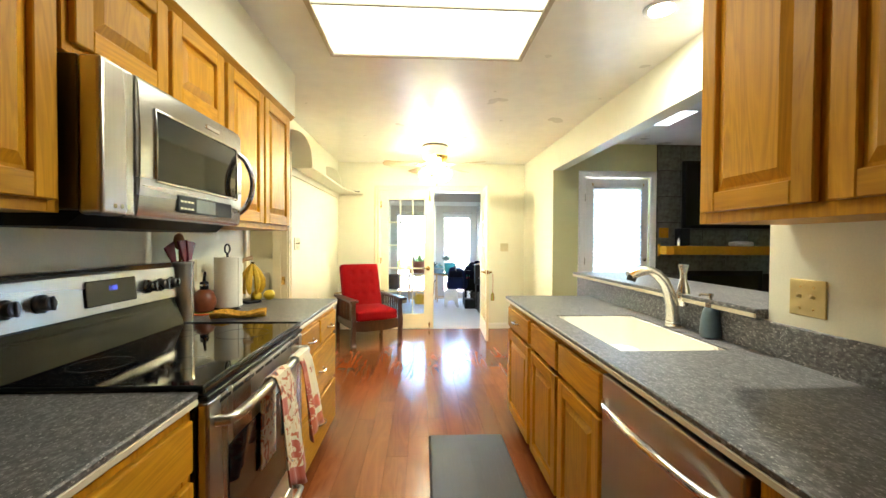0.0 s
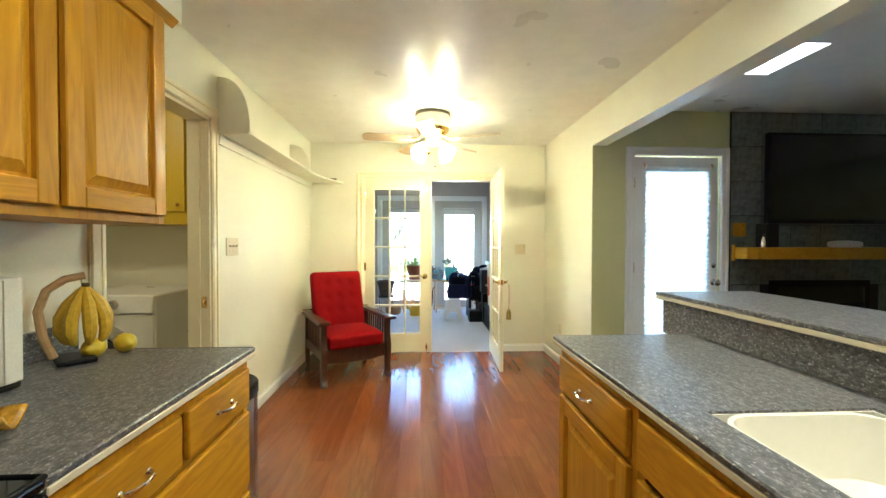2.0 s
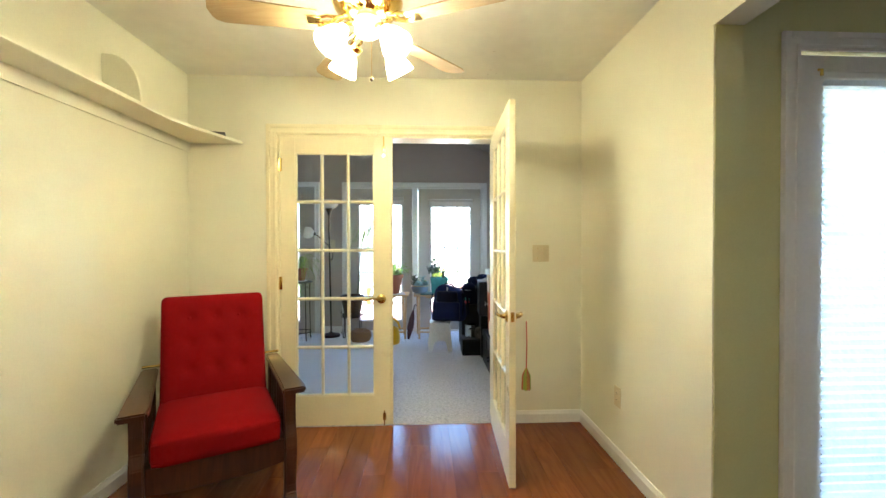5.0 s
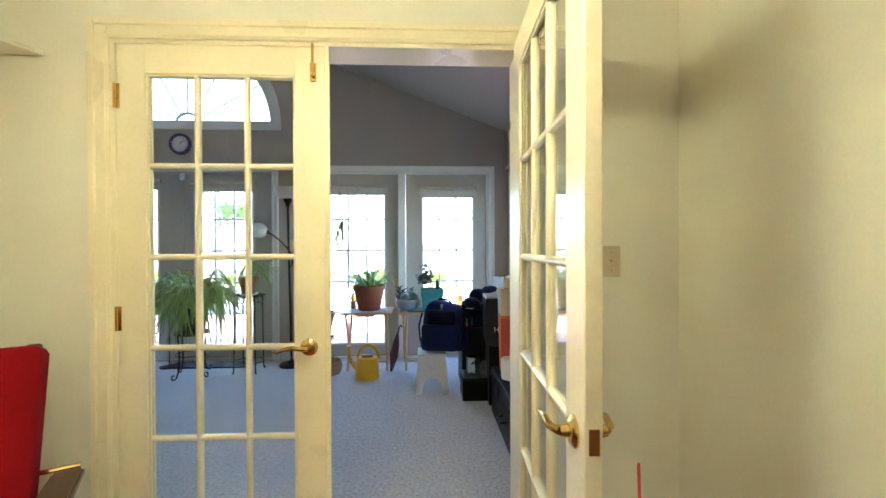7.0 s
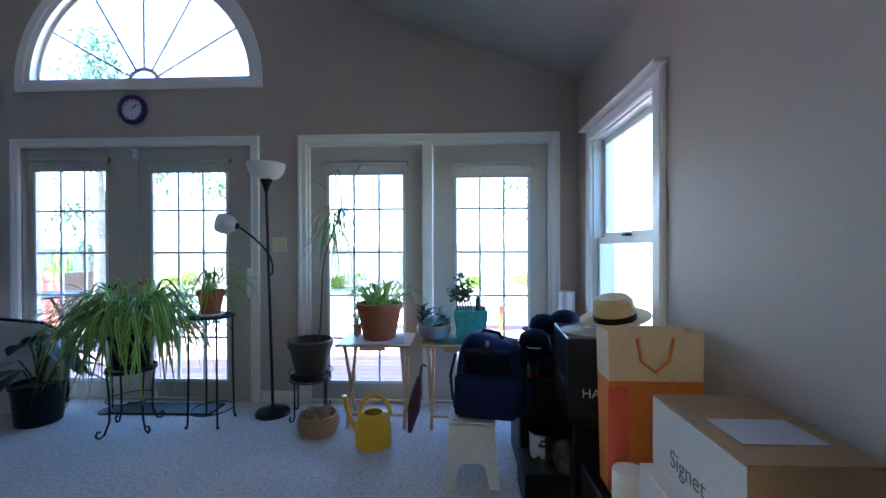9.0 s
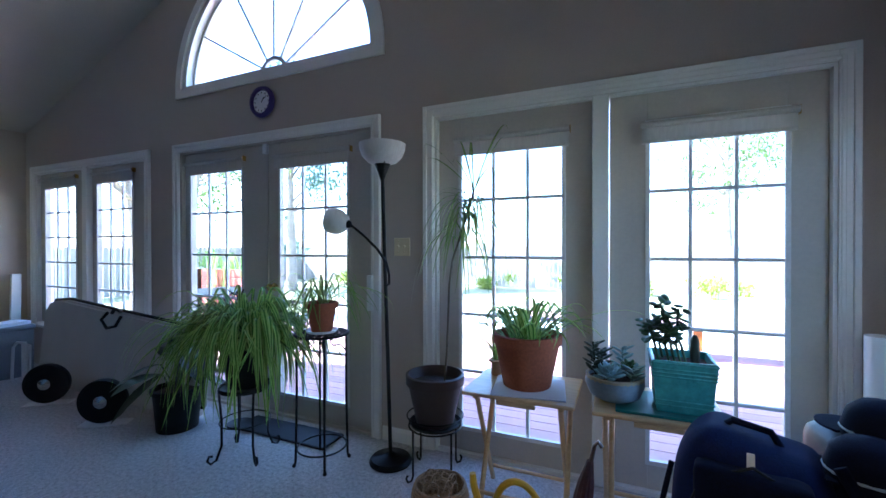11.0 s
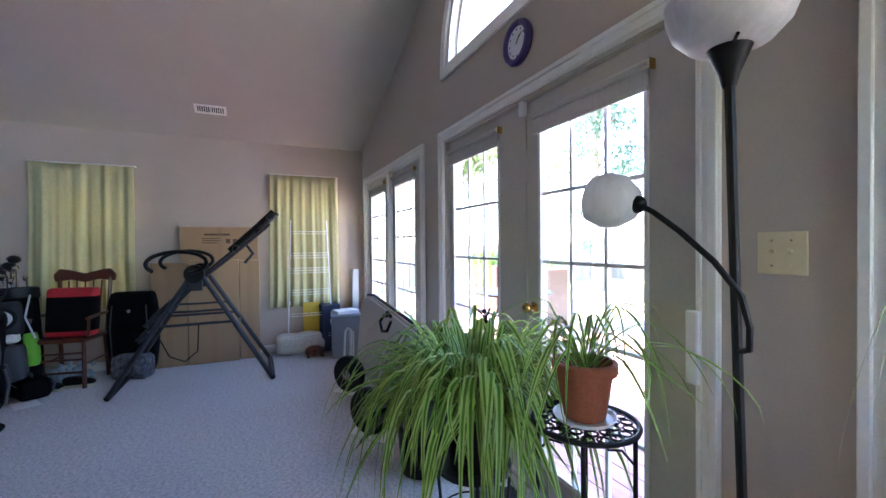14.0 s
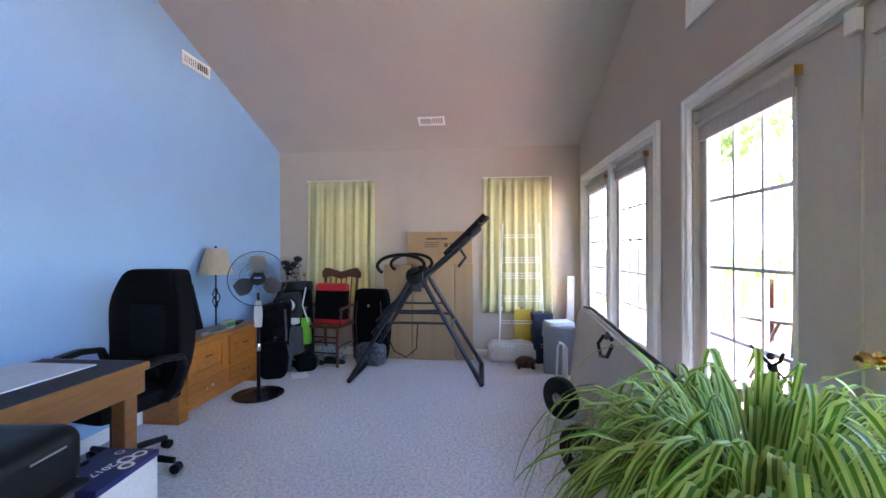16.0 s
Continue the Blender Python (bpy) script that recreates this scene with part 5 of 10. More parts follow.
for i in range(4):
    for j in range(2):
        part("key", box(MD + 0.0085, MD + 0.0092, 0.330 + i * 0.021, 0.345 + i * 0.021, 0.040 + j * 0.024, 0.046 + j * 0.024), IVORYPL, cp)
part("badge", box(MD + 0.003, MD + 0.0085, 0.50, 0.60, 0.358, 0.374, 0.002), CHROME, dr, "small blank steel badge")
for i in range(3):
    part("button", tube([(MD - 0.001, 0.045 + i * 0.025, 0.026), (MD + 0.002, 0.045 + i * 0.025, 0.026)], 0.007), CHROME, mw)
pts = [(MD + 0.010, 0.765, 0.055)] + [(MD + 0.012 + 0.055 * math.sin(math.pi * i / 12) ** 0.7, 0.768 + 0.004 * math.sin(math.pi * i / 12), 0.055 + 0.26 * i / 12) for i in range(1, 12)] + [(MD + 0.008, 0.765, 0.315)]
part("handle", tube(pts, 0.012, seg=12), CHROME, mw, "curved polished handle", True)


# ---- kitchen: small things on the left worktop ----
ZT = 0.9015
cn = thing("utensil_canister", (-0.872, 1.70, ZT), "tall brushed steel canister full of red utensils", "canister")
part("canister", lathe([(0.046, 0), (0.046, 0.275), (0.049, 0.278), (0.049, 0.29), (0.044, 0.29), (0.042, 0.02)], seg=28), STEELV, cn, "", True)
RED_SIL = surf("dark red silicone", (0.16, 0.006, 0.012), 0.4)
SPOONW = surf("wooden spoon", (0.20, 0.07, 0.02), 0.6)
for i, (dx, dy, h, lean) in enumerate(((-0.015, -0.03, 0.37, -26), (0.012, -0.012, 0.385, -9), (0.018, 0.012, 0.38, 6), (-0.008, 0.03, 0.365, 20))):
    bm = tube([(dx * 0.4, dy * 0.4, 0.03), (dx, dy, h - 0.08)], 0.006)
    t2 = prism([(-0.012, -0.03), (0.012, -0.03), (0.030, 0.035), (0.036, 0.058), (-0.036, 0.062), (-0.030, 0.035)], -0.006, 0.006, "x", None, 0.002)
    join(bm, t2, Matrix.Translation((dx * 1.3, dy * 1.5, h - 0.055)) @ Matrix.Rotation(radians(-lean), 4, "X"))
    part("utensil", bm, RED_SIL, cn, "dark red silicone spatula", True)
bm = tube([(0, 0.004, 0.03), (-0.012, 0.0, 0.34)], 0.006)
ball((-0.015, 0.0, 0.385), 0.04, bm, 16, (0.4, 0.95, 1.0))
part("utensil", bm, SPOONW, cn, "wooden spoon", True)

tv = thing("trivet", (-0.90, 1.945, ZT), "round woven trivet in orange and green rings", "trivet")
for r0, r1, c in ((0.0, 0.034, (0.5, 0.35, 0.03)), (0.034, 0.048, (0.12, 0.22, 0.03)), (0.048, 0.061, (0.55, 0.30, 0.02)), (0.061, 0.077, (0.50, 0.07, 0.015))):
    part("ring", lathe([(r0 + 0.0005, 0), (r1, 0), (r1, 0.006), (r0 + 0.0005, 0.006)], seg=36, cap=r0 == 0), surf("trivet ring", c, 0.9, vary=0.15, bump=0.4, bscale=250), tv, "", True)
ob = thing("oil_bottle", (-0.90, 1.945, ZT + 0.0065), "round brown ceramic bottle with a black pourer", "bottle")
part("jug", lathe([(0.030, 0), (0.046, 0.01), (0.058, 0.045), (0.058, 0.065), (0.048, 0.10), (0.030, 0.118), (0.020, 0.122)]), surf("brown stoneware", (0.20, 0.055, 0.018), 0.35, vary=0.1), ob, "", True)
nk = part("neck", lathe([(0.021, 0.122), (0.021, 0.158), (0.018, 0.162), (0.010, 0.164)]), BLACK, ob, "black neck with steel band", True)
part("band", lathe([(0.0225, 0.142), (0.0225, 0.150), (0.0215, 0.150), (0.0215, 0.142)], cap=False), CHROME, nk)
part("pourer", tube([(0, 0, 0.16), (0, 0.004, 0.185), (0, 0.012, 0.215)], 0.009, r_end=0.006), BLACK, nk)

hp = thing("paper_towel_holder", (-0.838, 2.075, ZT), "black paper towel stand with a ring top", "towel holder")
part("base", lathe([(0.066, 0), (0.066, 0.008), (0.06, 0.014), (0.0, 0.016)], cap=False), BLACKMETAL, hp, "", True)
part("rod", tube([(0, 0, 0.01), (0, 0, 0.315)], 0.006), BLACKMETAL, hp)
part("ring", tube(arc((0, 0, 0.343), 0.030, 0, 345, 24, "yz", 0.026), 0.0045, closed=True), BLACKMETAL, hp, "", True)
PAPER = surf("white paper towel", (0.80, 0.76, 0.66), 0.9, vary=0.03, bump=0.5, bscale=150)
rl2 = thing("paper_towel_roll", (-0.838, 2.075, ZT + 0.0165), "cream white roll of paper towels", "paper roll")
part("paper", lathe([(0.021, 0.0), (0.066, 0.0), (0.068, 0.004), (0.068, 0.276), (0.066, 0.280), (0.021, 0.280)], seg=40, cap=False), PAPER, rl2, "", True)
part("cardboard_core", lathe([(0.0195, 0.0), (0.021, 0.0), (0.021, 0.281), (0.0195, 0.281)], seg=24, cap=False), surf("roll core", (0.34, 0.24, 0.14), 0.9), rl2, "brown cardboard core", True)
part("loose_sheet", prism([(0.0665, -0.02), (0.0705, -0.02), (0.0725, 0.025), (0.0705, 0.027)], 0.004, 0.276, "z"), PAPER, rl2, "loose end of the paper")

bh = thing("banana_hanger", (-0.845, 2.36, ZT), "curved pale wood banana hanger on a black base", "banana hanger", rz=45)
part("base", box(-0.05, 0.05, -0.09, 0.05, 0, 0.016, 0.005, seg=2), BLACK, bh, "black base")
pts = [(-0.05, 0.0, 0.015), (-0.075, 0, 0.09), (-0.085, 0, 0.17), (-0.065, 0, 0.235), (-0.02, 0, 0.27), (0.03, 0, 0.28)]
part("arch", tube(pts, 0.013, seg=8), BEECH, bh, "bent pale wood arch", True)
part("hook", tube([(0.02, 0, 0.272), (0.02, 0, 0.255), (0.03, 0, 0.248)], 0.003), CHROME, bh)
bn = thing("bananas", (-0.824, 2.381, ZT + 0.245), "bunch of ripe yellow bananas hanging from a hook", "bananas")
BANANA = surf("banana peel", (0.66, 0.42, 0.02), 0.5, vary=0.12, scale=25)
for i, a in enumerate((-140, -88, -40, 8, 60)):
    ca, sa = math.cos(radians(a)), math.sin(radians(a))
    pts = [(ca * r, sa * r, z) for r, z in ((0.0, 0.0), (0.018, -0.025), (0.042, -0.062), (0.060, -0.105), (0.062, -0.148), (0.050, -0.183), (0.042, -0.194))]
    b = part("banana", tube(pts, 0.019, seg=8), BANANA, bn, "", True)
    rad = (0.006, 0.012, 0.019, 0.021, 0.019, 0.012, 0.005)
    for k, v in enumerate(b.data.vertices):
        c0 = Vector(pts[k // 8])
        v.co = c0 + (v.co - c0) * (rad[k // 8] / 0.019)
part("stem", tube([(0, 0, -0.01), (0.004, 0, 0.008)], 0.011), surf("banana stem", (0.10, 0.07, 0.02), 0.8), bn)
LEMON = surf("lemon peel", (0.70, 0.50, 0.02), 0.45, vary=0.05, bump=0.4, bscale=180)
for x, y, a in ((-0.80, 2.385, 10), (-0.745, 2.455, 60)):
    lm = single("lemon", lathe([(0.001, -0.043), (0.010, -0.040), (0.024, -0.030), (0.032, -0.012), (0.033, 0.010), (0.025, 0.028), (0.010, 0.039), (0.001, 0.044)], seg=20), LEMON, (x, y, ZT + 0.033), "ripe yellow lemon lying on the worktop", "lemon", group="lemons", smooth=True)
    lm.matrix_basis = pose(x, y, ZT + 0.033, 90, 0, a)

# spoon rest: a wavy ceramic leaf
bm = bmesh.new()
grid = []
for i in range(15):
    u = i / 14
    row = []
    for j in range(9):
        v = j / 8 - 0.5
        wid = 0.105 * (0.55 + 0.45 * math.sin(math.pi * min(1, u * 1.1)) + 0.12 * math.sin(9 * u))
        row.append(bm.verts.new((v * wid * 1.1, (u - 0.5) * 0.25, 0.010 + 0.10 * v * v + 0.008 * math.sin(8 * u) * abs(v) * 2)))
    grid.append(row)
for a, b in zip(grid, grid[1:]):
    for j in range(8):
        bm.faces.new((a[j], a[j + 1], b[j + 1], b[j]))
sr = single("spoon_rest", bm, surf("yellow orange glaze", (0.62, 0.30, 0.03), 0.25, vary=0.35, scale=14), (-0.655, 1.80, ZT), "wavy yellow and orange ceramic spoon rest", "spoon rest", rz=-75, smooth=True)
so = sr.modifiers.new("thickness", "SOLIDIFY")
so.thickness, so.offset = 0.008, -1


# ---- wall plates ----
def wall_plate(m, n, label, material=None, outlet=False, w=None, h=0.118):
    """A switch or outlet plate: its back in the x-z plane, facing -y."""
    mat = material or IVORYPL
    p = thing("outlet" if outlet else "light_switch", (0, 0, 0), label, "outlet" if outlet else "switch")
    p.matrix_basis = m
    w = w or 0.07 + 0.046 * (n - 1)
    pl = part("plate", box(-w / 2, w / 2, -0.006, 0, -h / 2, h / 2, 0.002), mat, p)
    for i in range(n):
        x = (i - (n - 1) / 2) * 0.046
        if outlet:
            for z in (-0.02, 0.02):
                o = part("socket", lathe([(0.016, 0), (0.016, 0.002), (0.001, 0.002)], seg=18), mat, p)
                o.matrix_basis = Matrix.Translation((x, -0.006, z)) @ Matrix.Rotation(radians(90), 4, "X")
                for dx in (-0.006, 0.006):
                    part("slot", box(x + dx - 0.001, x + dx + 0.001, -0.0086, -0.0081, z - 0.003, z + 0.005), BLACK, p)
        else:
            bm = box(-0.005, 0.005, -0.016, 0, -0.006, 0.006, 0.002)
            bm.transform(Matrix.Translation((x, -0.005, 0.002)) @ Matrix.Rotation(radians(-25), 4, "X"))
            part("toggle", bm, mat, p)
            for z in (-0.035, 0.035):
                part("screw", tube([(x, -0.0062, z), (x, -0.0072, z)], 0.003), BRASS, p)
    return p
wall_plate(pose(KL + 0.0, 3.757, 1.262, 0, 0, 90), 3, "almond triple light switch on the cream wall", w=0.17)
wall_plate(pose(1.485, KN, 1.21), 2, "almond switch plate with a dial beside the french doors", w=0.118)
wall_plate(pose(KR, 5.16, 0.385, 0, 0, -90), 1, "almond wall outlet near the floor", outlet=True)
wall_plate(pose(1.50, 0.941, 1.118, 0, 0, -90), 2, "satin brass double light switch over the backsplash", surf("satin brass plate", (0.58, 0.46, 0.20), 0.32, 0.55, vary=0.03), w=0.125)
wall_plate(pose(KL, 1.925, 1.13, 0, 0, 90), 1, "almond wall outlet above the worktop", outlet=True, w=0.11)
wall_plate(pose(-0.69, SN, 1.29), 2, "almond double light switch beside the glazed doors", w=0.118)


# ---- kitchen: lamps ----
lp = thing("ceiling_light", (0, 0, KH), "recessed fluorescent ceiling panel, lit, with metal frame", "ceiling light")
FRAME = surf("aged metal frame", (0.45, 0.40, 0.30), 0.4, 0.5)
px0, px1, py0, py1 = -0.262, 0.845, 0.95, 2.19
bm = bmesh.new()
for q in ((px0 - 0.03, px1 + 0.03, py0 - 0.03, py0), (px0 - 0.03, px1 + 0.03, py1, py1 + 0.03), (px0 - 0.03, px0, py0, py1), (px1, px1 + 0.03, py0, py1)):
    box(*q, -0.035, -0.001, 0.004, bm)
part("frame", bm, FRAME, lp, "thin metal frame")
for q in ((px0, px1, 1.665, 1.680),):
    part("cross_bar", box(*q, -0.033, -0.010, 0.002), FRAME, lp)
for q in ((px0 + 0.002, px1 - 0.002, py0 + 0.002, 1.663), (px0 + 0.002, px1 - 0.002, 1.682, py1 - 0.002)):
    part("diffuser", box(*q, -0.022, -0.012), PANEL, lp, "glowing frosted diffuser")
rl = thing("recessed_light", (1.43, 1.66, KH), "recessed round ceiling lamp over the sink, lit", "ceiling light")
part("trim_ring", lathe([(0.055, -0.001), (0.085, -0.001), (0.085, -0.008), (0.06, -0.012), (0.055, -0.006)], cap=False), WHITEPL, rl, "white trim ring", True)
part("lens", lathe([(0.055, -0.006), (0.03, -0.014), (0.001, -0.016)], cap=False), glow("small lamp lens", (1.0, 0.90, 0.66), 36.0), rl, "", True)

# ceiling fan
fn = thing("ceiling_fan", (0.415, 4.60, KH), "white and brass ceiling fan with five blades and lit glass shades", "ceiling fan", group="")
FANW = surf("fan enamel", (0.80, 0.77, 0.68), 0.3)
FANB = wood("pale maple blade", (0.58, 0.42, 0.22), (0.44, 0.29, 0.13), "x", rough=0.4)
part("canopy", lathe([(0.001, -0.001), (0.15, -0.001), (0.158, -0.010), (0.158, -0.022), (0.15, -0.026)], cap=False, seg=36), surf("fan dark ring", (0.12, 0.09, 0.05), 0.4), fn, "dark ceiling ring", True)
part("motor_housing", lathe([(0.148, -0.024), (0.152, -0.032), (0.152, -0.125), (0.146, -0.132)], cap=False, seg=36), FANW, fn, "", True)
part("motor_band", lathe([(0.147, -0.130), (0.150, -0.140), (0.140, -0.165), (0.105, -0.195), (0.060, -0.210), (0.045, -0.212)], cap=False, seg=36), BRASS, fn, "brass lower housing", True)
part("switch_cup", lathe([(0.050, -0.205), (0.056, -0.215), (0.056, -0.262), (0.045, -0.278), (0.020, -0.290), (0.001, -0.293)], cap=False), FANW, fn, "", True)
for a in (-25, 47, 119, 190, 262):
    m = Matrix.Rotation(radians(a), 4, "Z")
    bm = tube([(0.085, 0, -0.200), (0.125, 0.022, -0.226), (0.165, 0.034, -0.232), (0.205, 0.022, -0.238)], 0.007)
    tube([(0.085, 0, -0.200), (0.125, -0.022, -0.226), (0.165, -0.034, -0.232), (0.205, -0.022, -0.238)], 0.007, bm)
    tube([(0.12, 0, -0.215), (0.16, 0, -0.240), (0.21, 0, -0.240)], 0.006, bm)
    box(0.19, 0.245, -0.035, 0.035, -0.243, -0.239, 0.001, bm)
    bm.transform(m)
    iron = part("blade_iron", bm, BRASS, fn, "scrolled brass blade bracket", True)
    w0, w1 = 0.055, 0.07
    outl = [(0.205, -w0), (0.57, -w1), (0.60, -w1 + 0.012), (0.612, -w1 + 0.03), (0.622, 0), (0.612, w1 - 0.03), (0.60, w1 - 0.012), (0.57, w1), (0.205, w0)]
    bm = prism(outl, -0.003, 0.003, "z")
    bm.transform(m @ Matrix.Translation((0, 0, -0.236)) @ Matrix.Rotation(radians(12), 4, "X"))
    part("blade", bm, FANB, fn, "pale maple fan blade")
SHADEG = glow("lit frosted lamp glass", (1.0, 0.87, 0.50), SHADE_GLOW)
for a in (45, 135, 225, 315):
    ca, sa = math.cos(radians(a)), math.sin(radians(a))
    m = Matrix.Translation((0.125 * ca, 0.125 * sa, -0.300)) @ Matrix.Rotation(radians(a), 4, "Z") @ Matrix.Rotation(radians(-38), 4, "Y")
    bm = tube([(0.035 * ca, 0.035 * sa, -0.262), (0.075 * ca, 0.075 * sa, -0.255), (0.11 * ca, 0.11 * sa, -0.272), (0.125 * ca, 0.125 * sa, -0.295)], 0.008)
    arm = part("lamp_arm", bm, BRASS, fn, "brass lamp arm", True)
    bm = lathe([(0.022, 0.01), (0.026, -0.005), (0.045, -0.04), (0.055, -0.075), (0.064, -0.105), (0.062, -0.105), (0.052, -0.074), (0.042, -0.04), (0.022, -0.006)], seg=24, cap=False, wave=0.0)
    bm.transform(m)
    part("shade", bm, SHADEG, arm, "frosted tulip shade", True)
    bm = ball((0, 0, -0.060), 0.030, None, 14, (1, 1, 1.2))
    bm.transform(m)
    part("bulb", bm, BULB, arm, "lit bulb", True)
part("pull_chain", tube([(0.02, -0.03, -0.28), (0.02, -0.03, -0.47)], 0.0012, None, 5), BRASS, fn)
part("chain_knob", ball((0.02, -0.03, -0.475), 0.008), DARKWOOD, fn)
part("pull_chain", tube([(-0.04, -0.04, -0.27), (-0.04, -0.04, -0.345)], 0.0012, None, 5), BRASS, fn)
part("chain_fob", lathe([(0.001, 0.0), (0.018, -0.004), (0.022, -0.016), (0.012, -0.026), (0.001, -0.028)], at=(-0.04, -0.04, -0.345), cap=False, seg=16), BRASS, fn, "brass chain fob", True)


# ---- wall shelf with round ends ----
sh = thing("wall_shelf", (KL + 0.001, 3.55, 0), "long white painted wall shelf with half-round dividers", "shelf")
ZS = 1.967
outl = [(0, 0), (0.20, 0.0), (0.21, 0.03), (0.21, 1.62), (0.24, 1.80), (0.37, 2.165), (0, 2.165)]
part("board", prism(outl, ZS, ZS + 0.018, "z", None, 0.002), CREAM, sh)
part("ledger", prism([(0, ZS - 0.06), (0.012, ZS - 0.06), (0.016, ZS - 0.03), (0.022, ZS), (0, ZS)], 0.02, 2.16, "y"), CREAM, sh, "moulded ledger strip")
def quarter(r, h, y):
    pts = [(0, ZS + 0.0185), (r, ZS + 0.0185)] + [(r * math.cos(radians(a)) ** 0.8, ZS + 0.0185 + h * math.sin(radians(a)) ** 0.9) for a in range(10, 91, 8)]
    return part("divider", prism(pts, y, y + 0.018, "y", None, 0.002), CREAM, sh, "half-round end board")
quarter(0.20, 0.34, 0.02)
quarter(0.19, 0.25, 1.42)
single("magazine", box(-0.06, 0.05, -0.10, 0.10, 0, 0.010, 0.002), surf("dark printed cover", (0.05, 0.045, 0.04), 0.5), (KL + 0.26, 5.60, ZS + 0.0185), "thin dark magazine lying on the shelf's end", "magazine", rz=20)


# ---- anti-fatigue mat, bin, red chair ----
mt = thing("kitchen_mat", (0.312, 1.28, 0.001), "grey ribbed anti-fatigue mat on the wood floor", "mat")
MATM = surf("grey foam mat", (0.050, 0.042, 0.040), 0.55, spec=0.4, vary=0.1, bump=0.6, bscale=90, stretch=(1, 3, 1))
part("pad", prism([(0, 0), (0.49, 0), (0.478, 0.014), (0.012, 0.014)], 0, 1.09, "y", None, 0.002), MATM, mt)
for i in range(10):
    part("rib", box(0.03 + i * 0.044, 0.036 + i * 0.044, 0.03, 1.06, 0.0141, 0.0155), MATM, mt)

tc = thing("trash_can", (-0.585, 2.785, 0.001), "slim stainless steel trash can with black lid", "trash can")
def oval(a, b, z, n=32):
    return [(a * math.cos(2 * math.pi * i / n), b * math.sin(2 * math.pi * i / n)) for i in range(n)]
part("body", prism(oval(0.155, 0.19, 0), 0.0, 0.60, "z"), STEELV, tc, "", True)
part("base_ring", prism(oval(0.158, 0.193, 0), 0.0, 0.03, "z"), BLACK, tc, "", True)
part("lid", prism(oval(0.16, 0.195, 0), 0.60, 0.655, "z", None, 0.006), BLACK, tc, "black plastic lid", True)

ac = thing("morris_chair", (-0.43, 5.02, 0.001), "antique dark wood reclining armchair with red tufted cushions", "armchair", rz=28)
ac.scale = (0.97, 0.97, 0.94)
REDC = surf("red woven upholstery", (0.22, 0.004, 0.005), 0.9, vary=0.10, bump=0.4, bscale=320, spec=0.08)
for s in (-1, 1):
    # shaped front leg with a claw foot
    prof = [(0.0, 0.0), (0.062, 0.0), (0.066, 0.03), (0.045, 0.055), (0.038, 0.09), (0.050, 0.20), (0.062, 0.30), (0.058, 0.36), (0.040, 0.42), (0.034, 0.50), (0.042, 0.56), (0.045, 0.59), (-0.01, 0.59), (0.0, 0.40), (0.005, 0.25), (0.0, 0.10), (-0.012, 0.05)]
    bm = prism([(-(u) + 0.0 - 0.30, z) for u, z in prof], s * 0.315 - 0.028, s * 0.315 + 0.028, "x", None, 0.006)
    part("front_leg", bm, DARKWOOD, ac, "carved front leg with claw foot")
    part("back_leg", prism([(0.30, 0), (0.345, 0), (0.335, 0.30), (0.33, 0.58), (0.29, 0.58), (0.295, 0.3)], s * 0.315 - 0.02, s * 0.315 + 0.02, "x", None, 0.004), DARKWOOD, ac)
    part("arm", prism([(s * 0.325 - 0.055, -0.40), (s * 0.325 + 0.055, -0.40), (s * 0.325 + 0.06, -0.33), (s * 0.325 + 0.04, 0.36), (s * 0.325 - 0.04, 0.36), (s * 0.325 - 0.05, -0.33)], 0.59, 0.622, "z", None, 0.008), DARKWOOD, ac, "broad wooden arm")
    part("side_rail", box(s * 0.315 - 0.015, s * 0.315 + 0.015, -0.30, 0.31, 0.24, 0.33, 0.004), DARKWOOD, ac)
    for i in range(8):
        y = -0.20 + i * 0.062
        part("spindle", box(s * 0.315 - 0.008, s * 0.315 + 0.008, y - 0.009, y + 0.009, 0.33, 0.592, 0.002), DARKWOOD, ac)
part("front_rail", prism([(-0.29, 0.22), (-0.15, 0.20), (0.15, 0.20), (0.29, 0.22), (0.29, 0.34), (-0.29, 0.34)], -0.325, -0.295, "y", None, 0.004), DARKWOOD, ac)
part("back_rail", box(-0.29, 0.29, 0.29, 0.32, 0.24, 0.33, 0.004), DARKWOOD, ac)
part("seat_board", box(-0.29, 0.29, -0.30, 0.30, 0.315, 0.335), DARKWOOD, ac)
part("seat_cushion", cushion(-0.275, 0.275, -0.36, 0.24, 0.335, 0.475, 0.018, 9), REDC, ac, "thick red seat cushion", True)
bm = tube([(-0.262, -0.352, 0.45), (0.262, -0.352, 0.45)], 0.005)
tube([(-0.262, -0.352, 0.362), (0.262, -0.352, 0.362)], 0.005, bm)
part("piping", bm, REDC, ac)
BK = Matrix.Translation((0, 0.20, 0.40)) @ Matrix.Rotation(radians(-17), 4, "X")
bm = cushion(-0.27, 0.27, -0.06, 0.06, 0.0, 0.66, 0.020, 24)
buttons = [(x, z) for z in (0.22, 0.37, 0.52) for x in (-0.13, 0.0, 0.13)]
for v in bm.verts:
    for x, z in buttons:
        d2 = (v.co.x - x) ** 2 + (v.co.z - z) ** 2
        if v.co.y < 0:
            v.co.y += 0.026 * math.exp(-d2 / 0.0009)
bm.transform(BK)
bc = part("back_cushion", bm, REDC, ac, "red back cushion with nine buttons", True)
for x, z in buttons:
    bm = ball((x, -0.050, z), 0.010, None, 10, (1, 0.5, 1))
    bm.transform(BK)
    part("button", bm, REDC, bc, "", True)
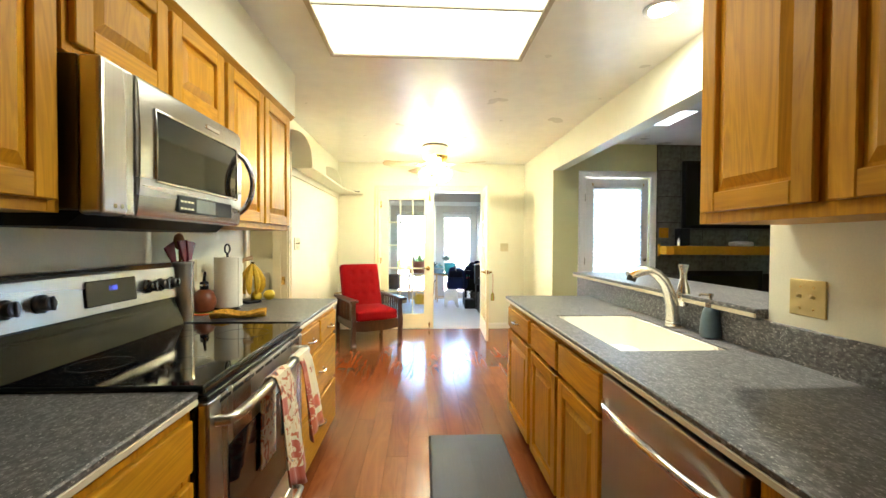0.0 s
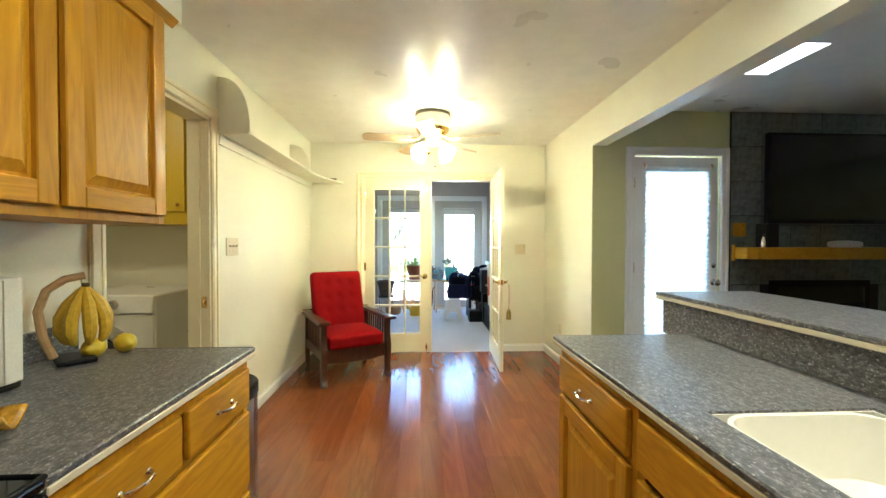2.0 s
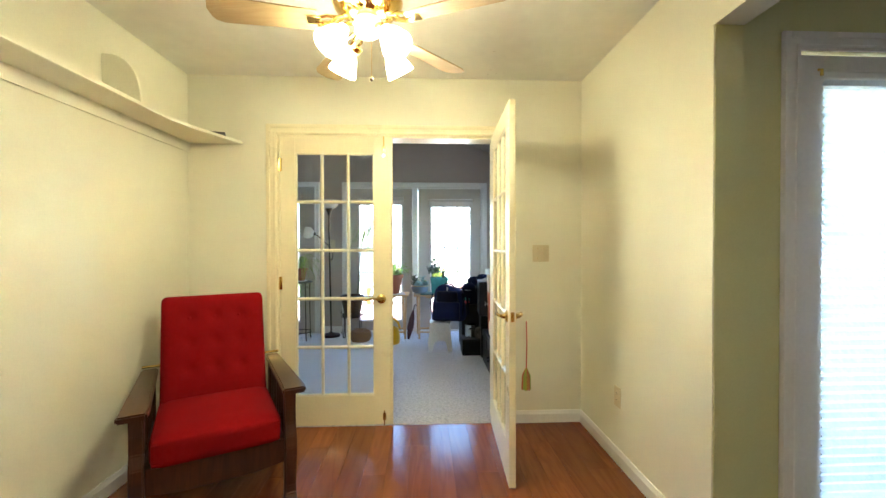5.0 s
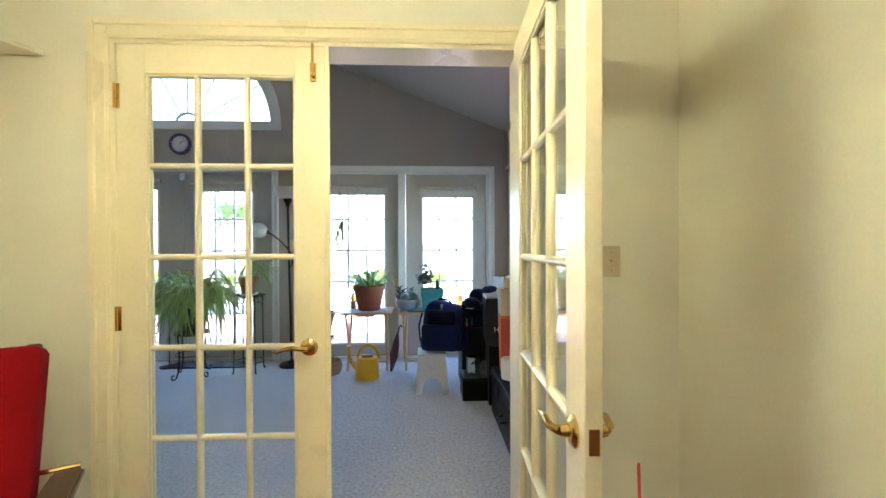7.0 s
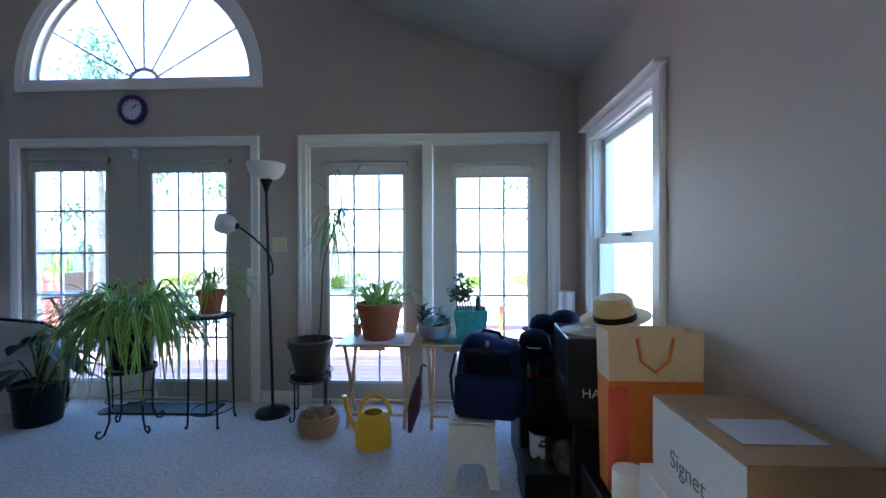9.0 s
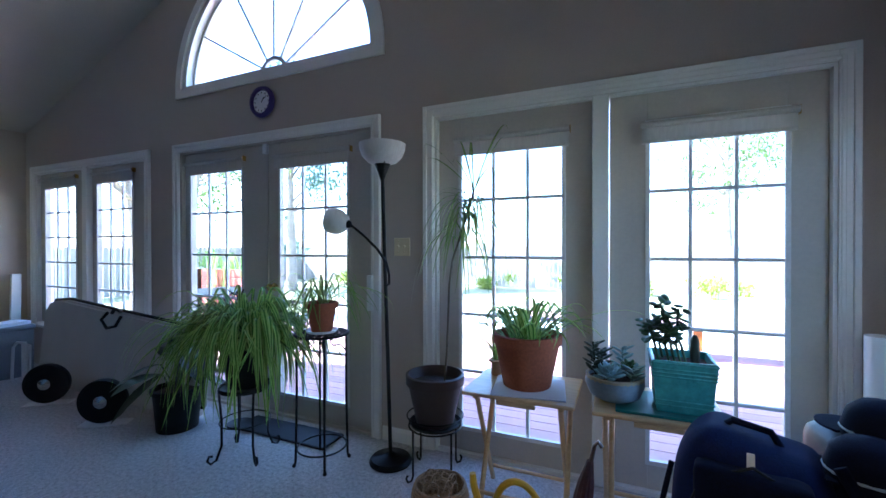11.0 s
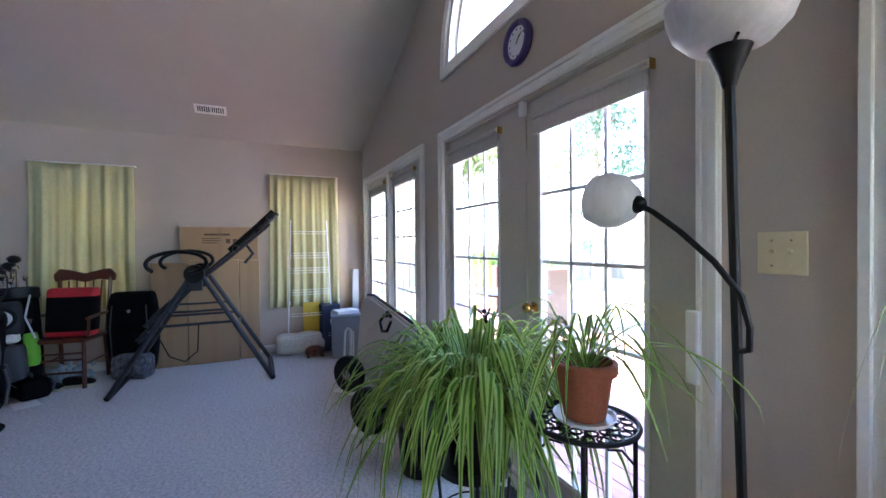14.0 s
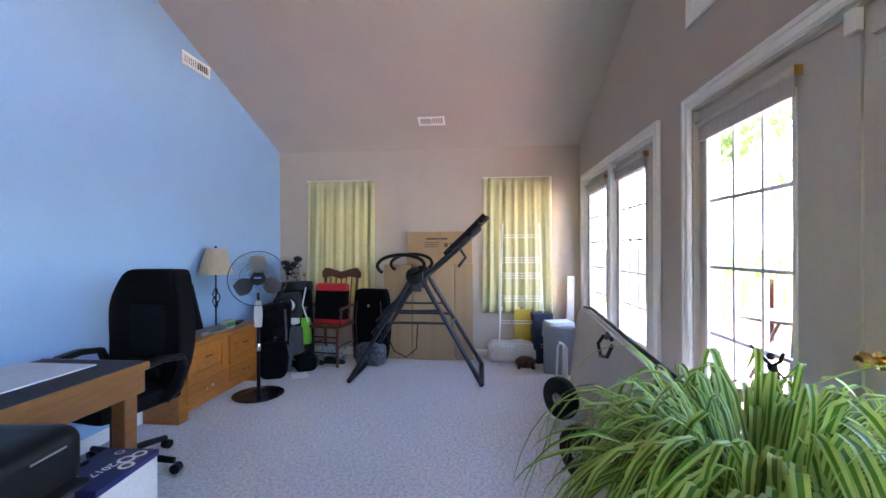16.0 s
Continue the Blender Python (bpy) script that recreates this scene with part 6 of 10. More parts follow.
for s in (-1, 1):
    bm = box(s * 0.22 - 0.018, s * 0.22 + 0.018, 0.065, 0.09, -0.08, 0.675, 0.004)
    bm.transform(BK)
    part("back_post", bm, DARKWOOD, ac)
for z in (0.12, 0.34, 0.56):
    bm = box(-0.22, 0.22, 0.068, 0.085, z - 0.03, z + 0.03, 0.003)
    bm.transform(BK)
    part("back_slat", bm, DARKWOOD, ac)
part("recline_rod", tube([(-0.36, 0.33, 0.64), (0.36, 0.33, 0.64)], 0.008), BRASS, ac)


# ---- laundry room ----
WASH = surf("washer enamel", (0.76, 0.74, 0.66), 0.3, vary=0.02)
ws = thing("washing_machine", (-2.19, 3.80, 0.0), "white front-loading washing machine with a round dark door", "washing machine")
part("body", box(0, 0.69, 0.02, 0.72, 0.01, 0.93, 0.015, seg=3), WASH, ws)
part("front_panel", box(0.005, 0.685, 0.0, 0.021, 0.02, 0.80, 0.006, seg=2), WASH, ws)
part("control_panel", prism([(-0.012, 0.81), (0.03, 0.81), (0.03, 0.925), (0.012, 0.925)], 0.004, 0.686, "x", None, 0.003), WASH, ws, "sloped control panel")
bm = lathe([(0.235, 0), (0.235, 0.025), (0.215, 0.04), (0.165, 0.04), (0.155, 0.025)], seg=40, cap=False)
bm.transform(Matrix.Translation((0.345, 0.0, 0.50)) @ Matrix.Rotation(radians(90), 4, "X"))
part("door_ring", bm, STEEL, ws, "silver door ring", True)
bm = lathe([(0.165, 0.03), (0.12, 0.055), (0.05, 0.066), (0.001, 0.068)], seg=32, cap=False)
bm.transform(Matrix.Translation((0.345, 0.0, 0.50)) @ Matrix.Rotation(radians(90), 4, "X"))
part("door_glass", bm, BLACKGLASS, ws, "dark glass bowl", True)
bm = lathe([(0.032, 0), (0.032, 0.02), (0.026, 0.03), (0.001, 0.031)])
bm.transform(Matrix.Translation((0.43, 0.0, 0.867)) @ Matrix.Rotation(radians(90), 4, "X"))
part("dial", bm, STEEL, ws, "round dial", True)
part("display", box(0.14, 0.28, -0.012, -0.004, 0.84, 0.90, 0.002), surf("washer display", (0.30, 0.29, 0.26), 0.3), ws)
for i in range(3):
    part("button", box(0.15 + i * 0.04, 0.175 + i * 0.04, -0.013, -0.008, 0.826, 0.836), WHITEPL, ws)
YEL = surf("bright yellow cabinet paint", (0.60, 0.40, 0.004), 0.35, vary=0.02)
lc = thing("laundry_cabinet", (-2.74, 4.20, 1.43), "bright yellow painted wall cabinet over the washer", "cabinet")
part("body", box(0, 1.65, 0.02, 0.398, 0, 1.0), YEL, lc)
for i in range(4):
    d = part("door", box(0.01 + i * 0.41, 0.405 + i * 0.41, 0.0, 0.019, 0.10, 0.985, 0.003), YEL, lc)
    part("knob", ball((0.36 + i * 0.41 if i % 2 == 0 else 0.055 + i * 0.41, -0.016, 0.15), 0.016), BRASS, d, "small brass knob", True)


# Lamp added out of view to brighten the laundry room.
ld = thing("laundry_fill_light", (-1.9, 3.2, KH), "unseen fill lamp on the laundry ceiling", "ceiling light")
part("base", lathe([(0.001, -0.001), (0.11, -0.001), (0.11, -0.02), (0.001, -0.02)], cap=False), WHITEPL, ld)
part("dome", lathe([(0.10, -0.02), (0.09, -0.05), (0.05, -0.075), (0.001, -0.08)], cap=False), glow("laundry fill dome", (1.0, 0.80, 0.50), 3.0), ld, "glowing fill dome", True)


# ---- living room ----
lr_cas = casing("trim_living", 2.18, 2.97, 2.06, 0.075, 0.016, "x", LN, -1, TRIM, "white painted casing round the patio door")
casing("trim_living", 4.86, 5.65, 2.06, 0.075, 0.016, "x", LN, -1, TRIM, "white painted casing round the second patio door")
PLEAT = sheer("pleated shade paper", (0.80, 0.84, 0.88), 0.55, 0.8)
for x0 in (2.18, 4.86):
    d = thing("door_patio", (x0 + 0.012, LN + 0.03, 0.02), "white patio door with a closed pleated shade", "door", kind="structure")
    bm = bmesh.new()
    for q in ((0, 0.11, 0, 2.03), (0.666, 0.766, 0, 2.03), (0.11, 0.666, 0, 0.19), (0.11, 0.666, 1.90, 2.03)):
        box(q[0], q[1], -0.02, 0.02, q[2], q[3], 0.002, bm)
    part("door_frame", bm, TRIM, d)
    p = part("pane", box(0.11, 0.666, 0.008, 0.012, 0.19, 1.90), GLASS, d)
    p.visible_shadow = False
    bm = bmesh.new()
    n = 92
    rows = []
    for i in range(n + 1):
        z = 0.195 + 1.73 * i / n
        rows.append([bm.verts.new((x, -0.028 + (0.007 if i % 2 else -0.007), z)) for x in (0.098, 0.688)])
    for a, b in zip(rows, rows[1:]):
        bm.faces.new((a[0], a[1], b[1], b[0]))
    s = part("pleated_shade", bm, PLEAT, d, "white pleated shade drawn down")
    part("head_rail", box(0.094, 0.692, -0.045, -0.02, 1.925, 1.955, 0.004), WHITEPL, s)
    part("bottom_rail", box(0.096, 0.690, -0.04, -0.02, 0.18, 0.197, 0.003), WHITEPL, s)
    for z, r in ((0.92, 0.028), (1.07, 0.022)):
        bm = lathe([(r, 0), (r, 0.008), (r * 0.5, 0.014), (r * 0.5, 0.035), (r * 0.95, 0.045), (r, 0.06), (r * 0.5, 0.068), (0.001, 0.069)] if z < 1 else [(r, 0), (r, 0.012), (r * 0.6, 0.018), (0.001, 0.018)])
        bm.transform(Matrix.Translation((0.728, -0.02, z)) @ Matrix.Rotation(radians(90), 4, "X"))
        part("door_knob" if z < 1 else "deadbolt", bm, CHROME, d, "chrome hardware", True)
    for z in (0.25, 1.05, 1.80):
        part("hinge", tube([(-0.004, -0.024, z - 0.045), (-0.004, -0.024, z + 0.045)], 0.007), STEEL, d)
    for x in (0.085, 0.70):
        part("shade_clip", tube([(x, -0.02, 1.97), (x, -0.035, 1.965), (x, -0.035, 1.94)], 0.006), BRASS, d)
part("shade_hook", tube([(0.02, -0.02, 1.74), (-0.015, -0.05, 1.74), (0.035, -0.06, 1.742)], 0.004), BLACKMETAL, d)

# slate chimney breast, each slab a piece
SLATE = surf("dark slate", (0.135, 0.138, 0.132), 0.42, vary=0.28, scale=5, bump=0.35, bscale=22, dist=0.004)
ch = tagged(part("fireplace_wall", box(3.05, 4.735, LN - 0.018, LN, 0, 2.454), surf("dark grout", (0.02, 0.02, 0.02), 0.9), None), "dark slate tiled fireplace wall", "fireplace wall", kind="structure")
rnd = random.Random(2)
slab = {}
for j in range(8):
    for i in range(6):
        x0, x1 = 3.05 + i * 0.2808 + 0.003, 3.05 + (i + 1) * 0.2808 - 0.003
        z0, z1 = j * 0.3068 + 0.003, (j + 1) * 0.3068 - 0.003
        if 3.40 < (x0 + x1) / 2 < 4.38 and (z0 + z1) / 2 < 0.93:
            continue
        if "m" not in slab:
            slab["m"] = part("slab", box(0, 0.2748, -0.008, 0.0, 0, 0.3008, 0.002), SLATE, ch)
            s = slab["m"]
        else:
            s = new("slab", slab["m"].data)
            s.parent = ch
        s.location = (x0, LN - 0.018 - rnd.uniform(0, 0.003), z0)
fb = thing("firebox", (3.41, LN - 0.02, 0.0), "black firebox opening with a dark screen", "fireplace")
part("surround", box(0, 0.95, -0.02, 0.0, 0.25, 0.96, 0.004), BLACK, fb)
part("screen", box(0.06, 0.89, -0.024, -0.0205, 0.30, 0.90), BLACKGLASS, fb)
mn = thing("mantel", (3.07, LN - 0.03, 1.155), "golden oak mantel shelf on the slate wall", "mantel")
part("shelf", prism([(0.0, 0.0), (0.0, -0.16), (0.06, -0.20), (1.60, -0.20), (1.66, -0.16), (1.66, 0.0)], 0.0, 0.10, "z", None, 0.003), OAK_Y, mn)
part("lip", box(-0.012, 0.004, -0.03, 0.0, -0.02, 0.12, 0.002), OAK, mn)
tvs = thing("television", (3.31, LN - 0.12, 1.46), "large flat black television above the mantel", "television")
part("bezel", box(0, 1.36, 0, 0.045, 0, 0.79, 0.008, seg=2), BLACK, tvs, "thin glossy bezel")
part("screen", box(0.025, 1.335, -0.003, -0.0005, 0.04, 0.765), surf("tv screen", (0.004, 0.004, 0.005), 0.16, rvary=0.02), tvs, "dark glossy screen")
part("speaker_bar", box(0.05, 1.31, 0.0, 0.02, -0.02, -0.002, 0.003), surf("grey tv strip", (0.06, 0.06, 0.06), 0.4), tvs)
part("mount", box(0.4, 0.96, 0.045, 0.092, 0.2, 0.6), BLACKMETAL, tvs)
for x, lab in ((3.28, "small black speaker standing on the mantel"), (4.52, "small black speaker at the mantel's far end")):
    sp = thing("speaker", (x, LN - 0.16, 1.256), lab, "speaker", group="mantel speakers")
    part("cabinet", box(-0.055, 0.055, -0.05, 0.07, 0, 0.20, 0.006), BLACK, sp)
    part("grille", box(-0.05, 0.05, -0.054, -0.0505, 0.01, 0.19, 0.002), surf("black speaker cloth", (0.012, 0.012, 0.012), 0.9), sp)
sb = thing("soda_can", (3.215, LN - 0.19, 1.256), "small silver spray can on the mantel", "can")
part("can", lathe([(0.018, 0), (0.018, 0.06), (0.010, 0.075), (0.010, 0.09)]), CHROME, sb, "", True)
part("cap", lathe([(0.011, 0.09), (0.011, 0.11), (0.002, 0.112)]), BLACK, sb, "", True)
single("folded_cloth", cushion(-0.12, 0.12, -0.05, 0.05, 0, 0.05, 0.01, 7), surf("pale pink cloth", (0.62, 0.55, 0.53), 0.9, vary=0.1, bump=0.8, bscale=40, dist=0.01), (3.99, LN - 0.15, 1.256), "crumpled pale cloth on the mantel", "cloth", smooth=True)
wall_plate(pose(3.13, LN - 0.027, 1.41), 2, "oak switch plate on the slate wall", OAK, w=0.118)

# raised hearth, grey bin, flowers on a low table
structure("hearth", box(3.06, 4.70, LN - 0.50, LN - 0.03, 0, 0.14, 0.006), SLATE, "low dark slate hearth before the fireplace", "hearth")
GREYB = surf("grey bin plastic", (0.16, 0.165, 0.165), 0.5, vary=0.05)
gbn = thing("waste_bin", (3.17, 4.21, 0.141), "tapered grey plastic bin standing on the hearth", "bin")
part("body", prism([(-0.085, 0.0), (0.085, 0.0), (0.125, 0.44), (-0.125, 0.44)], -0.10, 0.10, "y", None, 0.012), GREYB, gbn)
part("rim", box(-0.132, 0.132, -0.11, 0.11, 0.44, 0.462, 0.006, seg=2), GREYB, gbn, "rolled rim")
part("label", tube([(0.06 * math.cos(radians(q)) - 0.05, -0.1125, 0.36 + 0.05 * math.sin(radians(q))) for q in range(100, 260, 20)], 0.004), surf("dark bin seam", (0.05, 0.05, 0.05), 0.6), gbn)
dbx = thing("storage_box", (3.36, 4.12, 0.141), "dark grey storage box on the hearth", "box")
part("body", box(-0.11, 0.11, -0.10, 0.10, 0.0, 0.19, 0.008, seg=2), BLACK, dbx)
part("lid", box(-0.115, 0.115, -0.105, 0.105, 0.191, 0.215, 0.006), BLACK, dbx)
stb = thing("side_table", (4.52, 4.25, 0.141), "small dark side table by the fireplace", "table")
part("top", box(-0.26, 0.26, -0.20, 0.16, 0.43, 0.455, 0.006, seg=2), DARKWOOD, stb)
for x in (-0.22, 0.22):
    for y in (-0.165, 0.125):
        part("leg", box(x - 0.018, x + 0.018, y - 0.018, y + 0.018, 0, 0.43, 0.003), DARKWOOD, stb)
fl = thing("flower_bowl", (4.52, 4.20, 0.5965), "low brass bowl of pale silk flowers", "flowers")
part("bowl", lathe([(0.03, 0), (0.08, 0.008), (0.10, 0.03), (0.095, 0.05), (0.03, 0.055)]), BRASS, fl, "", True)
PETAL = sheer("silk petals", (0.78, 0.80, 0.80), 0.3)
rnd = random.Random(9)
for i in range(9):
    cx, cy, cz = rnd.uniform(-0.20, 0.16), rnd.uniform(-0.10, 0.08), rnd.uniform(0.05, 0.11)
    bm = bmesh.new()
    for k in range(6):
        t2 = ball((0, 0, 0), 0.034, None, 8, (1.0, 0.62, 0.22))
        join(bm, t2, Matrix.Translation((cx, cy, cz)) @ Matrix.Rotation(radians(60 * k + 13 * i), 4, "Z") @ Matrix.Rotation(radians(-28), 4, "Y") @ Matrix.Translation((0.034, 0, 0)))
    part("flower", bm, PETAL, fl, "pale silk flower", True)
for i in range(5):
    part("berry", ball((0.10 + 0.03 * i, -0.04 + 0.02 * (i % 2), 0.10 + 0.02 * (i % 3)), 0.016, None, 10), BRASS, fl, "golden berry", True)
# skylight glazing
sky_pane = structure("skylight", box(2.2, 2.70, 3.21, 3.66, 2.96, 2.98), sheer("frosted skylight", (0.9, 0.92, 0.95), 0.9), "frosted skylight over the living room", "skylight")
structure("floor_living", box(KR + 0.0, LE, KS, LN, -0.017, -0.002), surf("living room floor", (0.06, 0.028, 0.016), 0.4, vary=0.1, scale=6), "dark living room floor", "floor")
structure("floor_laundry", box(-2.75, KL - 0.0, 1.6, 4.6, -0.017, -0.002), surf("laundry floor", (0.30, 0.26, 0.18), 0.5), "beige laundry floor", "floor")


# ---- sunroom: plants ----
LEAF_G = sheer("spider plant green", (0.075, 0.20, 0.014), 0.35, 0.48, 9)
LEAF_P = sheer("spider plant pale edge", (0.38, 0.52, 0.12), 0.35, 0.48, 9)
DARKLEAF = surf("dark glossy leaf", (0.012, 0.030, 0.010), 0.4, vary=0.3, scale=9)
SOIL = surf("potting soil", (0.035, 0.024, 0.017), 0.95, vary=0.4, scale=30, bump=1.0, bscale=60, dist=0.01)


def blade(bm, base, yaw, length, rise, reach, droop, width, pale=True, seg=9, twist=0.0, drop=9.0):
    """One strap leaf that rises to its crest at the share droop of its length, then arches over and hangs by at most drop; middle and edges differ in colour."""
    d = Vector((math.cos(yaw), math.sin(yaw), 0))
    side = Vector((-math.sin(yaw), math.cos(yaw), 0))
    rows = []
    fall = min(drop, rise * ((1 - droop) / droop) ** 2)
    for i in range(seg + 1):
        t = i / seg
        r = reach * (1 - (1 - t) ** 1.65)
        z = rise * (1 - (1 - t / droop) ** 2) if t < droop else rise - fall * ((t - droop) / (1.0001 - droop)) ** 1.6
        w = width * (0.55 + 1.1 * t if t < 0.35 else 1.0 - 0.92 * ((t - 0.35) / 0.65) ** 1.6) * 0.5
        c = Vector(base) + d * r + Vector((0, 0, z)) + side * (twist * t * t)
        fold = Vector((0, 0, 0.25 * w))
        rows.append([bm.verts.new(p) for p in (c - side * w + fold, c - side * w * 0.38, c + side * w * 0.38, c + side * w + fold)])
    for a, b in zip(rows, rows[1:]):
        for k in range(3):
            f = bm.faces.new((a[k], a[k + 1], b[k + 1], b[k]))
            f.material_index = 1 if (k != 1) == pale else 0
            f.smooth = True


def tuft(n, seed, base_r, reach, rise, droop, width, z=0.0, pale=True, lean=(0, 0), drop=(9.0, 9.0)):
    bm = bmesh.new()
    rnd = random.Random(seed)
    for i in range(n):
        a = rnd.uniform(0, 2 * math.pi)
        q = rnd.random()
        r0 = base_r * math.sqrt(rnd.random())
        b = (r0 * math.cos(a + 0.5), r0 * math.sin(a + 0.5), z)
        re = rnd.uniform(*reach) * (0.6 + 0.4 * q)
        blade(bm, b, a, 1, rnd.uniform(*rise) * (1.2 - 0.4 * q), re, rnd.uniform(*droop), rnd.uniform(*width), pale and rnd.random() < 0.85, twist=rnd.gauss(0, 0.09), drop=rnd.uniform(*drop))
    for v in bm.verts:
        v.co.x += lean[0] * max(0, v.co.z - z)
        v.co.y += lean[1] * max(0, v.co.z - z)
    return bm


def pot(parent, r0, r1, h, material, rim=0.03, z=0.0, label="", soil=True, name="pot"):
    """A tapered pot with a thick rolled rim, open at the top."""
    p = part(name, lathe([(r0 * 0.9, z), (r0, z + 0.006), (r1 - 0.008, z + h - rim), (r1 + 0.004, z + h - rim), (r1 + 0.006, z + h - 0.004), (r1, z + h), (r1 - 0.010, z + h), (r1 - 0.014, z + h - rim), (r0 * 0.8, z + h * 0.5)], cap=False, seg=32), material, parent, label, True)
    part("pot_base", lathe([(0.001, z + 0.002), (r0 * 0.95, z + 0.002)], cap=False, seg=32), material, parent)
    if soil:
        part("soil", lathe([(r1 - 0.014, z + h - rim - 0.005), (r1 * 0.5, z + h - rim + 0.006), (0.001, z + h - rim + 0.01)], cap=False, seg=24), SOIL, parent, "dark soil", True)
    return p


def wire_ring(r, z, t=0.005, seg=30):
    return tube([(r * math.cos(2 * math.pi * i / seg), r * math.sin(2 * math.pi * i / seg), z) for i in range(seg)], t, closed=True)


# large spider plant on a scrolled iron stand
ps = thing("plant_stand", (-1.515, 8.30, 0.0), "black iron plant stand with scrolled feet", "plant stand", group="iron plant stands")
for k in range(4):
    a = radians(246 + 90 * k)
    c, s = math.cos(a), math.sin(a)
    pts = [(c * r, s * r, z) for r, z in ((0.15, 0.42), (0.135, 0.25), (0.135, 0.10), (0.165, 0.02), (0.195, 0.008), (0.213, 0.03), (0.203, 0.055), (0.185, 0.05))]
    part("leg", tube(pts, 0.007), BLACKMETAL, ps, "", True)
part("ring", wire_ring(0.15, 0.42), BLACKMETAL, ps, "", True)
part("ring", wire_ring(0.145, 0.22, 0.004), BLACKMETAL, ps, "", True)
part("tray", lathe([(0.001, 0.421), (0.15, 0.421), (0.152, 0.44), (0.148, 0.44), (0.146, 0.426), (0.001, 0.426)], cap=False), BLACKMETAL, ps, "", True)
pl = thing("spider_plant", (-1.515, 8.31, 0.43), "large arching variegated spider plant overflowing its pot", "plant", group="spider plants")
pot(pl, 0.11, 0.145, 0.25, BLACK, label="dark plastic pot")
part("foliage", tuft(330, 5, 0.16, (0.26, 0.58), (0.10, 0.27), (0.28, 0.46), (0.018, 0.030), 0.23, drop=(0.14, 0.56)), [LEAF_G, LEAF_P], pl, "striped green and cream leaves")
part("foliage", tuft(90, 6, 0.12, (0.24, 0.58), (0.20, 0.34), (0.36, 0.54), (0.017, 0.028), 0.23, drop=(0.08, 0.32)), [LEAF_G, LEAF_P], pl, "upright young leaves")

# small spider plant on a tall round stand
STX, STY = -1.015, 8.415
ts2 = thing("plant_stand", (STX, STY, 0.0), "tall round black iron plant stand with pierced top", "plant stand", group="iron plant stands")
ts2.scale = (1.0, 1.0, 1.03)
for k in range(4):
    a = radians(45 + 90 * k)
    c, s = 0.150 * math.cos(a), 0.150 * math.sin(a)
    part("leg", tube([(c * 1.06, s * 1.06, 0.0), (c, s, 0.03), (c * 0.95, s * 0.95, 0.40), (c * 0.95, s * 0.95, 0.75)], 0.007), BLACKMETAL, ts2, "", True)
    b = part("scroll", tube([(c * 0.95, s * 0.95, 0.64), (c * 0.7, s * 0.7, 0.68), (c * 0.45, s * 0.45, 0.675), (c * 0.3, s * 0.3, 0.70), (c * 0.45, s * 0.45, 0.73), (c * 0.6, s * 0.6, 0.715)], 0.004), BLACKMETAL, ts2, "", True)
    part("foot", ball((c * 1.06, s * 1.06, 0.010), 0.011), BLACKMETAL, ts2)
part("ring", wire_ring(0.142, 0.10), BLACKMETAL, ts2, "", True)
part("ring", wire_ring(0.155, 0.752, 0.008), BLACKMETAL, ts2, "", True)
bm = bmesh.new()
for ring_r, n in ((0.045, 6), (0.085, 12), (0.125, 18)):
    for i in range(n):
        a = 2 * math.pi * i / n
        tube([(ring_r * math.cos(a) + 0.018 * math.cos(b2), ring_r * math.sin(a) + 0.018 * math.sin(b2), 0.752) for b2 in (2 * math.pi * k / 8 for k in range(8))], 0.0035, bm, 5, True)
part("pierced_top", bm, BLACKMETAL, ts2, "pierced leaf pattern top")
sp2 = thing("spider_plant", (STX, STY, 0.784), "spider plant in a terracotta pot with trailing shoots", "plant", group="spider plants")
part("saucer", lathe([(0.001, 0), (0.085, 0), (0.095, 0.014), (0.090, 0.014), (0.082, 0.004), (0.001, 0.004)], cap=False), WHITEPL, sp2, "clear plastic saucer", True)
pot(sp2, 0.062, 0.092, 0.175, TERRACOTTA, 0.035, 0.004, "orange terracotta pot")
part("foliage", tuft(38, 8, 0.04, (0.20, 0.44), (0.07, 0.21), (0.26, 0.46), (0.009, 0.015), 0.15, drop=(0.10, 0.38)), [LEAF_G, LEAF_P], sp2, "striped arching leaves")

# dark-leaved plant in a black pot
rp = thing("rubber_plant", (-2.28, 8.38, 0.0), "dark-leaved plant in a black pot on the carpet", "plant")
pot(rp, 0.13, 0.16, 0.30, BLACK, label="black plastic pot")
bm = bmesh.new()
rnd = random.Random(31)
for i in range(16):
    a = rnd.uniform(0, 6.28)
    w, n = rnd.uniform(0.10, 0.15), rnd.uniform(0.22, 0.34)
    z0, tilt = rnd.uniform(0.35, 0.62), rnd.uniform(-0.5, 0.3)
    d, s = Vector((math.cos(a), math.sin(a), tilt)), Vector((-math.sin(a), math.cos(a), 0))
    o = Vector((0.10 * math.cos(a), 0.10 * math.sin(a), z0))
    rows = []
    for k in range(7):
        t = k / 6
        q = o + d * n * t + Vector((0, 0, -0.10 * t * t))
        ww = w * math.sin(math.pi * (0.06 + 0.93 * t)) * 0.5
        rows.append([bm.verts.new(v) for v in (q - s * ww + Vector((0, 0, 0.2 * ww)), q, q + s * ww + Vector((0, 0, 0.2 * ww)))])
    for p, q in zip(rows, rows[1:]):
        for k in range(2):
            f = bm.faces.new((p[k], p[k + 1], q[k + 1], q[k]))
            f.smooth = True
    tube([(0, 0, 0.25), (0.05 * math.cos(a), 0.05 * math.sin(a), z0 - 0.1), tuple(o)], 0.006, bm, 6)
part("foliage", bm, DARKLEAF, rp, "broad dark green leaves")

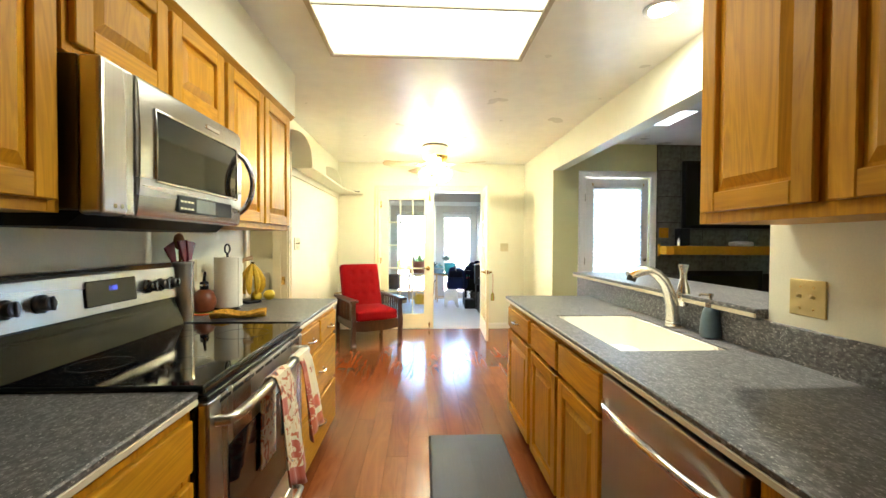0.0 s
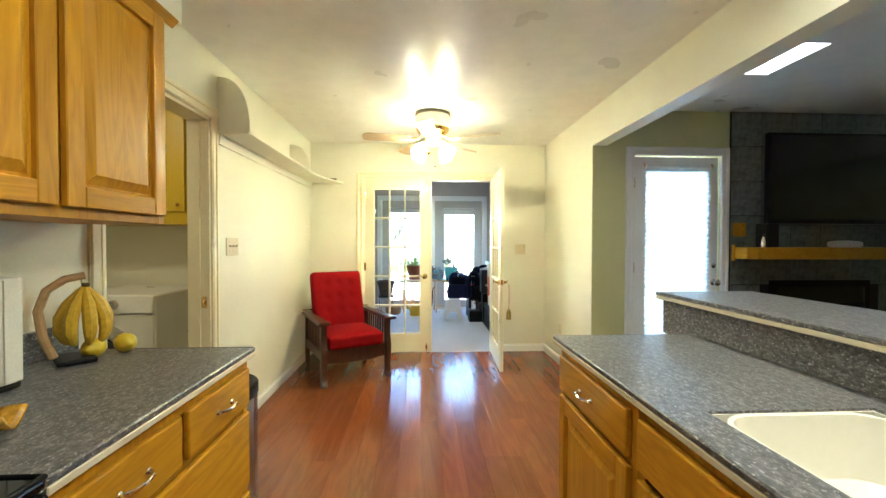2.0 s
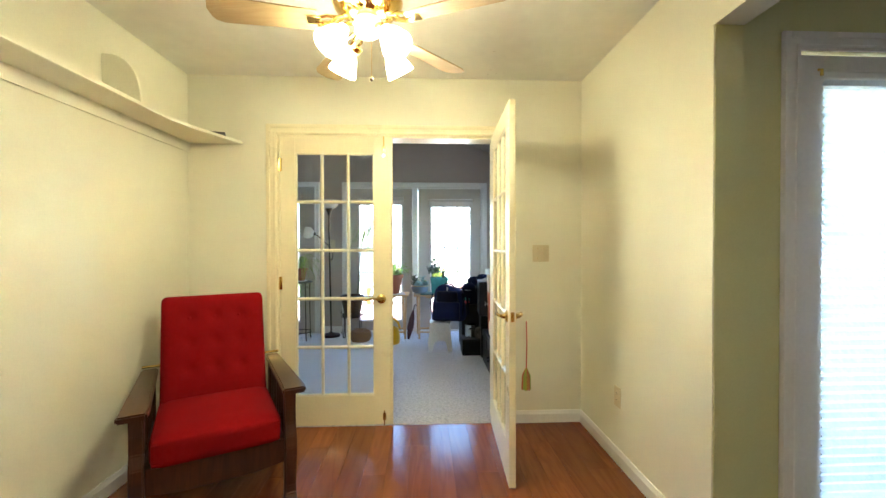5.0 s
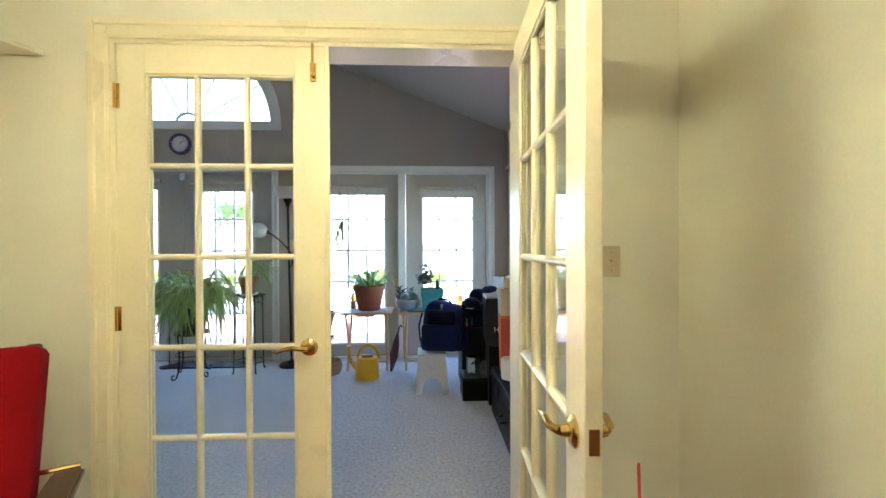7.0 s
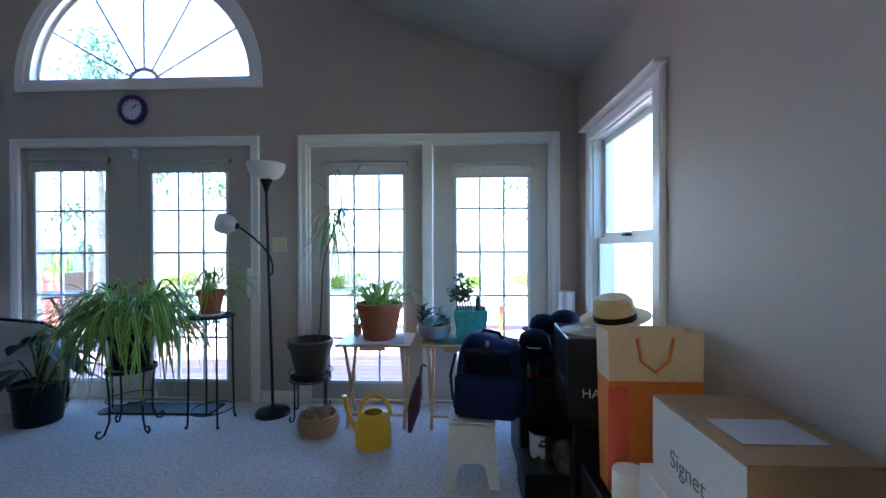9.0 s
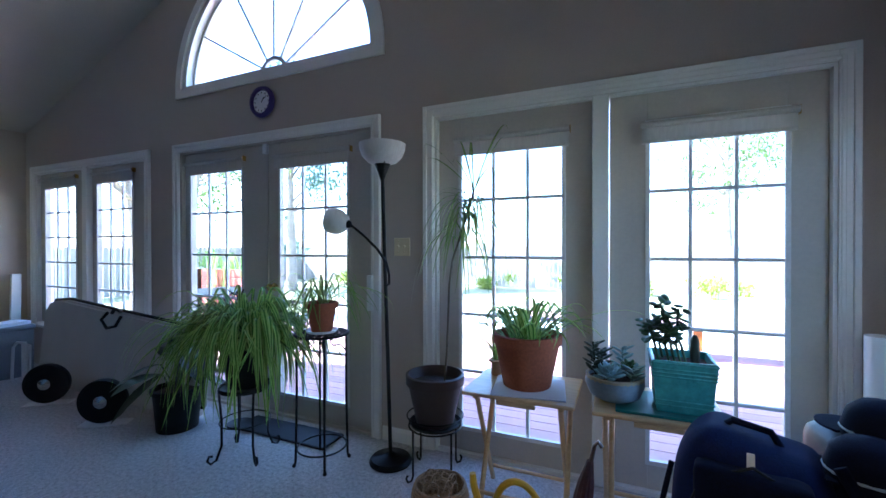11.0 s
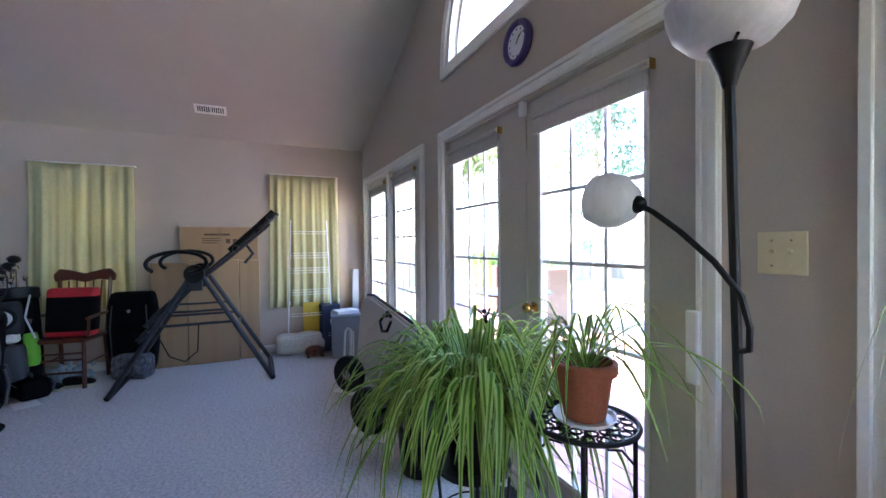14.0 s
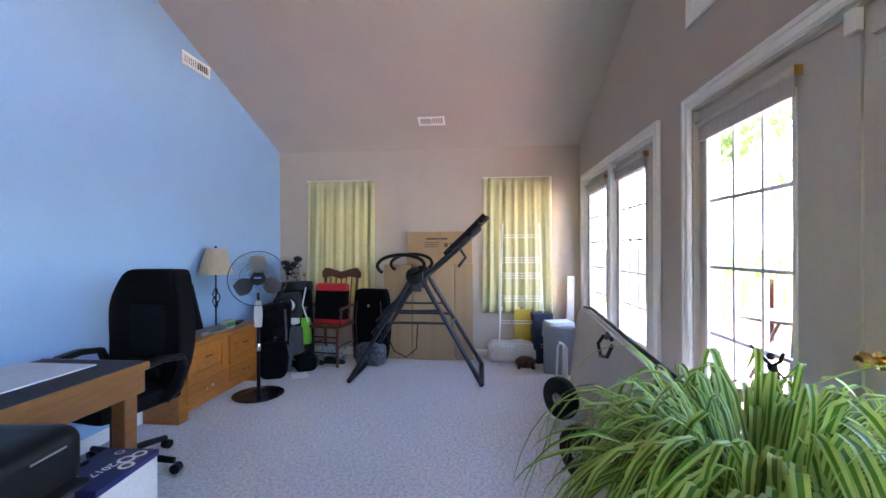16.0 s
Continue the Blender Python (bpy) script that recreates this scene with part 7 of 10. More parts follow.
# dracaena in a brown pot on a low stand
ls = thing("plant_stand", (-0.345, 8.58, 0.0), "low black wire plant stand with curled feet", "plant stand", group="iron plant stands")
for k in range(4):
    a = radians(240 + 90 * k)
    c, s = math.cos(a), math.sin(a)
    part("leg", tube([(c * r, s * r, z) for r, z in ((0.150, 0.277), (0.150, 0.16), (0.150, 0.03), (0.160, 0.008), (0.183, 0.008), (0.194, 0.03), (0.183, 0.045))], 0.006), BLACKMETAL, ls, "", True)
part("ring", wire_ring(0.150, 0.277), BLACKMETAL, ls, "", True)
part("ring", wire_ring(0.160, 0.335, 0.004), BLACKMETAL, ls, "", True)
part("tray", lathe([(0.001, 0.280), (0.136, 0.280), (0.150, 0.300), (0.145, 0.300), (0.132, 0.286), (0.001, 0.286)], cap=False), BLACKMETAL, ls, "", True)
dp = thing("dracaena", (-0.345, 8.58, 0.287), "leggy dracaena with drooping leaves in a brown pot", "plant")
pot(dp, 0.105, 0.162, 0.285, surf("brown plastic pot", (0.045, 0.027, 0.022), 0.5), 0.055, label="dark brown pot")
trunk = [(0.06, -0.01, 0.22), (0.085, -0.03, 0.40), (0.10, -0.045, 0.60), (0.112, -0.060, 0.78), (0.14, -0.080, 0.93), (0.20, -0.115, 1.06), (0.262, -0.155, 1.19), (0.298, -0.180, 1.29)]
part("trunk", tube(trunk, 0.007, seg=8, r_end=0.005), surf("grey cane bark", (0.13, 0.105, 0.075), 0.9, vary=0.2, bump=0.6, bscale=60), dp, "thin grey cane", True)
bm = bmesh.new()
rnd = random.Random(44)
def cane(z):
    return (0.20 + 0.44 * (z - 1.06), -0.115 - 0.29 * (z - 1.06), z)
for i in range(58):
    blade(bm, cane(rnd.uniform(1.02, 1.24)), rnd.uniform(0, 6.28), 1, rnd.uniform(0.02, 0.07), rnd.uniform(0.08, 0.28), rnd.uniform(0.20, 0.32), rnd.uniform(0.009, 0.015), False, 9, rnd.gauss(0, 0.04), rnd.uniform(0.22, 0.55))
for i in range(22):
    blade(bm, cane(rnd.uniform(1.15, 1.28)), rnd.uniform(0, 6.28), 1, rnd.uniform(0.01, 0.05), rnd.uniform(0.08, 0.20), rnd.uniform(0.3, 0.5), rnd.uniform(0.006, 0.011), False, 7, 0.0, rnd.uniform(0.05, 0.20))
for i in range(9):
    blade(bm, cane(1.28), 0.7 * i + rnd.uniform(-0.3, 0.3), 1, rnd.uniform(0.14, 0.30), rnd.uniform(0.12, 0.36), rnd.uniform(0.55, 0.9), 0.011, False, 7)
blade(bm, (0.06, 0.0, 0.24), 0.4, 1, 0.50, 0.03, 1.0, 0.02, False, 7)
part("foliage", bm, [surf("dracaena leaf", (0.060, 0.12, 0.030), 0.5, vary=0.3), LEAF_P], dp, "narrow drooping green leaves")
bs = thing("basket", (-0.19, 8.30, 0.001), "round coiled wicker basket under the plant stand", "basket")
WICK = surf("wicker", (0.34, 0.20, 0.09), 0.85, vary=0.25, bump=0.5, bscale=90)
for k in range(9):
    r = 0.115 + 0.02 * math.sin(math.pi * k / 9)
    part("coil", tube([(r * math.cos(a) * (1 + 0.01 * math.sin(19 * a)), r * math.sin(a), 0.008 + 0.014 * k) for a in (2 * math.pi * i / 36 for i in range(36))], 0.008, None, 6, True), WICK, bs, "", True)
rnd = random.Random(3)
for i in range(26):
    a, r = rnd.uniform(0, 6.28), rnd.uniform(0.02, 0.09)
    part("twine_loop", tube(arc((r * math.cos(a), r * math.sin(a), 0.115), 0.04, 0, 330, 12, rnd.choice(("xz", "xy", "yz"))), 0.0035, None, 5, True), WICK, bs)


# folding tray tables with pots
def tray_table(loc, w, d, h, label, rz=0):
    t = thing("folding_table", loc, label, "table", rz, "folding tray tables")
    part("top", box(-w / 2, w / 2, -d / 2, d / 2, h - 0.018, h, 0.006, seg=2), BEECH, t)
    for s in (-1, 1):
        x = s * (w / 2 - 0.06)
        for q in (-1, 1):
            bm = tube([(x + q * 0.012, -q * (d / 2 - 0.05), 0.004), (x + q * 0.012, q * (d / 2 - 0.08), h - 0.02)], 0.013, None, 8)
            part("leg", bm, BEECH, t, "", True)
        part("batten", box(x - 0.012, x + 0.012, -d / 2 + 0.03, d / 2 - 0.03, h - 0.040, h - 0.0185, 0.003), BEECH, t)
    for q in (-1, 1):
        part("stretcher", tube([(-w / 2 + 0.06, q * (d / 2 - 0.08), 0.09), (w / 2 - 0.06, q * (d / 2 - 0.08), 0.09)], 0.010), BEECH, t, "", True)
    part("catch", box(-0.09, 0.09, -d / 2 + 0.001, -d / 2 + 0.02, h - 0.040, h - 0.0185, 0.003), BEECH, t)
    return t
TZ = 0.60
tray_table((0.185, 8.50, 0.0), 0.52, 0.42, TZ, "pale wooden folding tray table holding a terracotta pot")
tray_table((0.765, 8.49, 0.0), 0.50, 0.42, TZ, "pale wooden folding tray table holding two planters")
bm = box(-0.17, 0.17, -0.15, 0.15, 0.0, 0.006, 0.002)
single("cloth", bm, surf("white terry cloth", (0.62, 0.60, 0.60), 0.95, vary=0.06, bump=0.6, bscale=160), (0.215, 8.46, TZ + 0.0005), "folded white cloth under the terracotta pot", "cloth", rz=8)
bp = thing("spider_plant", (0.20, 8.48, TZ + 0.0068), "spider plant in a wide terracotta pot on a cloth", "plant", group="spider plants")
pot(bp, 0.115, 0.165, 0.26, TERRACOTTA, 0.045, label="wide red terracotta pot")
part("foliage", tuft(66, 25, 0.10, (0.14, 0.34), (0.07, 0.20), (0.42, 0.72), (0.015, 0.028), 0.21, drop=(0.02, 0.12)), [LEAF_G, LEAF_P], bp, "pale striped leaves")
bm = bmesh.new()
blade(bm, (0.05, 0, 0.24), -0.05, 1, 0.16, 0.52, 0.6, 0.012, True, 12)
blade(bm, (-0.05, 0, 0.24), 3.3, 1, 0.17, 0.36, 0.65, 0.012, True, 12)
part("runner", bm, [LEAF_G, LEAF_P], bp, "long pale runners")
sm = thing("small_pot", (0.01, 8.60, TZ + 0.0005), "small clay pot with a wilted seedling", "plant")
pot(sm, 0.028, 0.036, 0.085, surf("tan clay", (0.42, 0.26, 0.14), 0.8), 0.012, label="small tan clay pot")
part("foliage", tuft(9, 3, 0.015, (0.03, 0.08), (0.06, 0.14), (0.5, 0.9), (0.010, 0.016), 0.07, False), [LEAF_G, LEAF_P], sm, "wilted stems")

gp = thing("bowl_planter", (0.60, 8.45, TZ + 0.012), "round blue-grey bowl planted with succulents", "planter")
part("bowl", lathe([(0.07, 0), (0.105, 0.02), (0.125, 0.07), (0.12, 0.105), (0.112, 0.105), (0.112, 0.08), (0.06, 0.06)], seg=32, cap=False), surf("blue grey ceramic", (0.22, 0.27, 0.30), 0.4, vary=0.08), gp, "", True)
part("rim_band", lathe([(0.1215, 0.088), (0.1225, 0.104), (0.112, 0.107), (0.111, 0.1)], cap=False), surf("tan rim", (0.42, 0.34, 0.20), 0.5), gp, "tan glazed rim", True)
part("soil", lathe([(0.111, 0.085), (0.001, 0.092)], cap=False), SOIL, gp)
SUCC = surf("blue green succulent", (0.22, 0.33, 0.33), 0.5, vary=0.15)
def leaf_on(parent, data, m):
    """One fleshy leaf under a rosette or a stem; leaves alike share their mesh."""
    ob = new("leaf", data)
    ob.parent = parent
    ob.matrix_basis = m
    return ob


def leaf_mesh(r, squash, mat):
    ob = part("leaf", ball((0, 0, 0), r, None, 8, squash), mat, None, "", True)
    data = ob.data
    bpy.data.objects.remove(ob)
    return data


def rosette(parent, at, r, n, mat):
    heart = part("rosette", ball((at[0], at[1], at[2] + r * 0.45), r * 0.2, None, 8), mat, parent, "fleshy rosette", True)
    data = leaf_mesh(r * 0.36, (1.0, 0.62, 0.22), mat)
    for i in range(n):
        a, q = i * 2.39996, i / n
        rr = r * (0.25 + 0.75 * math.sqrt(q))
        leaf_on(heart, data, Matrix.Translation((at[0] + rr * 0.62 * math.cos(a), at[1] + rr * 0.62 * math.sin(a), at[2] + r * 0.6 * (1 - q))) @ Matrix.Rotation(a, 4, "Z") @ Matrix.Rotation(radians(-65 + 55 * q), 4, "Y"))
rosette(gp, (-0.02, -0.07, 0.11), 0.075, 26, SUCC)
rosette(gp, (0.06, 0.02, 0.13), 0.05, 20, surf("green succulent", (0.10, 0.20, 0.07), 0.45, vary=0.2))
STEM_LEAF = {m: leaf_mesh(0.022, (1.3, 0.6, 0.25), m) for m in (DARKLEAF, SUCC)}
for i, (x, y, h) in enumerate(((-0.08, 0.02, 0.24), (-0.05, 0.05, 0.20), (0.03, 0.05, 0.22), (0.07, -0.03, 0.15))):
    mat = DARKLEAF if i < 2 else SUCC
    stem = part("stem", tube([(x, y, 0.08), (x * 1.15, y, h)], 0.005), mat, gp, "leafy succulent stem", True)
    for k in range(14):
        a = k * 2.4
        leaf_on(stem, STEM_LEAF[mat], Matrix.Translation((x * 1.1 + 0.026 * math.cos(a), y + 0.026 * math.sin(a), 0.11 + (h - 0.10) * k / 14)) @ Matrix.Rotation(a, 4, "Z") @ Matrix.Rotation(radians(-30), 4, "Y"))

TEAL = surf("teal glaze", (0.085, 0.30, 0.28), 0.22, vary=0.12, scale=18)
sq = thing("square_planter", (0.86, 8.46, TZ + 0.012), "square teal glazed planter with ribbed sides on a tray", "planter")
def tapered_box(w0, w1, h, t=0.012):
    bm = bmesh.new()
    def ring(w, z):
        return [bm.verts.new((x * w / 2, y * w / 2, z)) for x, y in ((-1, -1), (1, -1), (1, 1), (-1, 1))]
    rs = [ring(w0, 0), ring(w1, h), ring(w1 - 2 * t, h), ring(w0 - 2 * t, t)]
    bm.faces.new(rs[0][::-1]), bm.faces.new(rs[3])
    for p, q in zip(rs, rs[1:]):
        for k in range(4):
            bm.faces.new((p[k], p[(k + 1) % 4], q[(k + 1) % 4], q[k]))
    bmesh.ops.recalc_face_normals(bm, faces=bm.faces[:])
    bmesh.ops.bevel(bm, geom=bm.edges[:], offset=0.003, segments=2, affect="EDGES")
    return bm
part("pot", tapered_box(0.195, 0.235, 0.215), TEAL, sq)
for z in (0.03, 0.05, 0.15, 0.165, 0.18, 0.205):
    w = 0.195 + 0.04 * z / 0.215 + 0.003
    part("rib", tube([(-w / 2, -w / 2, z), (w / 2, -w / 2, z), (w / 2, w / 2, z), (-w / 2, w / 2, z)], 0.004, None, 6, True), TEAL, sq, "", True)
part("soil", box(-0.10, 0.10, -0.10, 0.10, 0.15, 0.185), SOIL, sq)
rnd = random.Random(12)
JADE = surf("jade leaf", (0.050, 0.105, 0.045), 0.4, vary=0.3)
jade_leaf = leaf_mesh(0.020, (1.2, 0.8, 0.3), JADE)
for i in range(6):
    x, y = -0.08 + 0.02 * i, rnd.uniform(-0.06, 0.06)
    top = (x + rnd.uniform(-0.15, 0.01), y + rnd.uniform(-0.05, 0.05), 0.34 + 0.02 * i)
    mid = (x - 0.02, y, 0.26)
    twig = part("jade_stem", tube([(x, y, 0.17), mid, top], 0.006, None, 6), JADE, sq, "jade stem with round leaves", True)
    for k in range(16):
        c = Vector(mid).lerp(Vector(top), rnd.random())
        leaf_on(twig, jade_leaf, Matrix.Translation(c + Vector((rnd.uniform(-0.035, 0.035), rnd.uniform(-0.035, 0.035), rnd.uniform(-0.01, 0.03)))) @ Matrix.Rotation(rnd.uniform(0, 6), 4, "Z") @ Matrix.Rotation(rnd.uniform(-0.7, 0.7), 4, "Y"))
part("cactus", lathe([(0.016, 0.16), (0.018, 0.22), (0.016, 0.28), (0.008, 0.30), (0.001, 0.303)], at=(0.055, 0.02, 0), wave=0.06), surf("dark cactus", (0.03, 0.04, 0.025), 0.8), sq, "short dark cactus", True)
single("plant_tray", box(-0.255, 0.125, -0.15, 0.15, 0, 0.011, 0.004), surf("green plastic tray", (0.03, 0.14, 0.11), 0.35), (0.86, 8.46, TZ + 0.0005), "flat dark green tray under the planters", "tray")

# watering can, folded umbrella, stool
wc = thing("watering_can", (0.225, 8.13, 0.001), "bright yellow plastic watering can", "watering can")
wc.scale = (1.2, 1.2, 1.2)
YELP = surf("yellow plastic", (0.75, 0.42, 0.01), 0.3, vary=0.03)
part("body", lathe([(0.085, 0), (0.095, 0.006), (0.098, 0.06), (0.090, 0.13), (0.075, 0.165), (0.05, 0.175), (0.048, 0.17)], cap=False), YELP, wc, "", True)
part("base", lathe([(0.001, 0.002), (0.09, 0.002)], cap=False), YELP, wc)
part("handle", tube(arc((0.01, 0, 0.14), 0.085, 10, 185, 16, "xz", 0.125), 0.012), YELP, wc, "", True)
part("spout", tube([(-0.07, 0, 0.05), (-0.12, 0, 0.12), (-0.15, 0.0, 0.22), (-0.155, 0, 0.26)], 0.016, r_end=0.012), YELP, wc, "", True)
um = thing("umbrella", (0.44, 8.27, 0.001), "folded dark red umbrella leaning between the tables", "umbrella")
bm = bmesh.new()
for i in range(8):
    a = 2 * math.pi * i / 8
    tube([(0.0, 0, 0.02), (0.03 * math.cos(a), 0.03 * math.sin(a), 0.18), (0.02 * math.cos(a), 0.02 * math.sin(a), 0.30), (0.0, 0, 0.40)], 0.014, bm, 6)
bm.transform(Matrix.Rotation(radians(10), 4, "Y"))
part("canopy", bm, surf("dark red nylon", (0.07, 0.018, 0.02), 0.6, vary=0.2), um, "folded canopy", True)
part("handle", tube([(0.07, 0, 0.38), (0.085, 0, 0.46), (0.10, 0, 0.48), (0.115, 0, 0.46)], 0.009), DARKWOOD, um, "", True)

st2 = thing("step_stool", (0.845, 7.80, 0.001), "white plastic step stool with cut-out sides", "stool")
WHP = surf("white stool plastic", (0.72, 0.71, 0.70), 0.4)
def stool_side(w0, w1, h, hole=True):
    o = [(-w0 / 2, 0), (-w0 / 2 + 0.055, 0), (-w0 / 2 + 0.075, 0.11), (-0.04, 0.13), (0.04, 0.13), (w0 / 2 - 0.075, 0.11), (w0 / 2 - 0.055, 0), (w0 / 2, 0), (w1 / 2, h), (-w1 / 2, h)]
    return o
for s in (-1, 1):
    bm = prism(stool_side(0.29, 0.235, 0.325), -0.010, 0.010, "y", None, 0.004)
    bm.transform(Matrix.Translation((0, s * 0.135, 0)) @ Matrix.Rotation(radians(s * 5), 4, "X"))
    part("side", bm, WHP, st2)
    for x in (-0.03, 0.03):
        # No hole is cut: a black disc paints the grip hole's shade.
        bm = tube([(x, s * 0.118 - s * 0.012, 0.235), (x, s * 0.118 + s * 0.0045, 0.235)], 0.015, None, 14)
        part("hole_shade_disc", bm, BLACK, st2)
    bm = prism([(v * 0.9, z) for v, z in stool_side(0.29, 0.235, 0.325)], -0.010, 0.010, "x", None, 0.004)
    bm.transform(Matrix.Translation((s * 0.125, 0, 0)) @ Matrix.Rotation(radians(-s * 5), 4, "Y"))
    part("end", bm, WHP, st2)
part("top", box(-0.125, 0.125, -0.12, 0.12, 0.322, 0.340, 0.006, seg=2), WHP, st2)
for i in range(5):
    for j in range(5):
        part("dimple", tube([(-0.09 + i * 0.045, -0.085 + j * 0.0425, 0.3402), (-0.09 + i * 0.045, -0.085 + j * 0.0425, 0.3412)], 0.008, None, 8), surf("stool dimple", (0.3, 0.3, 0.3), 0.6) if i + j == 0 else WHP, st2)

# backpack on the stool
BAGCLOTH = surf("black bag cloth", (0.004, 0.004, 0.005), 0.95, vary=0.3, scale=12, bump=0.4, bscale=180, spec=0.06)
NAVY = surf("navy nylon", (0.007, 0.012, 0.055), 0.75, vary=0.2, bump=0.5, bscale=220, spec=0.15)
NAVY2 = surf("dark navy nylon", (0.004, 0.005, 0.018), 0.8, vary=0.2, bump=0.4, bscale=220, spec=0.12)
bk = thing("backpack", (0.955, 7.83, 0.343), "navy blue nylon backpack slumped on the stool", "backpack", rz=-12)
bk.scale = (1.08, 1.08, 1.12)
bm = cushion(-0.20, 0.20, -0.10, 0.12, 0.0, 0.39, 0.03, 12)
for v in bm.verts:
    f = v.co.z / 0.39
    v.co.x = v.co.x * (1.0 - 0.10 * f - 0.28 * f ** 4) + 0.02 * f + 0.007 * math.sin(17 * v.co.z + 9 * v.co.y)
    v.co.y += 0.010 * math.sin(14 * v.co.z + 11 * v.co.x) + 0.006 * math.sin(31 * v.co.x - 9 * v.co.z) + 0.05 * f
    v.co.z -= 0.05 * f * (v.co.x / 0.2 + 0.3)
part("main_body", bm, NAVY, bk, "", True)
bm = cushion(-0.16, 0.14, -0.165, -0.08, 0.02, 0.22, 0.025, 10)
part("front_pocket", bm, NAVY, bk, "zipped front pocket", True)
bm = cushion(-0.12, 0.11, -0.125, -0.05, 0.20, 0.33, 0.02, 9)
part("upper_pocket", bm, NAVY2, bk, "zipped upper pocket", True)
part("zip", tube([(-0.13, -0.12, 0.22), (-0.10, -0.115, 0.30), (0.0, -0.10, 0.345), (0.10, -0.105, 0.30), (0.125, -0.115, 0.22)], 0.004), BLACK, bk, "black zip", True)
part("loop_tag", box(-0.012, 0.004, -0.088, -0.085, 0.335, 0.372, 0.001), WHITEPL, bk, "small pale loop tag")
for u in (-0.17, 0.16):
    part("side_strap", tube([(u, -0.07, 0.30), (u * 1.12, -0.10, 0.20), (u * 1.05, -0.10, 0.08)], 0.007), NAVY2, bk, "dark webbing strap", True)
part("patch", box(-0.045, 0.055, -0.135, -0.130, 0.272, 0.298, 0.001), surf("grey badge", (0.25, 0.25, 0.27), 0.5), bk, "small plain grey badge")
part("grab_handle", tube([(-0.06, 0.05, 0.375), (-0.04, 0.03, 0.402), (0.04, 0.025, 0.392), (0.06, 0.04, 0.355)], 0.009), NAVY2, bk, "", True)
part("strap", tube([(0.16, -0.02, 0.36), (0.215, -0.05, 0.26), (0.225, -0.04, 0.10), (0.19, 0.0, 0.02)], 0.014), NAVY2, bk, "", True)

# clutter along the east wall
BOXB = surf("glossy black carton", (0.010, 0.010, 0.012), 0.3)
KRAFT = surf("kraft cardboard", (0.36, 0.23, 0.12), 0.8, vary=0.06, bump=0.2, bscale=90)
KRAFT2 = surf("white carton", (0.62, 0.58, 0.52), 0.7, vary=0.04)
tk = thing("trunk", (1.295, 6.20, 0.001), "long black storage trunk with metal corners by the wall", "trunk")
part("body", box(0, 0.42, 0, 1.08, 0.0, 0.27, 0.008, seg=2), BLACK, tk)
part("lid", box(-0.006, 0.424, -0.006, 1.086, 0.274, 0.35, 0.012, seg=2), BLACK, tk)
for y in (0.25, 0.80):
    c = part("clasp", box(-0.016, -0.004, y - 0.03, y + 0.03, 0.20, 0.30, 0.004), surf("dull clasp", (0.09, 0.09, 0.10), 0.35, 0.8), tk, "dull metal clasp")
part("handle", tube([(-0.006, 0.48, 0.17), (-0.035, 0.50, 0.16), (-0.035, 0.58, 0.16), (-0.006, 0.60, 0.17)], 0.009), BLACKMETAL, tk, "", True)
def carton(name, loc, sx, sy, sz, mat, label, rz=0, tape=True):
    c = thing(name, loc, label, "box", rz, "boxes")
    part("carton_shell", box(-sx / 2, sx / 2, -sy / 2, sy / 2, 0, sz - 0.004, 0.003), mat, c)
    for s in (-1, 1):
        part("flap", box(-sx / 2 + 0.001, sx / 2 - 0.001, *sorted((s * 0.002, s * (sy / 2 - 0.001))), sz - 0.0035, sz, 0.001), mat, c)
    if tape:
        part("tape", box(-sx / 2 - 0.0006, sx / 2 + 0.0006, -0.025, 0.025, sz + 0.0002, sz + 0.001), surf("packing tape", (0.40, 0.30, 0.20), 0.25), c)
    return c
GREENP = surf("green print", (0.02, 0.16, 0.06), 0.5)
c = carton("carton", (1.515, 6.60, 0.3525), 0.34, 0.48, 0.235, KRAFT2, "white shipping carton with a green printed end", 0, False)
part("print", box(-0.172, -0.1705, -0.24, 0.03, 0.0, 0.20), GREENP, c, "green printed panel")
part("print", box(-0.17, 0.17, -0.2415, -0.2405, 0.0, 0.22), GREENP, c, "green printed panel")
word("X-", 0.11, c, KRAFT2, Matrix.Translation((-0.03, -0.2418, 0.15)) @ FACE_NY)
part("mark", lathe([(0.022, 0), (0.022, 0.001), (0.016, 0.001), (0.016, 0.0)], cap=False), KRAFT2, c).matrix_basis = Matrix.Translation((-0.10, -0.2418, 0.05)) @ Matrix.Rotation(radians(90), 4, "X")
c = carton("carton", (1.54, 6.63, 0.589), 0.30, 0.42, 0.215, KRAFT, "open-flapped cardboard carton with pale sides", 0)
part("print", box(-0.152, -0.1505, -0.21, 0.21, 0.0, 0.21), KRAFT2, c, "pale printed side")
word("Signet", 0.07, c, surf("grey print", (0.15, 0.14, 0.15), 0.6), Matrix.Translation((-0.1525, 0.02, 0.07)) @ FACE_NX)
part("plastic_sleeve", box(-0.10, 0.10, -0.12, 0.02, 0.2165, 0.219, 0.001), surf("clear pouch", (0.5, 0.5, 0.55), 0.12), c)
single("paper_stack", lathe([(0.055, 0), (0.058, 0.01), (0.058, 0.13), (0.055, 0.14), (0.001, 0.141)]), PAPER, (1.37, 6.97, 0.3525), "short roll of white paper towels on the trunk", "paper roll", smooth=True)
sbx = thing("speaker_box", (1.50, 7.50, 0.001), "glossy black carton with white lettering", "box", rz=-4)
part("lower_box", box(-0.20, 0.20, -0.13, 0.30, 0.0, 0.47, 0.006), BLACK, sbx, "dark lower case")
part("upper_box", box(-0.22, 0.20, -0.11, 0.28, 0.475, 0.85, 0.004), BOXB, sbx, "glossy black carton")
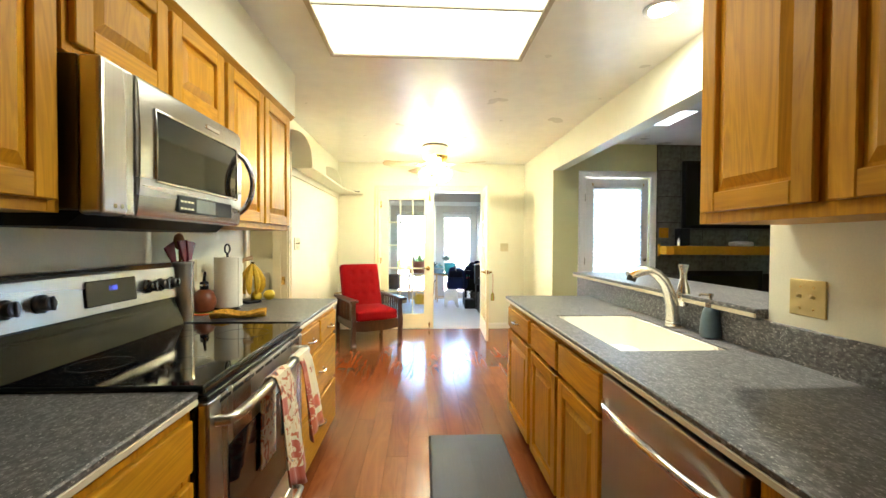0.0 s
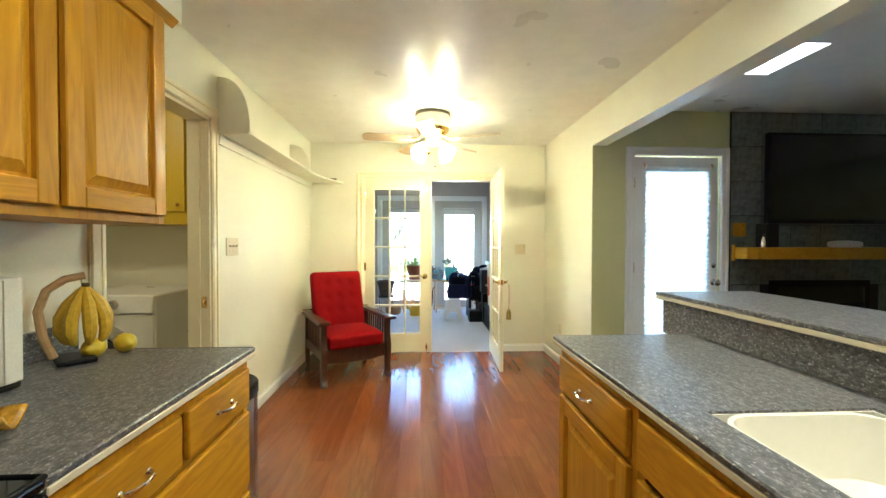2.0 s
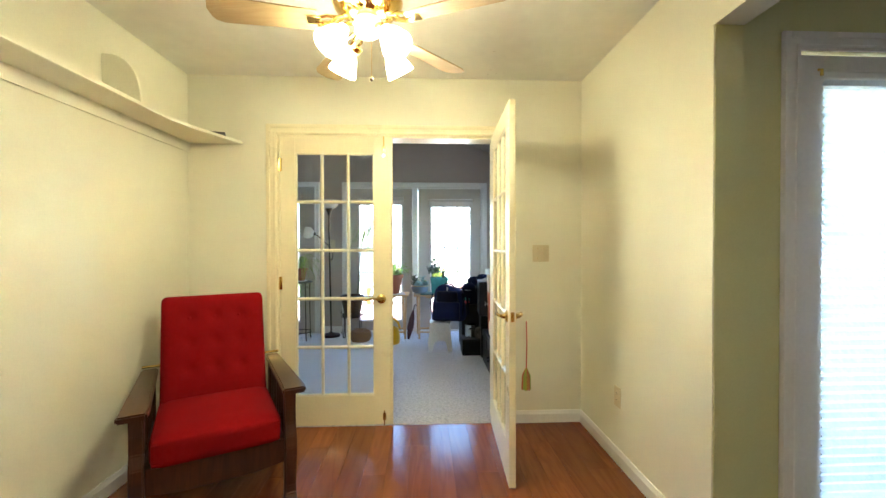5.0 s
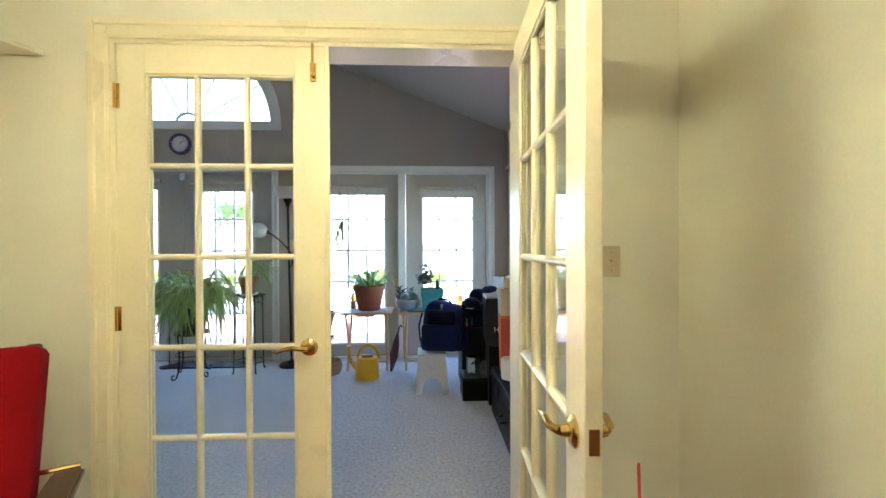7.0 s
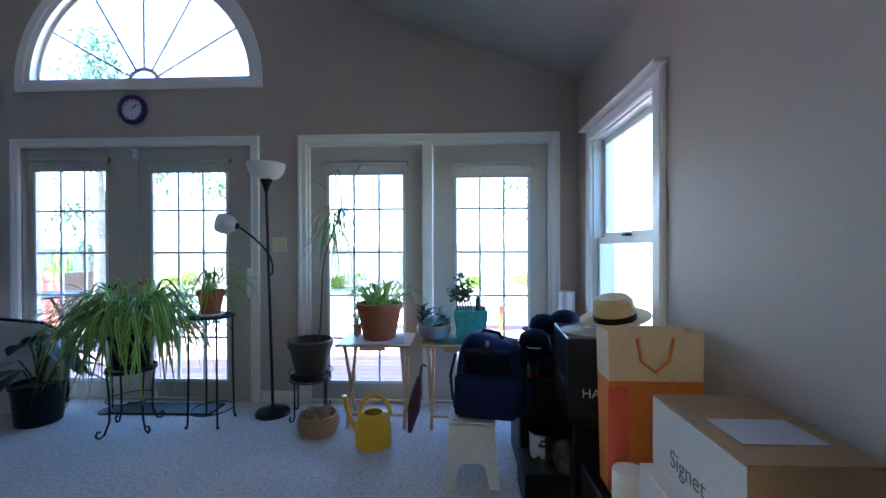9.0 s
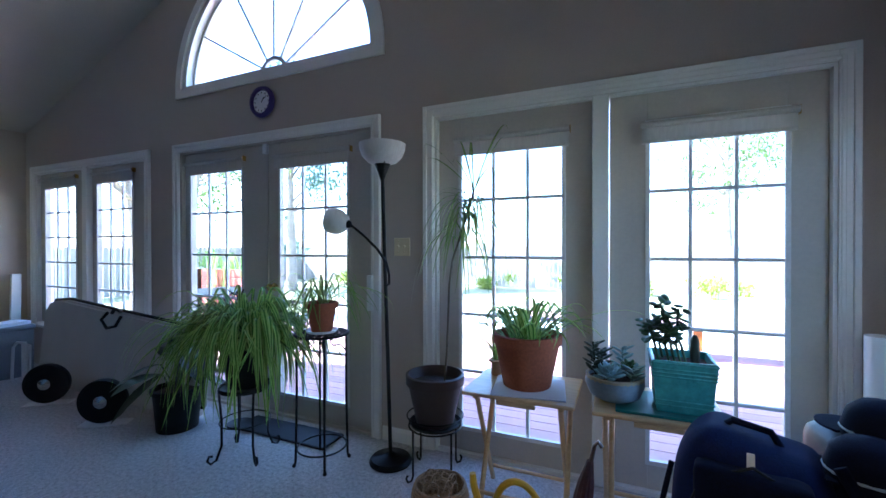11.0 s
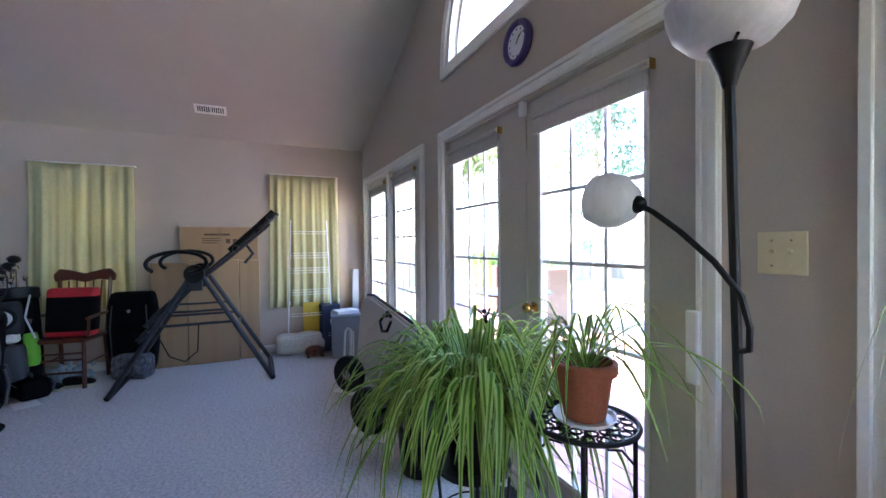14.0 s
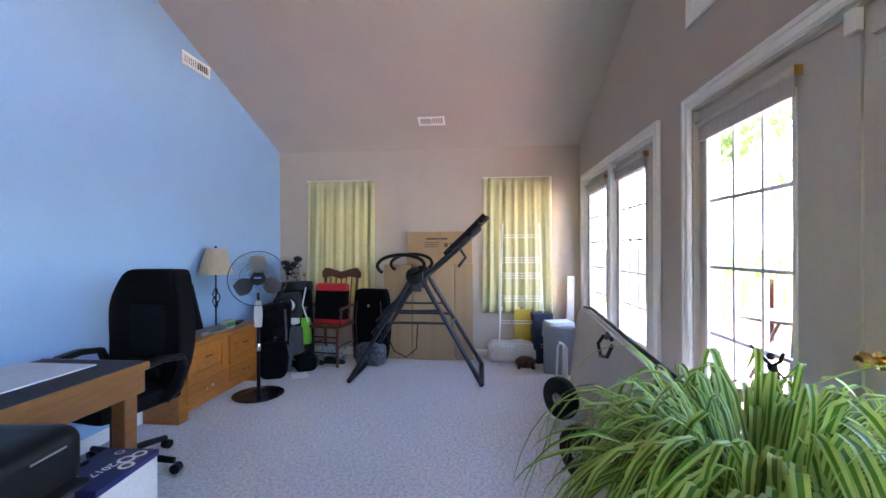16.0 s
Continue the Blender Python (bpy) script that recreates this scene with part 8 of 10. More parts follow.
word("HAR", 0.06, sbx, WHITEPL, Matrix.Translation((-0.10, -0.1108, 0.60)) @ FACE_NY)
part("side_print", box(-0.2212, -0.2203, -0.02, 0.20, 0.60, 0.635), surf("pale strip print", (0.25, 0.25, 0.27), 0.5), sbx, "pale printed strip")
# gift bag
gb = thing("gift_bag", (1.50, 7.12, 0.3525), "orange and cream paper gift bag with ribbon handles", "bag")
OR, CR = surf("orange paper", (0.62, 0.17, 0.02), 0.55, vary=0.06), surf("cream paper", (0.66, 0.50, 0.30), 0.55, vary=0.06)
PK = surf("coral paper", (0.60, 0.09, 0.05), 0.55)
for z0, z1, m in ((0, 0.42, OR), (0.42, 0.60, CR)):
    bm = bmesh.new()
    def ring2(z):
        q = 1 + 0.14 * z
        return [bm.verts.new((x * 0.16 * q, y * 0.06 * q, z)) for x, y in ((-1, -1), (1, -1), (1, 1), (-1, 1))]
    a, b = ring2(z0), ring2(z1)
    for k in range(4):
        bm.faces.new((a[k], a[(k + 1) % 4], b[(k + 1) % 4], b[k]))
    if z0 == 0:
        bm.faces.new(a[::-1])
    p = part("bag_wall", bm, m, gb)
    so = p.modifiers.new("thickness", "SOLIDIFY")
    so.thickness = 0.003
part("side_fold", box(-0.175, -0.10, -0.0695, -0.0685, 0.02, 0.40), PK, gb, "coral side stripe")
part("handle", tube([(-0.07, -0.070, 0.58), (-0.06, -0.078, 0.50), (-0.01, -0.08, 0.46), (0.04, -0.078, 0.50), (0.06, -0.070, 0.58)], 0.006), OR, gb, "orange ribbon handle", True)
# hats
STRAW = surf("woven straw", (0.62, 0.45, 0.22), 0.85, vary=0.1, bump=0.5, bscale=160)
ht = thing("straw_hat", (1.565, 7.62, 0.895), "straw trilby hat with a black band", "hat", tilt=(6, -10))
ht.scale = (1.2, 1.2, 1.25)
part("brim", lathe([(0.07, 0.004), (0.11, 0.0), (0.14, 0.012), (0.142, 0.016), (0.11, 0.005), (0.07, 0.010)], cap=False), STRAW, ht, "", True)
part("crown", lathe([(0.085, 0.004), (0.083, 0.05), (0.078, 0.085), (0.06, 0.10), (0.03, 0.092), (0.001, 0.086)], cap=False), STRAW, ht, "", True)
part("band", lathe([(0.0865, 0.006), (0.0855, 0.032), (0.083, 0.032), (0.084, 0.006)], cap=False), BLACK, ht, "black ribbon band", True)
h2 = thing("sun_hat", (1.41, 7.56, 0.852), "flattened pale straw sun hat with a white label", "hat")
part("brim", lathe([(0.001, 0.02), (0.06, 0.03), (0.075, 0.02), (0.13, 0.006), (0.132, 0.002), (0.07, 0.012), (0.001, 0.012)], cap=False), surf("pale straw", (0.50, 0.42, 0.31), 0.9, vary=0.12, bump=0.5, bscale=160), h2, "", True)
part("label", box(-0.03, 0.05, -0.075, -0.035, 0.030, 0.033, 0.001), WHITEPL, h2, "white printed label")
part("label_print", box(-0.01, 0.03, -0.062, -0.046, 0.0332, 0.0338), BLACK, h2)
for i, (x, y, z, a) in enumerate(((1.20, 7.83, 0.70, 160), (1.28, 7.95, 0.765, 120), (1.38, 7.88, 0.80, 60))):
    hh = thing("cap", (x, y, z), "dark navy baseball cap on a pile", "cap", rz=a, group="caps on the pile")
    part("crown", lathe([(0.088, 0.0), (0.09, 0.03), (0.078, 0.075), (0.05, 0.10), (0.001, 0.11)], cap=False), NAVY2, hh, "", True)
    bm = prism([(0.06 + 0.0, -0.075)] + [(0.07 + 0.10 * math.cos(radians(q)), 0.078 * math.sin(radians(q))) for q in range(-80, 81, 16)] + [(0.06, 0.075)], 0.0, 0.006, "z")
    part("peak", bm, NAVY2, hh, "", True)
    part("stripe", tube([(0.089 * math.cos(radians(q)), 0.089 * math.sin(radians(q)), 0.022) for q in range(-120, 121, 20)], 0.004), surf("pale stripe", (0.35, 0.40, 0.45), 0.8), hh, "pale stripe", True)
cr = thing("crate", (1.36, 7.90, 0.001), "dark crate heaped with bags and clothes", "crate")
part("crate_body", box(-0.25, 0.30, -0.15, 0.28, 0.0, 0.55, 0.01, seg=2), BLACK, cr)
for i, (x, y, z, r, m) in enumerate(((-0.14, -0.02, 0.56, 0.12, NAVY2), (0.05, 0.05, 0.60, 0.15, BLACK), (0.16, 0.14, 0.58, 0.14, NAVY2), (-0.06, 0.16, 0.60, 0.13, BLACK))):
    part("garment", cushion(x - r, x + r, y - r, y + r, z - 0.03, z + 0.13, 0.02, 6), m, cr, "dark folded clothes", True)
part("garment", cushion(-0.24, -0.12, -0.14, -0.02, 0.56, 0.66, 0.01, 6), surf("striped teal cloth", (0.05, 0.22, 0.20), 0.9, vary=0.5, scale=40), cr, "striped cloth", True)
part("garment", cushion(-0.215, -0.165, -0.17, -0.10, 0.565, 0.595, 0.004, 6), surf("pink cloth", (0.5, 0.09, 0.12), 0.9), cr, "pink cloth", True)
fbx = thing("case", (1.22, 7.60, 0.001), "flat black plastic case on the carpet", "case")
part("shell", box(-0.13, 0.16, -0.12, 0.14, 0.0, 0.17, 0.008, seg=2), BLACK, fbx)
part("lid", box(-0.132, 0.162, -0.122, 0.142, 0.172, 0.185, 0.004), BLACK, fbx)
pt = thing("steel_pot", (1.20, 7.62, 0.1865), "small steel pot standing on the black case", "pot")
part("body", lathe([(0.06, 0), (0.066, 0.004), (0.066, 0.14), (0.07, 0.144), (0.07, 0.15), (0.062, 0.148), (0.06, 0.02)], cap=False), CHROME, pt, "", True)
part("handle", tube([(-0.03, -0.066, 0.10), (-0.025, -0.09, 0.11), (0.025, -0.09, 0.11), (0.03, -0.066, 0.10)], 0.005), BLACK, pt, "", True)
single("bag_of_cables", cushion(-0.09, 0.09, -0.06, 0.06, 0, 0.12, 0.02, 7), surf("grey brown bag", (0.05, 0.045, 0.04), 0.8, vary=0.5, scale=22, bump=0.8, bscale=30, dist=0.02), (1.33, 7.53, 0.1865), "crumpled dark bag on the black case", "bag", smooth=True)
single("orange_pouch", cushion(-0.03, 0.03, -0.02, 0.02, 0, 0.05, 0.006, 6), surf("orange pouch", (0.6, 0.2, 0.02), 0.6), (1.335, 7.455, 0.30), "small orange pouch on the dark bag", "pouch", smooth=True)
rt = thing("paper_roll", (1.60, 8.68, 0.001), "tall white roll of paper standing in the corner", "paper roll")
part("roll", lathe([(0.018, 0), (0.06, 0), (0.06, 0.925), (0.018, 0.925), (0.018, 0.90), (0.001, 0.90)], cap=False, seg=30), WHITEPL, rt, "", True)


# ---- sunroom: lamp, clock, vents ----
fl2 = thing("floor_lamp", (-0.64, 8.58, 0.001), "black torchiere floor lamp with white bowl and reading arm", "floor lamp")
FROST = sheer("white lamp plastic", (0.80, 0.78, 0.76), 0.35, 0.4)
part("base", lathe([(0.001, 0), (0.125, 0), (0.128, 0.012), (0.115, 0.03), (0.04, 0.045), (0.02, 0.06)], cap=False), BLACK, fl2, "weighted black base", True)
part("pole", tube([(0, 0, 0.04), (-0.006, -0.022, 0.7), (-0.008, -0.05, 1.3), (-0.008, -0.07, 1.73)], 0.0115), BLACKMETAL, fl2, "", True)
part("cup", lathe([(0.014, 1.75), (0.022, 1.78), (0.045, 1.835), (0.048, 1.842), (0.02, 1.842)], at=(-0.008, -0.07, -0.068), cap=False), BLACK, fl2, "flared black cup", True)
part("bowl", lathe([(0.045, 1.838), (0.085, 1.850), (0.118, 1.885), (0.132, 1.925), (0.135, 1.955), (0.131, 1.955), (0.126, 1.925), (0.11, 1.888), (0.06, 1.852)], at=(-0.008, -0.07, -0.068), cap=False, seg=36), FROST, fl2, "white bowl shade", True)
part("switch_knob", tube([(0.02, -0.10, 1.77), (0.045, -0.13, 1.77)], 0.004), BLACK, fl2)
arm = part("reading_arm", tube([(-0.006, -0.04, 1.06), (0.030, -0.06, 1.075), (0.042, -0.08, 1.13), (0.030, -0.09, 1.20), (-0.02, -0.105, 1.275), (-0.09, -0.13, 1.35), (-0.15, -0.145, 1.40), (-0.19, -0.155, 1.425)], 0.0075), BLACKMETAL, fl2, "black flexible arm", True)
bm = lathe([(0.022, 0), (0.045, 0.01), (0.072, 0.05), (0.078, 0.085), (0.068, 0.125), (0.064, 0.128), (0.07, 0.085), (0.05, 0.03)], cap=False, seg=28)
bm.transform(Matrix.Translation((-0.19, -0.155, 1.423)) @ Matrix.Rotation(radians(-78), 4, "Y") @ Matrix.Rotation(radians(12), 4, "X"))
part("reading_shade", bm, FROST, arm, "white globe shade", True)
part("arm_socket", ball((-0.19, -0.155, 1.423), 0.024), BLACK, arm, "", True)

ck = thing("wall_clock", (-1.912, SN - 0.001, 2.41), "round wall clock with a purple rim", "clock")
def facing(bm, at=(0, 0, 0)):
    bm.transform(Matrix.Translation(at) @ Matrix.Rotation(radians(90), 4, "X"))
    return bm
part("rim", facing(lathe([(0.085, 0.0), (0.118, 0.0), (0.122, 0.015), (0.112, 0.035), (0.095, 0.038), (0.085, 0.022)], cap=False, seg=40)), surf("purple plastic", (0.045, 0.022, 0.16), 0.3), ck, "purple rim", True)
part("dial", facing(lathe([(0.001, 0.018), (0.086, 0.018)], cap=False, seg=40)), surf("clock dial", (0.78, 0.77, 0.78), 0.4), ck, "white dial")
for i in range(12):
    a = radians(30 * i)
    part("hour_mark", facing(box(0.070 * math.sin(a) - 0.004, 0.070 * math.sin(a) + 0.004, 0.070 * math.cos(a) - 0.005, 0.070 * math.cos(a) + 0.005, 0.0185, 0.0195)), BLACK, ck)
for ang, n, w in ((38, 0.042, 0.006), (48, 0.062, 0.004)):
    bm = box(-w / 2, w / 2, -0.008, n, 0.020, 0.0215)
    bm.transform(Matrix.Rotation(radians(-ang), 4, "Z"))
    part("clock_hand", facing(bm), BLACK, ck)

def vent(m, w, h, label):
    v = thing("air_vent", (0, 0, 0), label, "vent")
    v.matrix_basis = m
    # Flat black sheet that stands for the shade between the slats.
    part("backing", box(-w / 2 + 0.02, w / 2 - 0.02, -0.004, -0.0005, -h / 2 + 0.02, h / 2 - 0.02), BLACK, v, "black sheet for the duct's shade")
    bm = bmesh.new()
    for q in ((-w / 2, w / 2, -h / 2, -h / 2 + 0.028), (-w / 2, w / 2, h / 2 - 0.028, h / 2), (-w / 2, -w / 2 + 0.028, -h / 2 + 0.028, h / 2 - 0.028), (w / 2 - 0.028, w / 2, -h / 2 + 0.028, h / 2 - 0.028)):
        box(q[0], q[1], -0.010, 0, q[2], q[3], 0.003, bm)
    part("frame", bm, TRIM, v)
    n = 12
    for i in range(n):
        x = -w / 2 + 0.04 + (w - 0.08) * i / (n - 1)
        bm = box(-0.0015, 0.0015, -0.012, 0.0, -h / 2 + 0.028, h / 2 - 0.028)
        bm.transform(Matrix.Translation((x, -0.003, 0)) @ Matrix.Rotation(radians(35 if i < n / 2 else -35), 4, "Z"))
        part("slat", bm, TRIM, v)
    return v
ang = math.degrees(math.atan(slope))
cx = -5.02
vent(Matrix.Translation((cx, 7.08, EAVE + slope * (cx - SW) - 0.001)) @ Matrix.Rotation(radians(-ang), 4, "Y") @ Matrix.Rotation(radians(90), 4, "Z") @ Matrix.Rotation(radians(90), 4, "X"), 0.30, 0.15, "white louvred air vent in the sloping ceiling")
vent(Matrix.Translation((-3.98, SS, 3.018)) @ Matrix.Rotation(radians(180), 4, "Z") @ Matrix.Rotation(radians(0), 4, "Y"), 0.365, 0.12, "white louvred air vent high on the blue wall")
single("floor_mat", box(-0.40, 0.40, -0.11, 0.11, 0, 0.018, 0.005), surf("black rubber mat", (0.012, 0.012, 0.012), 0.7, bump=0.5, bscale=60), (-1.50, 8.63, 0.001), "black rubber mat at the glazed doors", "mat")

# balancing ornament behind the plants
orn = bmesh.new()
lathe([(0.09, 0), (0.09, 0.01), (0.02, 0.02)], orn)
tube([(0, 0, 0.01), (0, 0, 0.79)], 0.006, orn)
tube(arc((0.01, 0, 0.775), 0.065, 0, 180, 12, "xz", 0.055), 0.012, orn, r_end=0.009)
tube([(0.03, 0, 0.825), (0.015, 0, 0.87), (-0.005, 0, 0.915), (-0.012, 0, 0.935)], 0.011, orn, r_end=0.015)
ball((-0.018, 0, 0.962), 0.013, orn, 10)
tube([(-0.01, 0, 0.93), (-0.05, 0, 0.945), (-0.10, 0, 0.965)], 0.006, orn)
tube([(-0.01, 0, 0.93), (0.025, 0, 0.955), (0.04, 0, 0.985)], 0.006, orn)
tube([(-0.12, 0, 0.975), (0.0, 0, 0.925), (0.15, 0, 0.865)], 0.004, orn)
single("garden_ornament", orn, BLACKMETAL, (-1.92, 8.60, 0.001), "slim dark metal balancing ornament by the window", "ornament", smooth=True)


# ---- sunroom: west end ----
# folded cot against the glazing
ct2 = thing("folded_cot", (-3.3, 8.50, 0.001), "folded grey camp bed standing on edge by the window", "folding bed")
GREYC = surf("grey canvas", (0.56, 0.52, 0.47), 0.9, vary=0.06, bump=0.4, bscale=160)
out = [(-1.12, 0.02), (1.05, 0.02), (1.10, 0.10), (1.05, 0.60), (0.85, 0.68), (-0.80, 0.80), (-1.05, 0.78), (-1.13, 0.68)]
bm = prism(out, -0.05, 0.05, "y", None, 0.02)
bm.transform(Matrix.Rotation(radians(-6), 4, "X"))
part("mattress_panel", bm, GREYC, ct2, "grey canvas panel", True)
bm = tube([(1.10, 0, 0.10), (1.055, 0, 0.61), (0.85, 0, 0.69), (0.0, 0, 0.752), (-0.80, 0, 0.812), (-1.05, 0, 0.79), (-1.14, 0, 0.68), (-1.12, 0, 0.3)], 0.014)
bm.transform(Matrix.Rotation(radians(-6), 4, "X"))
part("edge_frame", bm, BLACK, ct2, "black tube frame", True)
bm = tube([(0.10, -0.08, 0.76), (0.05, -0.10, 0.70), (0.14, -0.11, 0.64), (0.24, -0.10, 0.66), (0.28, -0.08, 0.74)], 0.012)
tube([(0.16, -0.08, 0.76), (0.22, -0.09, 0.80), (0.30, -0.09, 0.78)], 0.014, bm)
part("strap", bm, BLACK, ct2, "black carry strap", True)
# two black exercise wheels
for x, y, a in ((-3.70, 8.24, 38), (-2.83, 8.20, 34)):
    w = thing("exercise_wheel", (x, y, 0.001), "black disc weight on a low pale base", "weight", rz=a, group="disc weights")
    bm = lathe([(0.03, -0.03), (0.155, -0.028), (0.16, -0.015), (0.16, 0.015), (0.155, 0.028), (0.03, 0.03)], seg=36, cap=True)
    bm.transform(Matrix.Translation((0, 0, 0.173)) @ Matrix.Rotation(radians(90), 4, "X"))
    part("disc", bm, BLACK, w, "", True)
    bm = lathe([(0.045, 0.0), (0.045, 0.012), (0.03, 0.016), (0.012, 0.03), (0.001, 0.031)], seg=20)
    bm.transform(Matrix.Translation((0, -0.03, 0.173)) @ Matrix.Rotation(radians(90), 4, "X"))
    part("hub", bm, STEEL, w, "steel hub", True)
    part("base", box(-0.15, 0.17, -0.05, 0.06, 0, 0.012, 0.004), WHITEPL, w, "pale flat base")
# grey bin, white panel, board, navy box
bn2 = thing("file_bin", (-4.98, 8.46, 0.001), "grey plastic file bin with papers on its lid", "bin", rz=-8)
GREYP = surf("grey plastic", (0.24, 0.25, 0.26), 0.45)
part("body", prism([(-0.13, 0), (0.13, 0), (0.15, 0.47), (-0.15, 0.47)], -0.16, 0.16, "y", None, 0.008), GREYP, bn2)
part("lid", box(-0.16, 0.16, -0.17, 0.17, 0.47, 0.51, 0.008), GREYP, bn2, "ribbed lid")
part("rib", box(-0.155, 0.155, -0.175, -0.16, 0.40, 0.42, 0.003), GREYP, bn2)
single("papers", box(-0.10, 0.10, -0.13, 0.13, 0, 0.035, 0.002), surf("paper pages", (0.75, 0.75, 0.76), 0.8, vary=0.05), (-4.97, 8.46, 0.512), "small stack of white papers on the bin", "papers", rz=12)
wp = thing("folding_tray", (-4.62, 8.40, 0.001), "white plastic folding frame leaning on the cot", "folding frame", rz=14)
bm = tube([(-0.07, 0.0, 0.02), (-0.08, 0.02, 0.33), (-0.05, 0.03, 0.38), (0.05, 0.03, 0.38), (0.08, 0.02, 0.33), (0.07, 0, 0.02)], 0.012)
part("frame", bm, WHITEPL, wp, "", True)
part("panel", prism([(0.0, 0.05), (0.09, 0.03), (0.10, 0.36), (0.0, 0.38)], 0.03, 0.045, "y"), WHITEPL, wp)
bd = single("white_board", prism([(-0.04, 0), (0.04, 0), (0.06, 1.0), (-0.02, 1.0)], -0.02, 0.02, "x", None, 0.003), WHITEPL, (-5.40, 8.66, 0.001), "tall white shelf board leaning in the corner", "board")
nb = thing("storage_box", (-5.36, 8.33, 0.001), "tall dark navy box by the curtain", "box", rz=4)
part("body", box(-0.10, 0.10, -0.11, 0.11, 0.0, 0.56, 0.006), surf("dark navy card", (0.014, 0.018, 0.04), 0.5), nb)
part("lid", box(-0.104, 0.104, -0.114, 0.114, 0.50, 0.575, 0.006), surf("navy lid", (0.018, 0.022, 0.05), 0.5), nb)
single("yellow_panel", box(-0.01, 0.01, -0.10, 0.10, 0, 0.50, 0.003), surf("yellow card", (0.62, 0.42, 0.03), 0.6), (-5.42, 8.12, 0.10), "yellow card standing behind the rack", "card")
rr = thing("rolled_rug", (-5.38, 7.70, 0.001), "rolled cream quilt lying along the wall", "quilt")
bm = cushion(-0.13, 0.13, 0.0, 0.66, 0.0, 0.22, 0.02, 9)
for v in bm.verts:
    v.co.z += 0.012 * math.sin(20 * v.co.y) * (v.co.z / 0.22)
    v.co.x += 0.012 * math.sin(16 * v.co.y + 1)
part("roll", bm, surf("cream quilt", (0.62, 0.57, 0.47), 0.95, vary=0.1, bump=0.6, bscale=40, dist=0.006), rr, "", True)
tt = thing("wicker_turtle", (-5.12, 8.12, 0.001), "small brown carved turtle on the carpet", "ornament")
bm = ball((0, 0, 0.055), 0.10, None, 16, (1, 1.15, 0.65))
for a in (35, 145, 215, 325):
    tube([(0.07 * math.cos(radians(a)), 0.08 * math.sin(radians(a)), 0.04), (0.12 * math.cos(radians(a)), 0.15 * math.sin(radians(a)), 0.012)], 0.02, bm, 8)
ball((0.10, 0.0, 0.08), 0.035, bm, 10)
part("turtle", bm, surf("carved brown wood", (0.13, 0.045, 0.025), 0.5, vary=0.3, scale=20), tt, "", True)

# white wire rack leaning before the curtain
wr = thing("wire_rack", (-5.415, 8.10, 0.0), "white wire ladder rack leaning at the curtain", "rack")
wr.scale = (1.0, 1.12, 1.02)
WIRE = surf("white coated wire", (0.78, 0.78, 0.77), 0.4)
for s in (-1, 1):
    part("upright", tube([(0.12, s * 0.24, 0.006), (0.05, s * 0.215, 0.8), (0.0, s * 0.19, 1.60)], 0.008), WIRE, wr, "", True)
for z, n in ((1.46, 2), (1.20, 3), (1.02, 3), (0.76, 3), (0.48, 2), (0.22, 2)):
    f = z / 1.6
    hw = 0.24 - 0.05 * f
    bm = bmesh.new()
    for k in range(n):
        tube([(0.12 - 0.12 * f + 0.005, -hw, z - 0.03 * k), (0.12 - 0.12 * f + 0.05, -hw + 0.03, z - 0.03 * k), (0.12 - 0.12 * f + 0.05, hw - 0.03, z - 0.03 * k), (0.12 - 0.12 * f + 0.005, hw, z - 0.03 * k)], 0.004, bm, 6)
    for k in range(9):
        y = -hw + 0.04 + (2 * hw - 0.08) * k / 8
        tube([(0.12 - 0.12 * f + 0.05, y, z), (0.12 - 0.12 * f + 0.05, y, z - 0.03 * (n - 1))], 0.0025, bm, 5)
    part("basket_shelf", bm, WIRE, wr, "wire basket shelf")

# cardboard panels and boxes
def flatbox(loc, w, d, h, label, rz=0, lean=0):
    b = thing("cardboard_box", loc, label, "box", rz, "flat cardboard boxes", tilt=(0, lean))
    part("carton", box(-d / 2, d / 2, 0, w, 0, h, 0.004), KRAFT, b)
    part("seam", box(d / 2, d / 2 + 0.001, w * 0.5 - 0.03, w * 0.5 + 0.03, 0.0, h), surf("brown tape", (0.33, 0.20, 0.10), 0.35), b)
    return b
b = flatbox((-5.47, 6.72, 0.001), 0.80, 0.07, 1.54, "tall flat cardboard box against the wall")
INK = surf("brown ink", (0.10, 0.06, 0.03), 0.7)
for i, (y0, y1, z) in enumerate(((0.24, 0.50, 1.44), (0.22, 0.40, 1.40), (0.22, 0.40, 1.375), (0.22, 0.38, 1.35))):
    part("print_bar", box(0.0352, 0.0360, y0, y1, z, z + (0.022 if i == 0 else 0.010)), INK, b)
for y in (0.46, 0.53):
    part("print_mark", box(0.0352, 0.0360, y, y + 0.045, 1.35, 1.40), INK, b)
flatbox((-5.37, 6.46, 0.001), 0.34, 0.08, 1.14, "flat cardboard box leaning with others")
flatbox((-5.36, 6.81, 0.001), 0.50, 0.09, 1.16, "large flat cardboard box in front")
flatbox((-5.38, 7.32, 0.001), 0.21, 0.07, 1.15, "narrow flat cardboard box beside the rack")

